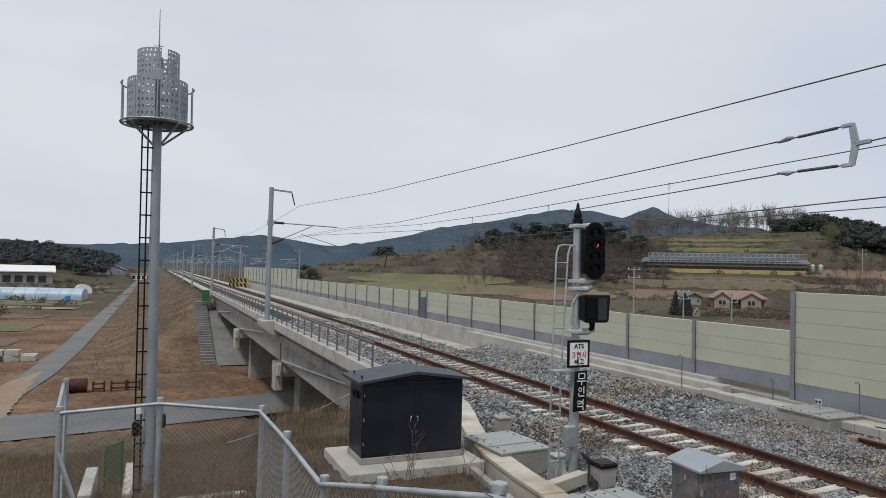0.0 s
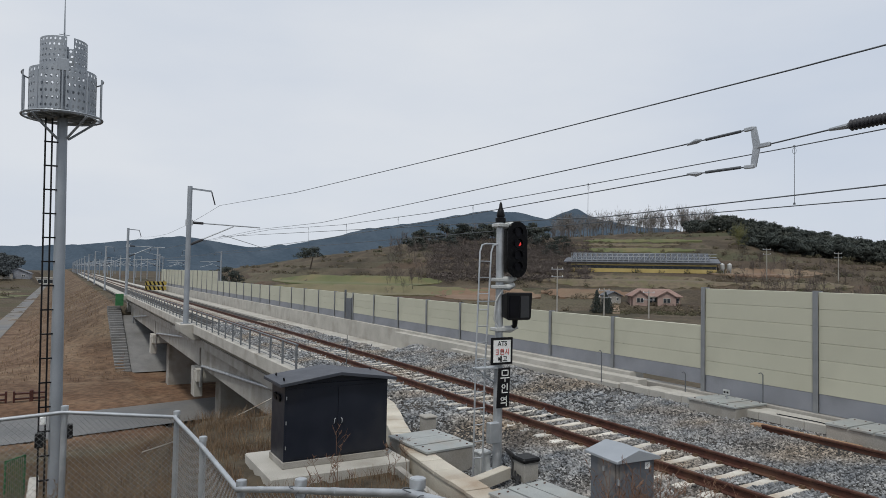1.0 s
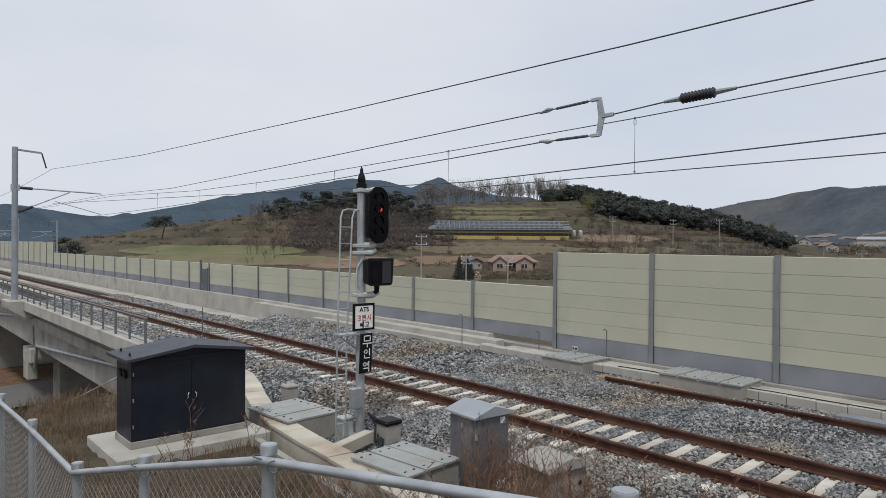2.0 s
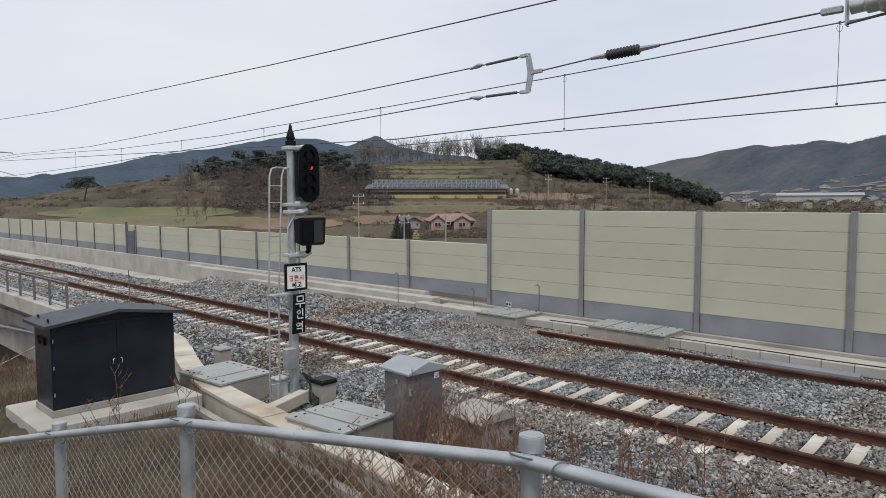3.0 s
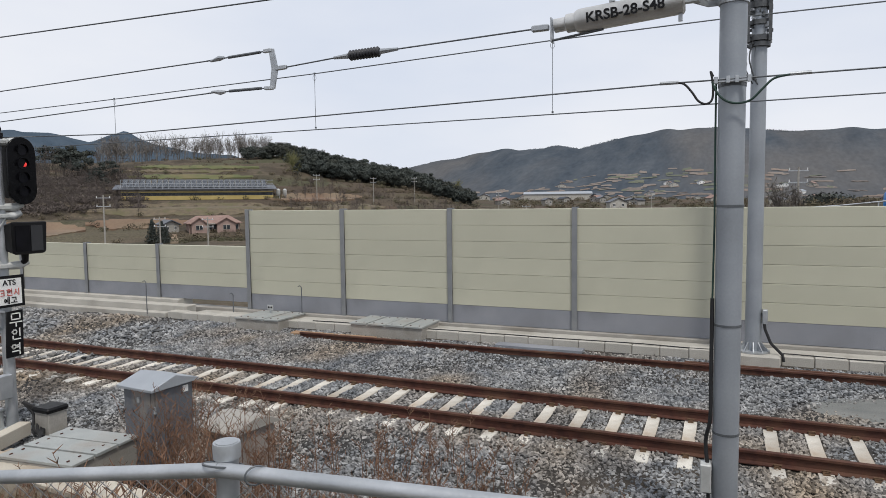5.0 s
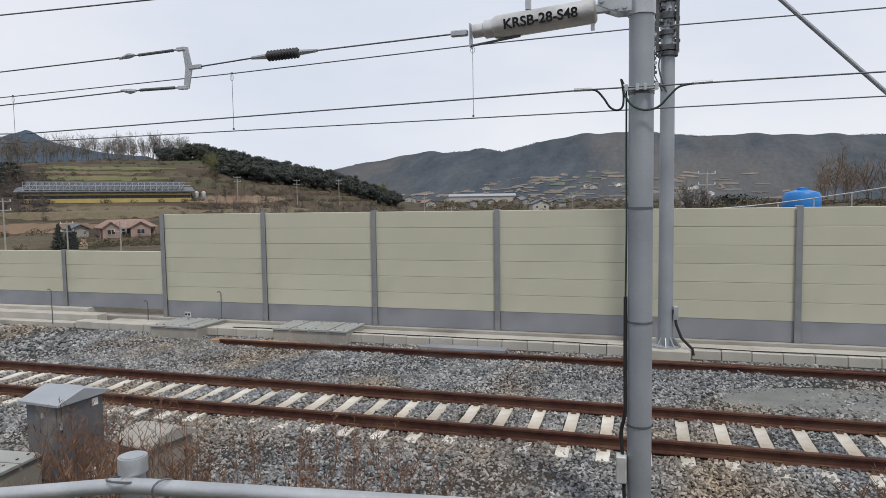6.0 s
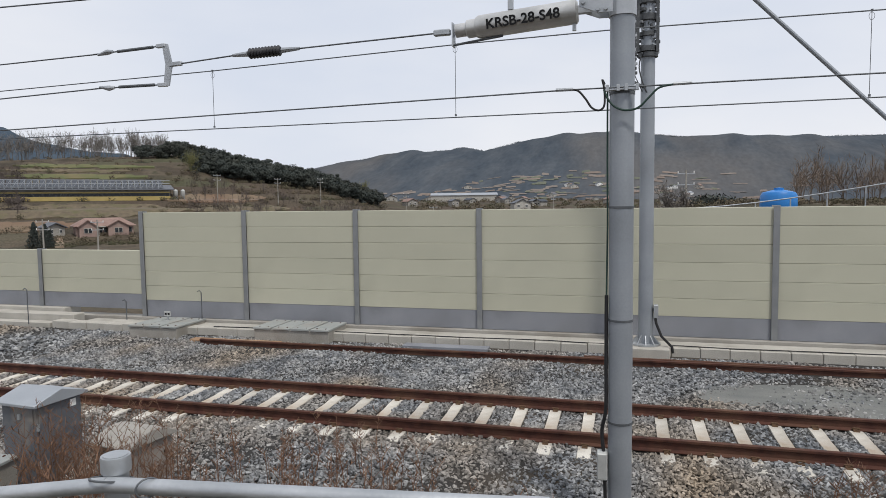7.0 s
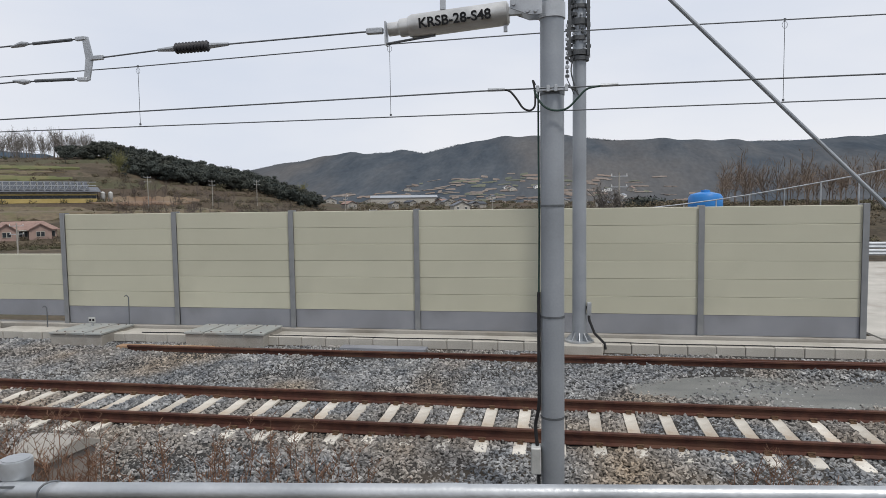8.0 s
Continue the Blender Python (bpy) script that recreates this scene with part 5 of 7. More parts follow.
cb = thing("signal_cable", (0, 0, 0), "thick black cables running to the signal foot", "cable")
for k in range(4):
    part("cable", Build().tube(bend([(7.78, 10.7, 0.02), (7.85 + 0.04 * k, 10.55 - 0.05 * k, -0.2), (7.7 + 0.07 * k, 10.35, -0.38), (7.62 - 0.12 * k, 10.0 - 0.1 * k, -0.42)]), 0.022, 8), M_RUBBER, cb)


def relay_box(at, sx, sy, sz, label):
    t = thing("relay_cabinet", at, label, "equipment cabinet", turn=-4)
    part("body", Build().box(-sx / 2, sx / 2, -sy / 2, sy / 2, -0.2, sz), M_BOXG, t, "", 0.008)
    part("door", Build().box(-sx / 2 + 0.04, sx / 2 - 0.04, -sy / 2 - 0.014, -sy / 2, 0.04, sz - 0.04), M_BOXG, t, "", 0.004)
    part("door", Build().box(-sx / 2 - 0.014, -sx / 2, -sy / 2 + 0.04, sy / 2 - 0.04, 0.04, sz - 0.04), M_BOXG, t, "", 0.004)
    o = 0.07
    b = Build().prism([(-sx / 2 - o, sz - 0.02), (-sx / 2 - o, sz + 0.02), (0, sz + 0.15), (sx / 2 + o, sz + 0.02), (sx / 2 + o, sz - 0.02)], "y", -sy / 2 - o, sy / 2 + o)
    part("lid", b, M_LID, t, "pale grey pitched lid", 0.006)
    part("handle", Build().box(-sx / 2 - 0.04, -sx / 2 - 0.012, -0.06, -0.02, sz - 0.2, sz - 0.13), M_GALV, t)
    part("label_plate", Build().box(sx / 2 - 0.2, sx / 2 - 0.1, -sy / 2 - 0.02, -sy / 2 - 0.015, sz - 0.16, sz - 0.06), M_WHITE, t, "small white label")
    for zh in (0.25, sz - 0.35):
        part("hinge", Build().box(-sx / 2 + 0.005, -sx / 2 + 0.03, -sy / 2 - 0.03, -sy / 2, zh, zh + 0.1), M_GALV, t)
    return t


relay_box((7.89, 7.75, -0.5), 0.72, 0.62, 1.12, "blue-grey steel relay cabinet with pitched lid beside the track")
lowb = thing("relay_cabinet", (7.92, 6.25, -0.5), "low weathered beige cabinet with a curved lid", "equipment cabinet", turn=-8)
part("body", Build().box(-0.36, 0.36, -0.3, 0.3, -0.2, 0.66), M_BEIGE, lowb, "", 0.01)
b = Build()
arc = [(-0.42 + 0.84 * k / 10, 0.66 + 0.14 * math.sin(math.pi * k / 10)) for k in range(11)]
b.prism([(0.42, 0.64), (-0.42, 0.64)] + arc, "y", -0.36, 0.36)
part("lid", b, M_CONC2, lowb, "pale curved lid", 0.006)
part("padlock", Build().tube([(0.22, -0.31, 0.42), (0.22, -0.33, 0.42)], 0.03, 10), M_BLACK, lowb)


def pit(x0, x1, y0, y1, z, n, axis, label, lean=0.0):
    cx, cy = (x0 + x1) / 2, (y0 + y1) / 2
    t = thing("cable_pit", (cx, cy, z), label, "cable pit", "cable pits", turn=lean)
    hx_, hy_ = (x1 - x0) / 2, (y1 - y0) / 2
    part("wall", Build().box(-hx_ + 0.03, hx_ - 0.03, -hy_ + 0.03, hy_ - 0.03, -0.6, -0.03), M_CONC2, t, "concrete pit wall", 0.01)
    for k in range(n):
        a, c = k / n, (k + 1) / n
        if axis == "y":
            box = (-hx_, hx_, -hy_ + 2 * hy_ * a + 0.02, -hy_ + 2 * hy_ * c - 0.02)
        else:
            box = (-hx_ + 2 * hx_ * a + 0.02, -hx_ + 2 * hx_ * c - 0.02, -hy_, hy_)
        pl = part("cover_plate", Build().box(*box, -0.028, 0.012 + 0.006 * (k % 2)), M_PLATE, t, "", 0.004)
        for u in (0.12, 0.88):
            for v in (0.25, 0.75):
                if axis == "y":
                    px_, py_ = box[0] + (box[1] - box[0]) * u, box[2] + (box[3] - box[2]) * v
                else:
                    px_, py_ = box[0] + (box[1] - box[0]) * v, box[2] + (box[3] - box[2]) * u
                part("bolt", Build().box(px_ - 0.02, px_ + 0.02, py_ - 0.009, py_ + 0.009, 0.012, 0.026), M_RUST, pl, "rusty lifting lug")
    return t


pit(6.42, 7.62, 11.5, 13.05, -0.10, 3, "y", "concrete cable pit with grey-green steel cover plates", 4)
pit(6.28, 7.5, 7.75, 9.05, -0.10, 3, "x", "concrete cable pit with three grey-green cover plates", 6)
pit(13.95, 15.15, 10.15, 11.55, 0.36, 3, "y", "grey cover plates on a concrete pit at the barrier foot")
pit(14.1, 15.15, 6.25, 8.2, 0.40, 4, "y", "low concrete pit with four grey cover plates at the barrier foot")

trough = thing("cable_trough", (0, 0, 0), "pale concrete cable trough with cover slabs along the ballast", "cable trough", kind="structure")
line = [(6.02, 4.0), (6.08, 6.0), (6.2, 8.0), (6.3, 9.4), (6.38, 10.6), (6.5, 11.8), (6.75, 13.0), (7.15, 14.2), (7.6, 15.4), (8.0, 16.6), (8.2, 18.0)]
acc = [Vector((*p, 0)) for p in line]
seglen = 0.5
pos_, walked = [], 0.0
for p, q in zip(acc[:-1], acc[1:]):
    n = max(1, round((q - p).length / seglen))
    for k in range(n):
        pos_.append((p.lerp(q, k / n), p.lerp(q, (k + 1) / n)))
for p, q in pos_:
    d = (q - p).normalized()
    s = part("cover_slab", Build().beam(p + d * 0.005 + Vector((0, 0, -0.2)), q - d * 0.005 + Vector((0, 0, -0.2)), 0.46, 0.07), M_TROUGH, trough, "", 0.008)
    s.location.z = random.uniform(-0.008, 0.008)
    part("side_wall", Build().beam(p + Vector((0, 0, -0.42)), q + Vector((0, 0, -0.42)), 0.42, 0.37), M_TROUGH, trough)
b = Build()
for p, q in zip(line[:7], line[1:8]):
    b.beam((p[0] - 0.55, p[1], -0.4), (q[0] - 0.55, q[1], -0.4), 0.13, 0.14)
solid("edging_strip", b, M_CONC2, "narrow concrete edging strip beside the cable trough", "edging", kind="structure")
b = Build().beam((6.55, 10.0, -0.33), (7.6, 10.4, -0.33), 0.2, 0.22).beam((6.5, 9.3, -0.33), (6.75, 9.35, -0.33), 0.2, 0.22)
solid("edging_strip", b, M_TROUGH, "short concrete edging round the signal foot", "edging", kind="structure", bevel=0.01)

# ---- navy cabinet ----
CX, CY, CZ = 4.88, 12.52, -0.25
b = Build().box(3.5, 6.2, 11.62, 13.5, -0.9, -0.24)
solid("cabinet_slab", b, M_CONC, "pale concrete slab under the navy cabinet", "slab", kind="structure", bevel=0.02)
cab = thing("switchgear_cabinet", (CX, CY, CZ + 0.012), "large dark navy metal cabinet with a low pitched roof", "cabinet")
part("base", Build().box(-1.05, 1.05, -0.44, 0.44, 0, 0.12), M_CONC2, cab, "grey plinth frame", 0.008)
part("body", Build().box(-1.03, 1.03, -0.42, 0.42, 0.12, 1.52), M_NAVY, cab, "", 0.008)
for s in (-1, 1):
    part("door", Build().box(min(0.004 * s, 1.0 * s), max(0.004 * s, 1.0 * s), -0.432, -0.42, 0.16, 1.44), M_NAVY, cab, "", 0.004)
    part("handle", Build().tube([(0.075 * s, -0.435, 0.74), (0.075 * s, -0.46, 0.76), (0.075 * s, -0.46, 0.82), (0.055 * s, -0.445, 0.84)], 0.009, 8), M_GALV, cab, "small chrome handle")
b = Build()
b.add([(x, y, z) for y in (-0.58, 0.58) for x, z in ((-1.16, 1.50), (0, 1.66), (1.16, 1.50), (1.16, 1.56), (0, 1.72), (-1.16, 1.56))],
      [(0, 1, 2, 3, 4, 5), (11, 10, 9, 8, 7, 6), (0, 6, 7, 1), (1, 7, 8, 2), (2, 8, 9, 3), (3, 9, 10, 4), (4, 10, 11, 5), (5, 11, 6, 0)])
part("roof", b, M_CABROOF, cab, "dark navy-grey low-pitched roof", 0.006)
part("gable", Build().prism([(-1.03, 1.5), (1.03, 1.5), (0, 1.655)], "y", -0.40, 0.40), M_NAVY, cab)
for x, y in ((-1.02, -0.3), (-0.98, 0.35), (1.0, 0.38)):
    ring = [(x, y + 0.035 * math.cos(a), 1.60 + 0.035 * math.sin(a)) for a in [math.pi * 2 * k / 12 for k in range(13)]]
    part("lifting_eye", Build().tube(ring, 0.009, 6), M_BLACK, cab)
for y in (-0.12, 0.12):
    part("vent", Build().tube([(-1.03, y, 1.25), (-1.07, y, 1.24)], 0.075, 16), M_BLACK, cab, "round black vent")
for z in (0.35, 0.8, 1.25):
    part("hinge", Build().tube([(-1.0, -0.438, z), (-1.0, -0.438, z + 0.06)], 0.01, 6), M_GALV, cab)

# ---- chain-link fence ----
FENCE = [(-1.0, 12.2, 1.56), (-0.85, 10.15, 1.52), (0.354, 10.226, 1.56), (1.722, 10.109, 1.395), (1.744, 8.249, 1.45), (1.749, 6.38, 1.472), (1.929, 5.234, 1.775), (2.056, 3.553, 2.227), (2.338, 1.49, 2.493), (2.611, -1.681, 2.553)]
fence = thing("chain_link_fence", (0, 0, 0), "galvanised chain-link fence with a tubular top rail", "fence")
for x, y, z in FENCE:
    g = min(gz(x, y), z - 0.9)
    q = part("post", Build().tube([(x, y, g - 0.2), (x, y, z - 0.015)], 0.038, 20), M_GALV, fence)
    part("post_cap", Build().lathe((x, y, z - 0.07), [(0.046, 0.0), (0.0465, 0.045), (0.045, 0.052)], 24), M_GALV, q, "flat post cap", 0.0, 20)


def chain(p, q, z0a, z0b, z1a, z1b, cell=0.078):
    """Diamond wire mesh between two posts, from a lower to an upper sloping edge."""
    p, q = np.array(p[:2]), np.array(q[:2])
    length = np.linalg.norm(q - p)
    d = (q - p) / length
    nrm = np.array([d[1], -d[0]])
    n = int(length / cell) * 2
    h = max(z1a - z0a, z1b - z0b)
    rows = int(h / cell) * 2
    vs, fs = [], []
    r = 0.0023
    for sgn in (1, -1):
        for k in range(-rows, n + rows):
            u0, u1 = k * cell / 2, None
            ua, ub = (u0, u0 + sgn * h)
            lo, hi = 0.0, 1.0
            if ub != ua:
                t0, t1 = (0 - ua) / (ub - ua), (length - ua) / (ub - ua)
                lo, hi = max(lo, min(t0, t1)), min(hi, max(t0, t1))
            if (k % 2) or hi - lo < 0.02:
                continue
            pts = []
            for t in (lo, (lo + hi) / 2, hi):
                u = ua + (ub - ua) * t
                base = z0a + (z0b - z0a) * u / length
                top = z1a + (z1b - z1a) * u / length
                z = base + (top - base) * t
                xy = p + d * u + nrm * 0.002 * sgn
                pts.append((xy[0], xy[1], z))
            for a, c in zip(pts[:-1], pts[1:]):
                i = len(vs)
                for w in (a, c):
                    for ox, oz in ((-r, 0), (r * 0.5, r), (r * 0.5, -r)):
                        vs.append((w[0] + nrm[0] * ox, w[1] + nrm[1] * ox, w[2] + oz))
                        vs[-1] = (vs[-1][0] + d[0] * oz, vs[-1][1] + d[1] * oz, w[2])
                for s in range(3):
                    fs.append((i + s, i + (s + 1) % 3, i + 3 + (s + 1) % 3, i + 3 + s))
    return np.array(vs), np.array(fs)


for p, q in zip(FENCE[:-1], FENCE[1:]):
    za, zb = p[2] - 0.095, q[2] - 0.095
    mid_ = [p[0] + (q[0] - p[0]) * 0.5, p[1] + (q[1] - p[1]) * 0.5]
    side = Vector((p[1] - q[1], q[0] - p[0], 0)).normalized() * (-0.035)
    if p[1] < 6:
        side = Vector((-0.05, -0.01, 0))
    part("top_rail", Build().tube([Vector((p[0], p[1], za)) + side, Vector((q[0], q[1], zb)) + side], 0.025, 18), M_GALV, fence, "galvanised tubular top rail")
    if p[1] < 7:
        c = Vector((p[0], p[1], za)).lerp(Vector((q[0], q[1], zb)), 0.42) + side
        dd = Vector((q[0] - p[0], q[1] - p[1], zb - za)).normalized()
        part("sleeve", Build().tube([c - dd * 0.05, c + dd * 0.05], 0.0275, 18), M_GALV, fence)
    v, f = chain(p, q, min(gz(p[0], p[1]), p[2] - 0.9), min(gz(q[0], q[1]), q[2] - 0.9), za, zb)
    me = raw_mesh("wire_mesh", v, f, M_FENCEW)
    m_ob = part("wire_mesh", me, M_GALV, fence, "diamond wire mesh")
    m_ob["kind"] = "stuff"
for p in FENCE[6:9]:
    ring = [(p[0] - 0.02 + 0.062 * math.cos(a) * 1.1, p[1] + 0.062 * math.sin(a), p[2] - 0.09 - 0.02 * math.cos(a)) for a in [2 * math.pi * k / 14 for k in range(15)]]
    part("tie_wire", Build().tube(ring, 0.004, 5), M_WIRE, fence, "twisted tie wire")
    ring = [(p[0] - 0.05 + 0.031 * math.sin(a), p[1] - 0.16 - 0.02 * math.sin(a), p[2] - 0.09 + 0.031 * math.cos(a)) for a in [2 * math.pi * k / 14 for k in range(15)]]
    part("tie_wire", Build().tube(ring, 0.0035, 5), M_WIRE, fence, "twisted tie wire")
part("brace", Build().tube([(-0.85, 10.12, 0.9), (-0.3, 10.0, -0.7)], 0.03, 10), M_GALV, fence, "slanting brace")

# ---- antenna tower ----
TX, TY = 0.14, 16.2
TZ = gz(TX, TY) - 0.05
tower = thing("antenna_tower", (TX, TY, TZ), "tall grey tubular antenna tower with a perforated shroud and ladder", "antenna tower")
# the slender tower leans a little
tower.matrix_world = pose(TX + 0.13, TY, TZ, 0, -math.degrees(math.asin(0.13 / 8.8)), 0)
H = 8.3 - TZ
zb_, zm_, zt_ = 6.57 - TZ, 7.46 - TZ, 8.12 - TZ
part("pole", Build().tube([(0, 0, 0), (0, 0, 3.0), (0, 0, zt_ - 0.1)], [0.125, 0.118, 0.09], 24), M_MAST, tower)
part("foot_flange", Build().tube([(0, 0, 0), (0, 0, 0.06)], 0.38, 20), M_MAST, tower)


def shroud(radius, z0, z1, a0, a1, cols, rows):
    """A curved sheet with rows of staggered round holes."""
    vs, fs = [], []
    for i in range(cols):
        for j in range(rows):
            ua, ub = a0 + (a1 - a0) * i / cols, a0 + (a1 - a0) * (i + 1) / cols
            za, zb = z0 + (z1 - z0) * j / rows, z0 + (z1 - z0) * (j + 1) / rows
            off = 0.25 if j % 2 else -0.25
            cu, cz = (ua + ub) / 2 + off * (ub - ua) * 0.4, (za + zb) / 2
            hu, hz_ = (ub - ua) * 0.24, (zb - za) * 0.24
            outer = [(ua, za), ((ua + ub) / 2, za), (ub, za), (ub, cz), (ub, zb), ((ua + ub) / 2, zb), (ua, zb), (ua, cz)]
            inner = [(cu - hu * 0.7, cz - hz_ * 0.7), (cu, cz - hz_), (cu + hu * 0.7, cz - hz_ * 0.7), (cu + hu, cz), (cu + hu * 0.7, cz + hz_ * 0.7), (cu, cz + hz_), (cu - hu * 0.7, cz + hz_ * 0.7), (cu - hu, cz)]
            n = len(vs)
            for rad in (radius, radius - 0.008):
                vs += [(rad * math.cos(a), rad * math.sin(a), z) for a, z in outer + inner]
            for k in range(8):
                fs.append((n + k, n + (k + 1) % 8, n + 8 + (k + 1) % 8, n + 8 + k))
                fs.append((n + 24 + k, n + 24 + (k + 1) % 8, n + 16 + (k + 1) % 8, n + 16 + k))
                fs.append((n + 8 + k, n + 8 + (k + 1) % 8, n + 24 + (k + 1) % 8, n + 24 + k))
    me = raw_mesh("shroud_panel", np.array(vs), np.array(fs), M_MAST)
    bm = bmesh.new()
    bm.from_mesh(me)
    bmesh.ops.remove_doubles(bm, verts=bm.verts, dist=0.0005)
    bm.to_mesh(me)
    bm.free()
    return me


for a0, a1 in ((-2.95, -1.66), (-1.50, -0.2), (-0.05, 1.45), (1.6, 3.15)):
    part("shroud_panel", shroud(0.625, zb_, zm_, a0, a1, 8, 6), M_MAST, tower, "perforated curved sheet")
for a0, a1 in ((-3.1, -1.45), (-1.15, 0.3), (0.5, 2.9)):
    part("shroud_panel", shroud(0.44, zm_ - 0.02, zt_, a0, a1, 8, 6), M_MAST, tower, "perforated curved sheet")
b = Build()
for rad in (0.625, 0.75):
    ring = [(rad * math.cos(a), rad * math.sin(a), zb_ - 0.06) for a in [2 * math.pi * k / 36 for k in range(37)]]
    part("platform_ring", Build().tube(ring, 0.022, 6), M_MAST, tower)
for k in range(12):
    a = 2 * math.pi * k / 12
    part("platform_spoke", Build().beam((0.1 * math.cos(a), 0.1 * math.sin(a), zb_ - 0.06), (0.75 * math.cos(a), 0.75 * math.sin(a), zb_ - 0.06), 0.035, 0.045), M_MAST, tower)
part("deck", Build().lathe((0, 0, zb_ - 0.035), [(0.10, 0), (0.62, 0), (0.62, 0.01), (0.10, 0.01)], 36), M_MAST, tower)
for k in range(10):
    a = 2 * math.pi * k / 10 + 0.3
    part("guard_post", Build().tube([(0.75 * math.cos(a), 0.75 * math.sin(a), zb_ - 0.06), (0.75 * math.cos(a), 0.75 * math.sin(a), zm_ - 0.1)], 0.016, 6), M_MAST, tower)
for z in (zm_ - 0.1,):
    for a0 in (-0.15, 2.6):
        ring = [(0.75 * math.cos(a0 + 0.9 * k / 10), 0.75 * math.sin(a0 + 0.9 * k / 10), z) for k in range(11)]
        part("guard_rail", Build().tube(ring, 0.016, 6), M_MAST, tower)
for a in (0.6, 2.2, 3.8, 5.4):
    part("knee_brace", Build().tube([(0.14 * math.cos(a), 0.14 * math.sin(a), zb_ - 0.5), (0.7 * math.cos(a), 0.7 * math.sin(a), zb_ - 0.08)], 0.025, 6), M_MAST, tower)
part("lightning_rod", Build().tube([(0, 0, zt_ - 0.3), (0, 0, zt_ + 0.25), (0, 0, zt_ + 1.0)], [0.022, 0.016, 0.007], 8), M_MAST, tower)
part("rod_cross", Build().beam((-0.1, 0, zt_ + 0.16), (0.1, 0, zt_ + 0.16), 0.012, 0.012).beam((0, -0.1, zt_ + 0.18), (0, 0.1, zt_ + 0.18), 0.012, 0.012), M_MAST, tower)
part("antenna", Build().box(-0.12, 0.10, -0.62, -0.55, zm_ - 0.1, zm_ + 0.15), M_MAST, tower, "", 0.01)
for x in (-0.30, -0.18):
    part("ladder_stile", Build().tube([(x, -0.06, 0), (x, -0.06, zb_ - 0.1)], 0.017, 6), M_BLACK, tower, "dark ladder stile")
for k in range(int(zb_ / 0.5)):
    part("ladder_rung", Build().beam((-0.32, -0.06, 0.3 + 0.5 * k), (-0.05, -0.06, 0.3 + 0.5 * k), 0.03, 0.03), M_BLACK, tower)
part("control_box", Build().box(-0.28, -0.17, -0.16, -0.08, 1.95, 2.12), M_WHITE, tower, "small white box on the ladder", 0.015)
part("equipment", Build().box(-0.36, -0.2, -0.22, -0.1, 1.5, 1.8).box(0.2, 0.32, -0.1, 0.05, 1.6, 1.9), M_BLACK, tower, "", 0.02)
b = Build().box(-0.25, -0.05, 15.9, 18.3, -2.6, -1.52).box(-0.25, 2.2, 14.9, 15.12, -2.4, -1.45).box(-1.1, -0.85, 16.0, 18.1, -2.6, -1.5)
solid("foundation_kerb", b, M_CONC, "pale concrete kerb round the tower plot", "kerb", kind="structure", bevel=0.015)
gp = thing("mesh_gate", (-0.55, 18.8, gz(-0.55, 18.8)), "small green wire mesh panel standing in the weeds", "mesh panel", turn=50)
part("frame", Build().box(-0.3, -0.27, -0.015, 0.015, -0.1, 1.15).box(0.27, 0.3, -0.015, 0.015, 0, 1.15).box(-0.3, 0.3, -0.015, 0.015, 1.12, 1.15), M_MESHGREEN, gp)
for k in range(9):
    part("bar", Build().box(-0.27 + 0.06 * k, -0.255 + 0.06 * k, -0.006, 0.006, 0.1, 1.12), M_MESHGREEN, gp)
wire("rope", [(2.2, 19, -1.4), (6.9, 22, -0.6)], 0.015, "slack rope across the weeds", 0.15, M_SLEEPER, "ropes")

# ---- dry grass and weeds near the walk ----
def grass(name, count, xr, yr, hmin, hmax, seed, label, keep, material):
    rng = np.random.default_rng(seed)
    x, y = rng.uniform(*xr, count), rng.uniform(*yr, count)
    clump = np.sin(x * 2.3 + 1.1 * np.sin(y * 1.7)) + np.sin(y * 2.9 + x)
    ok = keep(x, y) & (rng.uniform(-2.4, 2, count) < clump)
    x, y = x[ok], y[ok]
    n = len(x)
    z = ground_z(x, y)
    h = rng.uniform(hmin, hmax, n)
    a = rng.uniform(0, 2 * np.pi, n)
    lean = rng.uniform(0.1, 0.7, n) * h
    b_ = rng.uniform(0, 2 * np.pi, n)
    w = rng.uniform(0.003, 0.007, n) * (4.0 if yr[1] > 100 else 1.0)
    p0 = np.stack([x - w * np.cos(a), y - w * np.sin(a), z - 0.02], -1)
    p1 = np.stack([x + w * np.cos(a), y + w * np.sin(a), z - 0.02], -1)
    m0 = np.stack([x + 0.35 * lean * np.cos(b_) - 0.6 * w * np.cos(a), y + 0.35 * lean * np.sin(b_) - 0.6 * w * np.sin(a), z + 0.6 * h], -1)
    m1 = m0 + np.stack([1.2 * w * np.cos(a), 1.2 * w * np.sin(a), np.zeros(n)], -1)
    t = np.stack([x + lean * np.cos(b_), y + lean * np.sin(b_), z + h], -1)
    V = np.stack([p0, p1, m1, m0, t], 1).reshape(-1, 3)
    i = np.arange(n) * 5
    F = np.vstack([np.stack([i, i + 1, i + 2], 1), np.stack([i, i + 2, i + 3], 1), np.stack([i + 3, i + 2, i + 4], 1)])
    return tagged(new(name, raw_mesh(name, V, F, material)), label, "grass", kind="stuff")


def plot(x, y):
    slab = (x > 3.2) & (x < 6.25) & (y > 11.5) & (y < 13.55)
    pits = (x > 6.1) & (y > 7.3)
    kerbs = (x > -1.3) & (x < 2.3) & (y > 14.8) & (y < 15.2)
    return ~slab & ~pits & ~kerbs & ((x < 5.75) | (y < 4.5))


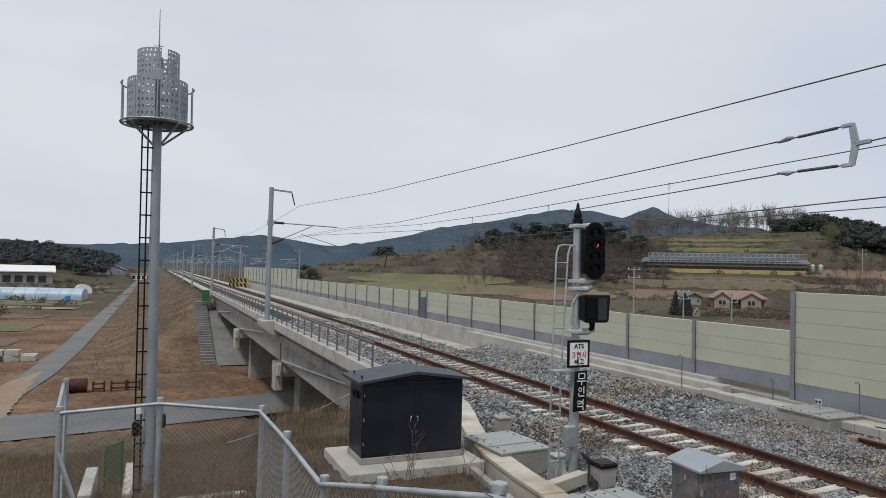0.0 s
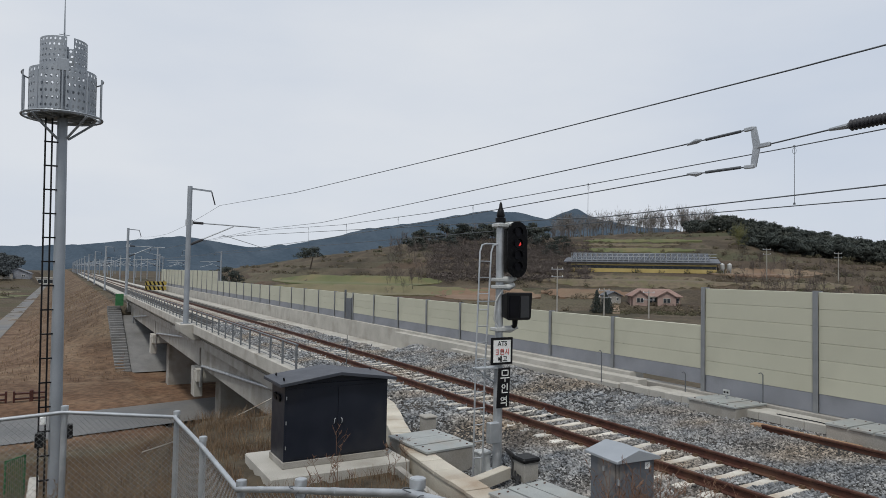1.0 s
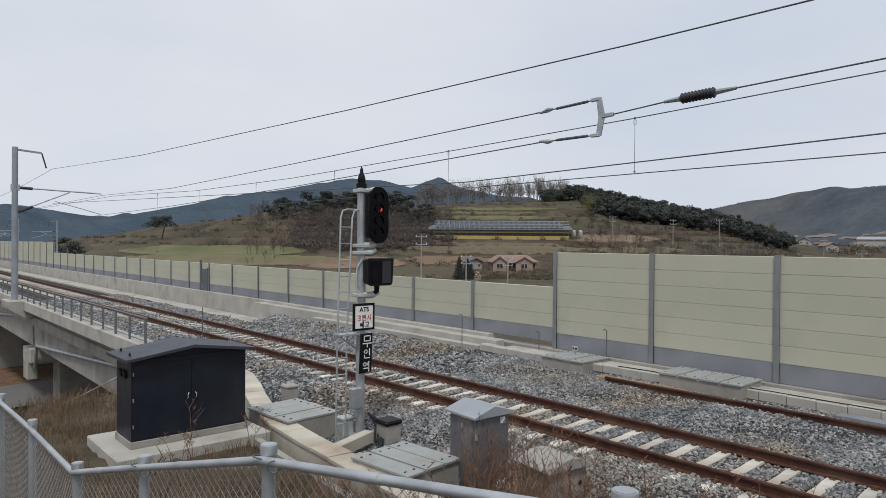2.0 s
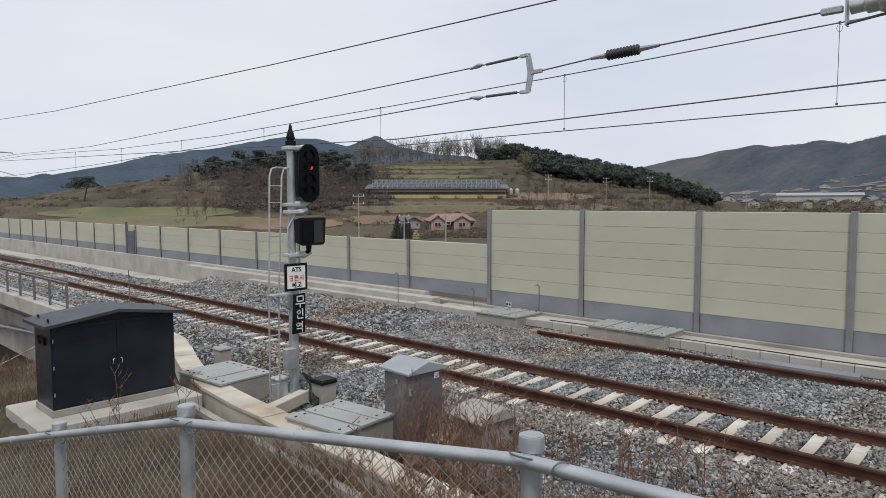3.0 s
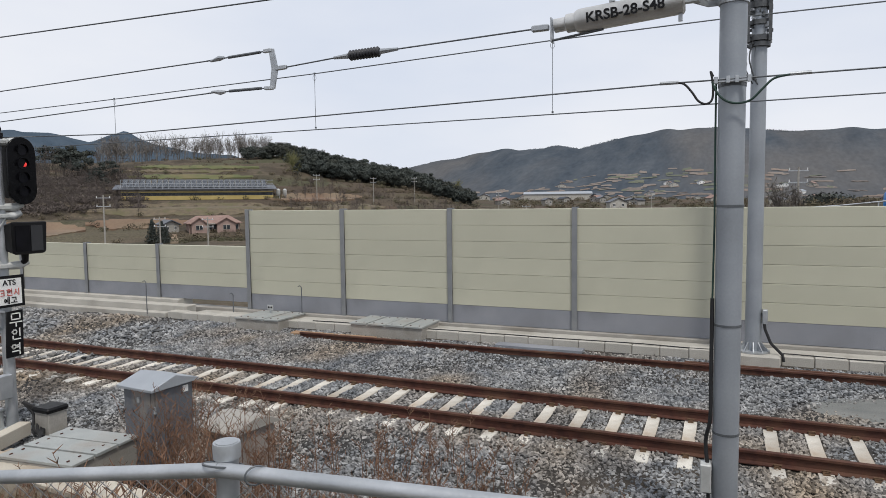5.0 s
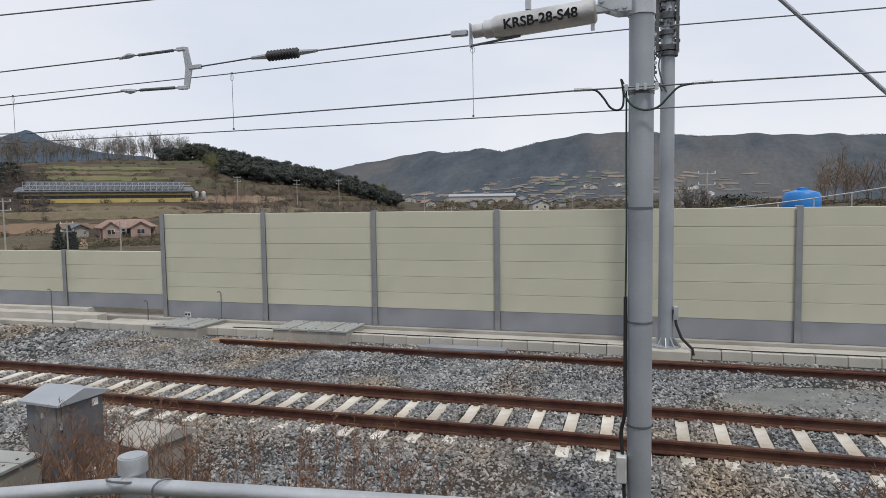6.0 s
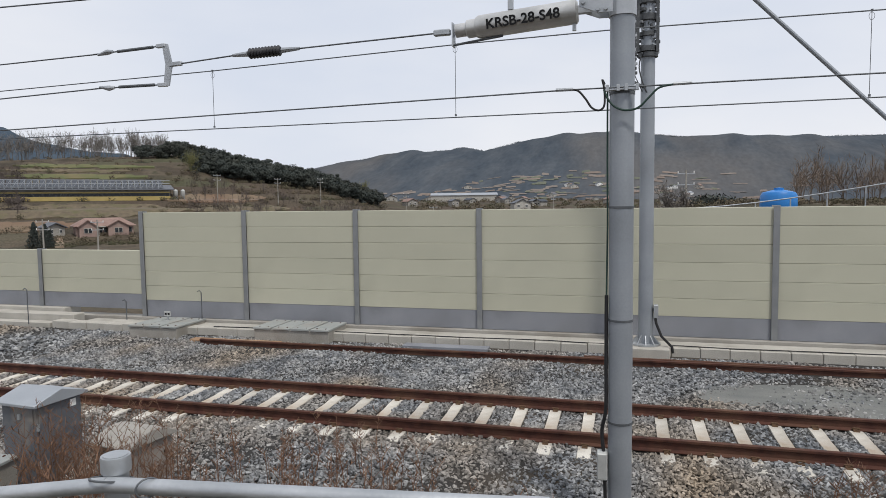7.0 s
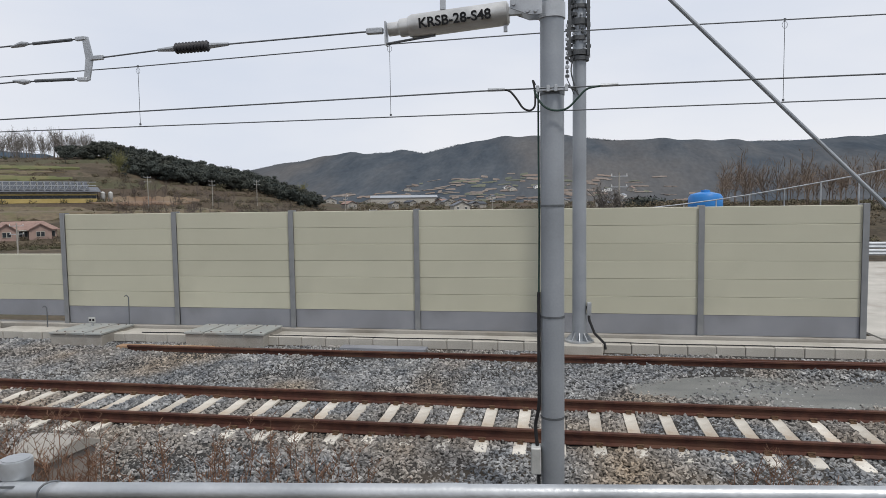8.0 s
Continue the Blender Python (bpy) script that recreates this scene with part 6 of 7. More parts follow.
grass("dry_grass", 90000, (-3.5, 6.6), (2.6, 17), 0.06, 0.28, 11, "dry brown grass on the bank", plot, M_BLADE)
grass("dry_grass", 42000, (2.0, 6.9), (3.0, 9.4), 0.08, 0.34, 15, "dense dry brown grass below the fence", lambda x, y: (x < 5.75) | ((x < 6.0) & (y < 8.0)) | (y < 4.5), M_BLADE)
grass("dry_grass", 60000, (-12, 6.2), (16, 37), 0.12, 0.46, 12, "tall dry brown grass on the slope to the road", lambda x, y: x < 6.0, M_BLADE)
grass("dry_grass", 7000, (-5.5, 5.6), (62, 170), 0.12, 0.42, 14, "dry grass tufts on the embankment", lambda x, y: x > -5.0, M_BLADE)
grass("dry_grass", 26000, (2.0, 7.2), (-4, 5), 0.08, 0.35, 13, "dry brown grass between fence and ballast", lambda x, y: x > 2.2, M_BLADE)


def weed(at, height, count, spread, seed, label, material=M_BROWNTW):
    """A clump of dried upright stalks with side twigs."""
    rng = random.Random(seed)
    t = thing("dried_weed", (at[0], at[1], gz(at[0], at[1]) if at[0] < 7 else float(bed_z(at[0]))), label, "dried weed", "dried weeds")
    b = Build()
    for _ in range(int(count * 1.8)):
        x, y = rng.gauss(0, spread), rng.gauss(0, spread)
        h = height * rng.uniform(0.5, 1.05)
        dx, dy = rng.gauss(0, 0.16) * h, rng.gauss(0, 0.16) * h
        pts = [(x, y, -0.05), (x + dx * 0.3, y + dy * 0.3, h * 0.45), (x + dx, y + dy, h)]
        b.tube(pts, [0.0065, 0.005, 0.002], 4, False)
        for _ in range(6):
            u = rng.uniform(0.3, 1.0)
            px_, py_, pz_ = x + dx * u, y + dy * u, h * u
            a, l = rng.uniform(0, 6.28), rng.uniform(0.06, 0.22) * height
            q = (px_ + l * 0.7 * math.cos(a), py_ + l * 0.7 * math.sin(a), pz_ + l * 0.75)
            b.tube([(px_, py_, pz_), q], [0.0034, 0.0015], 3, False)
            for _ in range(3):
                c = rng.uniform(0.4, 1.0)
                r0 = (px_ + (q[0] - px_) * c, py_ + (q[1] - py_) * c, pz_ + (q[2] - pz_) * c)
                a2 = rng.uniform(0, 6.28)
                b.tube([r0, (r0[0] + 0.05 * math.cos(a2), r0[1] + 0.05 * math.sin(a2), r0[2] + 0.045)], [0.0045, 0.002], 3, False)
    sc = part("stalk_clump", b, material, t, smooth=0)
    sc["kind"] = "stuff"
    return t


for k, (x, y, h, n, s) in enumerate([(7.3, 6.55, 1.6, 9, 0.14), (7.05, 6.0, 1.5, 14, 0.2), (7.1, 5.2, 1.35, 16, 0.25), (6.3, 4.4, 1.1, 18, 0.25),
                                     (5.6, 3.0, 1.15, 16, 0.22), (5.9, 2.3, 1.2, 18, 0.22), (6.0, 1.6, 1.1, 16, 0.2), (4.7, 3.9, 1.2, 12, 0.2),
                                     (7.75, -3.2, 0.75, 14, 0.25), (7.7, -4.0, 0.8, 12, 0.2), (4.5, 10.9, 1.2, 2, 0.06), (5.6, 11.0, 0.9, 2, 0.1),
                                     (3.9, 10.4, 0.8, 3, 0.2), (8.4, 4.1, 0.8, 6, 0.22), (8.4, 3.3, 0.75, 7, 0.3), (8.0, 2.4, 0.8, 7, 0.3), (7.9, 4.9, 0.9, 7, 0.25), (8.6, -2.6, 0.7, 6, 0.25), (2.9, 2.4, 1.0, 10, 0.2), (3.4, 3.0, 1.1, 12, 0.2), (6.6, 7.2, 0.7, 4, 0.15), (7.15, 6.9, 1.4, 8, 0.16), (6.9, 6.4, 1.5, 10, 0.2), (5.2, 2.0, 0.9, 10, 0.25), (5.0, 0.9, 0.8, 10, 0.3), (5.7, 6.7, 0.6, 9, 0.25), (5.75, 5.6, 0.7, 10, 0.25), (5.6, 7.6, 0.5, 8, 0.25), (5.2, 4.7, 0.7, 10, 0.25)]):
    weed((x, y), h, n, s, 40 + k, "clump of dried reddish-brown weed stalks")


# ---- trees and woods ----
def flakes(rng, c, r, n, size):
    """Small leaf-clump triangles filling an ellipsoid shell."""
    d = rng.normal(size=(n, 3))
    d /= np.linalg.norm(d, axis=1, keepdims=True)
    rad = rng.uniform(0.55, 1.08, (n, 1))
    p = c + d * rad * np.array(r)
    u = np.cross(d, rng.normal(size=(n, 3))) + 0.35 * rng.normal(size=(n, 3))
    v = np.cross(d, u) + 0.35 * rng.normal(size=(n, 3))
    u = u / np.linalg.norm(u, axis=1, keepdims=True) * size * rng.uniform(0.6, 1.3, (n, 1))
    v = v / np.linalg.norm(v, axis=1, keepdims=True) * size * rng.uniform(0.6, 1.3, (n, 1))
    V = np.stack([p - u, p + u * 0.6 + v, p + u * 0.5 - v], 1).reshape(-1, 3)
    return V


def tri_mesh(name, V, material):
    return raw_mesh(name, V, np.arange(len(V)).reshape(-1, 3), material)


def polar(az, r):
    a = math.radians(az)
    return r * math.sin(a), r * math.cos(a)


def pine(az, r, h, w, seed, label, crown_at=0.45, material=M_PINE, trunk=True):
    rng = np.random.default_rng(seed)
    x, y = polar(az, r)
    t = thing("tree", (x, y, gz(x, y) - 0.2), label, "tree")
    part("trunk", Build().tube([(0, 0, 0), (0.1 * w, 0, h * 0.5), (0, 0.05 * w, h * 0.9)], [h * 0.035, h * 0.025, h * 0.008], 7), M_BARK, t)
    V = []
    nb = 9
    for k in range(nb):
        f = crown_at + (1 - crown_at) * k / nb
        taper = 1.0 - 0.55 * (k / nb)
        a = rng.uniform(0, 6.28)
        c = np.array([0.45 * w * taper * math.cos(a), 0.45 * w * taper * math.sin(a), h * f])
        V.append(flakes(rng, c, (0.42 * w * taper, 0.42 * w * taper, h * 0.10), 150, h * 0.035))
        if k < 6:
            part("limb", Build().tube([(0, 0, h * f * 0.85), tuple(c)], [h * 0.012, h * 0.004], 5), M_BARK, t)
    V.append(flakes(rng, np.array([0, 0, h * 0.93]), (0.25 * w, 0.25 * w, h * 0.07), 120, h * 0.03))
    part("crown", tri_mesh("crown", np.vstack(V), material), material, t)
    return t


def conifer(az, r, h, w, seed, label):
    rng = np.random.default_rng(seed)
    x, y = polar(az, r)
    t = thing("tree", (x, y, gz(x, y) - 0.2), label, "tree")
    part("trunk", Build().tube([(0, 0, 0), (0, 0, h)], [h * 0.025, h * 0.006], 7), M_BARK, t)
    V = []
    for k in range(14):
        f = k / 14
        rad = w * 0.5 * (1 - f) * (1 + 0.25 * math.sin(k * 2.4)) + 0.05 * w
        V.append(flakes(rng, np.array([0, 0, h * (0.1 + 0.9 * f)]), (rad, rad, h * 0.06), 110, h * 0.03))
    part("crown", tri_mesh("crown", np.vstack(V), M_PINE), M_PINE, t)
    return t


def bare_tree_strokes(rng, p, h, w):
    """A leafless tree: trunk, limbs, branches and fine twigs as slim blades."""
    def blades(base, tip, wid):
        d = tip - base
        side = np.cross(d, rng.normal(size=d.shape))
        side = side / (np.linalg.norm(side, axis=1, keepdims=True) + 1e-9) * wid
        return np.stack([base - side, base + side, tip], 1).reshape(-1, 3)

    def sprout(base, tip, k, length, spread, wid):
        n = len(base) * k
        f = rng.uniform(0.35, 1.0, (n, 1))
        b0, d0 = np.repeat(base, k, 0), np.repeat(tip - base, k, 0)
        start = b0 + d0 * f
        d0 = d0 / (np.linalg.norm(d0, axis=1, keepdims=True) + 1e-9)
        way = d0 + spread * rng.normal(size=(n, 3)) + np.array([0, 0, 0.35])
        way = way / np.linalg.norm(way, axis=1, keepdims=True)
        end = start + way * length * rng.uniform(0.6, 1.2, (n, 1))
        return start, end, blades(start, end, wid)

    root, top = np.zeros((1, 3)), np.array([[rng.normal(0, 0.04) * h, rng.normal(0, 0.04) * h, h * 0.7]])
    out = [blades(root, top, h * 0.016), blades(root, top, h * 0.016)]
    a1, b1, v1 = sprout(root, top, 9, 0.6 * w, 0.55, h * 0.008)
    a2, b2, v2 = sprout(a1, b1, 4, 0.34 * w, 0.5, h * 0.006)
    a3, b3, v3 = sprout(a2, b2, 3, 0.2 * w, 0.5, h * 0.0045)
    out += [v1, v2, v3]
    V = np.vstack(out)
    return V + np.array(p)


def wood(name, label, material, count, az, rad, size, seed, kind="leafy", where=None, squash=0.8):
    rng = np.random.default_rng(seed)
    out = []
    for _ in range(count):
        a_, r_ = rng.uniform(*az), rng.uniform(0, 1)
        rr = rad(a_)[0] + (rad(a_)[1] - rad(a_)[0]) * r_
        x, y = polar(a_, rr)
        if where is not None and not where(a_, rr, x, y):
            continue
        z = gz(x, y)
        s = rng.uniform(*size)
        if kind == "leafy":
            for _ in range(5):
                c = np.array([x, y, z + s * 0.6]) + rng.normal(0, 0.26, 3) * s * np.array([1, 1, 0.6])
                r_c = s * rng.uniform(0.22, 0.4)
                out.append(flakes(rng, c, (r_c, r_c, r_c * 0.62 * squash), 64, s * 0.075))
            out.append(bare_tree_strokes(rng, (x, y, z - 0.3), s * 0.8, s * 0.3)[:6])
        elif kind == "bush":
            for _ in range(2):
                c = np.array([x + rng.normal(0, 0.3) * s, y + rng.normal(0, 0.3) * s, z + s * 0.2])
                out.append(flakes(rng, c, (s * 0.5, s * 0.5, s * rng.uniform(0.25, 0.42)), 48, s * 0.085))
        else:
            out.append(bare_tree_strokes(rng, (x, y, z - 0.3), s, s * 0.7))
    return tagged(new(name, tri_mesh(name, np.vstack(out), material)), label, "trees", kind="stuff")


def at_elev_r(az, el):
    r = np.arange(126, 420, 2.0)
    a = math.radians(az)
    e = np.degrees(np.arctan2(ground_z(r * math.sin(a), r * math.cos(a)) - 3.3, r))
    return float(r[np.argmax(e >= el)]) if (e >= el).any() else 300.0


def crest(az):
    return float(np.interp(az, RIDGE_AZ, RIDGE_R))


wood("pine_wood", "dark green pine wood covering a rounded hill", M_PINE, 1250, (50, 69.5), lambda a: (crest(a) - 125, crest(a) + 8), (3.6, 6.2), 21, where=lambda a, r, x, y: a > 51.2 + 2.0 * math.sin(r * 0.21) * math.sin(r * 0.037) and (a > 54.5 or r > crest(a) - 75))
wood("pine_wood", "dark pines along the hill's crest", M_PINE, 34, (27, 38.5), lambda a: (crest(a) - 70, crest(a) - 5), (4, 7.5), 22)
wood("leafless_wood", "pale grey-brown leafless trees on the hill", M_TWIG, 190, (39.5, 52.5), lambda a: (crest(a) - 25, crest(a) + 4), (5.5, 11), 23, "bare")
wood("leafless_wood", "grey-brown leafless trees and thickets", M_BARE, 300, (25, 41), lambda a: (crest(a) - 150, crest(a) - 5), (2.2, 4.6), 24, "bare")
wood("scrub", "brown and green scrub scattered over the terraces", M_BUSH, 1000, (10, 56), lambda a: (130, crest(a)), (0.7, 2.4), 25, "bush", lambda a, r, x, y: not (15 < a < 32 and -1.9 < math.degrees(math.atan2(gz(x, y) - 3.3, r)) < -0.35) and math.sin(gz(x, y) * 2.86) + 0.7 * math.sin(a * 1.3 + r * 0.05) > 0.15)
wood("leafless_wood", "dense brown leafless thicket on the slope", M_BARE, 620, (28.5, 42.5), lambda a: (at_elev_r(a, -0.9), at_elev_r(a, 2.4)), (2.0, 4.2), 34, "bare")
wood("thicket", "dense grey-brown brushwood on the slope", M_BARE, 620, (29, 42.5), lambda a: (at_elev_r(a, -0.8), at_elev_r(a, 2.3)), (1.4, 3.0), 39, "bush")
wood("leafless_wood", "leafless trees standing in the thicket", M_BARE, 60, (26, 41), lambda a: (at_elev_r(a, 0.4), crest(a) - 5), (3.5, 6.5), 37, "bare")
wood("garden_shrubs", "brown garden shrubs round the pink houses", M_BUSH, 150, (43, 52), lambda a: (at_elev_r(a, -3.1), at_elev_r(a, -2.3)), (0.6, 1.5), 38, "bush")
wood("leafless_wood", "leafless trees at the foot of the pine hill", M_BARE, 160, (54, 70), lambda a: (150, 230), (2.5, 5.0), 35, "bare")
wood("scrub", "brown scrub at the field edges by the road", M_BUSH, 420, (-30, -2), lambda a: (110, 420), (1.0, 3.2), 26, "bush", lambda a, r, x, y: x < -14)
wood("far_wood", "dark wooded hill on the horizon, paled by painted haze", M_FARPINE, 360, (-16, -3.0), lambda a: (crest(a) - 100, crest(a) + 8), (4.5, 7.5), 27)
wood("leafless_wood", "brown leafless trees behind the blue tank", M_BROWNT, 75, (103, 116), lambda a: (70, 95), (2.6, 4.8), 28, "bare")
wood("scrub", "brown scrub on the bank behind the barrier", M_BUSH, 420, (92, 122), lambda a: (48, 100), (0.5, 1.2), 29, "bush")
wood("village_trees", "bare and green trees between village houses", M_BUSH, 420, (60, 100), lambda a: (250, 640), (2.0, 5.0), 30, "bush")

wood("scrub", "dark scrub and thickets below the pine hill", M_BUSH, 420, (52, 70), lambda a: (135, crest(a) - 110), (0.8, 2.6), 36, "bush")
# uneven treetops along the far ridge
rng_ = np.random.default_rng(77)
tops = []
for _ in range(1500):
    a_ = rng_.uniform(63, 118)
    e_ = float(np.interp(a_, (63.1, 66, 70.3, 75.7, 76.7, 78.6, 81.5, 87.2, 90, 94.4, 98.7, 102.6, 108.6, 118), (2.74, 3.4, 4.0, 4.45, 4.65, 4.3, 5.0, 5.5, 5.65, 5.05, 4.85, 4.6, 4.4, 4.4)))
    x_, y_ = polar(a_, 1500 + rng_.uniform(-25, 5))
    tops.append(flakes(rng_, np.array([x_, y_, 3.3 + 1500 * math.tan(radians(e_)) - 4.0]), (8, 8, 4.5), 34, 1.1))
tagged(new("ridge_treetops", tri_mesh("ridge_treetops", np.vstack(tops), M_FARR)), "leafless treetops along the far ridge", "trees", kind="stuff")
for k in range(9):
    weed((0.1 + 0.33 * k % 2.1, 11.2 + 0.45 * k), 0.75, 9, 0.3, 140 + k, "clump of dry brown weeds on the tower plot", M_BLADE)

pine(18.6, 215, 7.0, 7.5, 61, "spreading dark pine on the hillside", 0.6)
for k, (a, r, h, w) in enumerate([(31.8, 250, 9.5, 9), (33.5, 262, 8, 8), (37.2, 245, 8.5, 6), (29.5, 255, 6, 6), (12.0, 190, 6.5, 6), (11.0, 200, 5.5, 6), (28.2, 262, 7.0, 6.5), (38.6, 238, 7.5, 6.5), (40.2, 230, 6.5, 7), (39.4, 222, 5.0, 5.5), (30.6, 240, 6.0, 5.5), (35.2, 252, 6.5, 6)]):
    pine(a, r, h, w, 70 + k, "dark green pine on the slope behind the barrier", 0.3)
for k, (a, r, h, w) in enumerate([(43.2, 128, 4.6, 2.6), (43.9, 130, 4.2, 2.4), (44.2, 127, 3.4, 2.0)]):
    conifer(a, r, h, w, 80 + k, "dark conical evergreen beside the houses")


def bud_tree(az, r, h, w, seed, label, material):
    """A small leafless or budding tree with a hazy crown of fine twigs."""
    rng = np.random.default_rng(seed)
    x, y = polar(az, r)
    t = thing("tree", (x, y, gz(x, y) - 0.1), label, "tree")
    part("trunk", Build().tube([(0, 0, 0), (0.03 * h, 0, h * 0.4), (0, 0.02 * h, h * 0.8)], [h * 0.025, h * 0.018, h * 0.006], 7), M_BARK, t)
    V = [bare_tree_strokes(rng, (0, 0, 0.05 * h), h, w) for _ in range(5)]
    V += [flakes(rng, np.array([rng.normal(0, 0.15) * w, rng.normal(0, 0.15) * w, h * f]), (w * (0.52 - 0.3 * f), w * (0.52 - 0.3 * f), h * 0.14), 70, h * 0.014) for f in (0.3, 0.45, 0.6, 0.75, 0.88)]
    part("crown", tri_mesh("crown", np.vstack(V), material), material, t)
    return t


bud_tree(94.0, 75, 6.3, 3.0, 91, "pale brown budding tree behind the barrier", M_TWIG)
bud_tree(95.1, 76, 5.9, 2.2, 92, "pale brown budding tree behind the barrier", M_TWIG)
bud_tree(68.2, 330, 9, 5, 93, "yellow-green budding tree at the village edge", M_BUDS)
bud_tree(54.2, 240, 6, 6, 94, "yellow-green budding tree beside the long shed", M_BUDS)
wood("shrubs", "low dark evergreen shrubs on the bank", M_PINE, 6, (96.0, 97.8), lambda a: (72, 77), (1.8, 2.4), 95, "bush")


# ---- fields, houses and other distant things ----
def at_elev(az, el, r0=126, r1=420):
    """The distance at which the hillside stands at that angle above the eye's level."""
    r = np.arange(r0, r1, 1.0)
    a = math.radians(az)
    e = np.degrees(np.arctan2(ground_z(r * math.sin(a), r * math.cos(a)) - 3.3, r))
    return float(r[np.argmax(e >= el)]) if (e >= el).any() else float(r[np.argmin(abs(e - el))])


def field(az, el, material, label, lift=0.3, n=40, m=16):
    """A field that follows the hillside between two heights."""
    rng = random.Random(int(az[0] * 37 + el[0] * 91))
    vs = []
    for i in range(n + 1):
        a = az[0] + (az[1] - az[0]) * i / n
        ends = min(1.0, 4.0 * min(i, n - i) / n + 0.15)
        mid_el = (el[0] + el[1]) / 2 + 0.02 * math.sin(i * 0.5 + az[0])
        half = (el[1] - el[0]) / 2 * ends * rng.uniform(0.96, 1.04)
        ra, rb = at_elev(a, mid_el - half), at_elev(a, mid_el + half)
        for j in range(m + 1):
            x, y = polar(a, ra + (rb - ra) * j / m)
            vs.append((x, y, gz(x, y) + lift))
    b = Build()
    b.add(vs, [(i * (m + 1) + j, (i + 1) * (m + 1) + j, (i + 1) * (m + 1) + j + 1, i * (m + 1) + j + 1) for i in range(n) for j in range(m)])
    # the low bank at the field's edges
    for rim in ([i * (m + 1) for i in range(n + 1)], list(range(m + 1)), [n * (m + 1) + j for j in range(m + 1)]):
        b.add([vs[i] for i in rim] + [(vs[i][0], vs[i][1], vs[i][2] - 1.2) for i in rim], [(i, i + 1, len(rim) + i + 1, len(rim) + i) for i in range(len(rim) - 1)])
    return solid("field", b, material, label, "field", "hillside fields", kind="structure", smooth=0)


field((15.5, 30), (-1.25, -0.4), M_GREEN, "fresh green field on the hillside")
field((13, 34), (-2.0, -1.2), M_MEADOW, "olive dry meadow below the green field")
field((29, 38.5), (-2.3, -1.4), M_EARTH, "red-brown ploughed earth beside the track")
field((38, 54), (-0.95, -0.05), M_GRASSG, "brown stubble field below the long shed")
field((38.5, 46), (-1.9, -1.2), M_EARTH, "brown ploughed terrace beside the houses")
field((41.5, 51), (2.0, 2.35), M_GREEN, "green terraced vegetable beds on the hill")
field((41, 50.5), (2.5, 2.72), M_GRASSG, "narrow pale terrace high on the hill")
field((42, 51.5), (2.85, 3.1), M_GREEN, "narrow green terrace high on the hill")
field((52, 60), (0.1, 0.7), M_EARTH, "brown terrace below the pine wood")
field((54, 62), (-0.8, -0.2), M_GRASSG, "dry meadow below the pine wood")


def face(az):
    return -az


# long livestock shed with yellow curtains and a solar roof
sr = at_elev(46.8, 0.38)
sx_, sy_ = polar(46.8, sr)
sw = sr * math.tan(radians(5.8)) * 2
shed = thing("livestock_shed", (sx_, sy_, gz(sx_, sy_)), "long low shed with yellow curtains and solar panels on its roof", "shed", turn=face(46.8))
hs_ = sr * math.tan(radians(0.84))
part("wall", Build().box(-sw / 2, sw / 2, 0.3, 9, -2, hs_), M_CONC2, shed)
part("curtain", Build().box(-sw / 2, sw / 2, 0.0, 0.25, 0.1, hs_ * 0.42), M_YELLOW, shed, "yellow roll-down curtain")
part("curtain", Build().box(-sw / 2, sw / 2, 0.0, 0.25, hs_ * 0.72, hs_ * 0.84), M_YELLOW, shed, "yellow roll-down curtain")
part("dark_opening", Build().box(-sw / 2 + 0.2, sw / 2 - 0.2, 0.1, 0.28, hs_ * 0.42, hs_ * 0.72), M_DARKGL, shed)
part("roof", Build().prism([(-0.8, hs_ + 0.0), (-0.8, hs_ + 0.15), (8, hs_ + 1.6), (9.4, hs_ + 0.3), (9.4, hs_ + 0.1)], "x", -sw / 2 - 2, sw / 2 + 1), M_ROOF, shed, "low grey roof")
for k in range(26):
    x0 = -sw / 2 + k * sw / 27
    part("solar_panel", Build().add([(x0 + u, v, w) for u, v, w in ((0.05, 1.0, hs_ + 0.75), (sw / 27 - 0.15, 1.0, hs_ + 0.75), (sw / 27 - 0.15, 7.6, hs_ + 3.0), (0.05, 7.6, hs_ + 3.0), (0.05, 1.0, hs_ + 0.83), (sw / 27 - 0.15, 1.0, hs_ + 0.83), (sw / 27 - 0.15, 7.6, hs_ + 3.08), (0.05, 7.6, hs_ + 3.08))], [(3, 2, 1, 0), (4, 5, 6, 7), (0, 1, 5, 4), (1, 2, 6, 5), (2, 3, 7, 6), (3, 0, 4, 7)]), M_SOLAR, shed, "blue-grey solar panel")
    part("panel_post", Build().box(x0, x0 + 0.12, 0.4, 0.52, hs_ + 0.1, hs_ + 2.7), M_GALV, shed)
    part("panel_brace", Build().beam((x0, 0.45, hs_ + 0.2), (x0 + sw / 27, 0.45, hs_ + 2.6), 0.07, 0.07), M_GALV, shed)
for zb in (0.75, 1.7, 2.6):
    part("panel_beam", Build().box(-sw / 2, sw / 2, 0.36, 0.46, hs_ + zb, hs_ + zb + 0.13), M_GALV, shed)
for k in range(2):
    xs = sw / 2 + 1.6 + 1.9 * k
    silo = thing("feed_silo", shed.matrix_world @ Vector((xs, 2, 0)), "small white feed silo beside the long shed", "silo", "feed silos")
    part("tank", Build().lathe((0, 0, 0.8), [(0.15, 0), (0.6, 0.7), (0.6, 1.9), (0.15, 2.3)], 14), M_CASTG, silo)
    for a in range(3):
        part("leg", Build().tube([(0.6 * math.cos(a * 2.1), 0.6 * math.sin(a * 2.1), -0.6), (0.6 * math.cos(a * 2.1), 0.6 * math.sin(a * 2.1), 1.8)], 0.06, 5), M_GALV, silo)


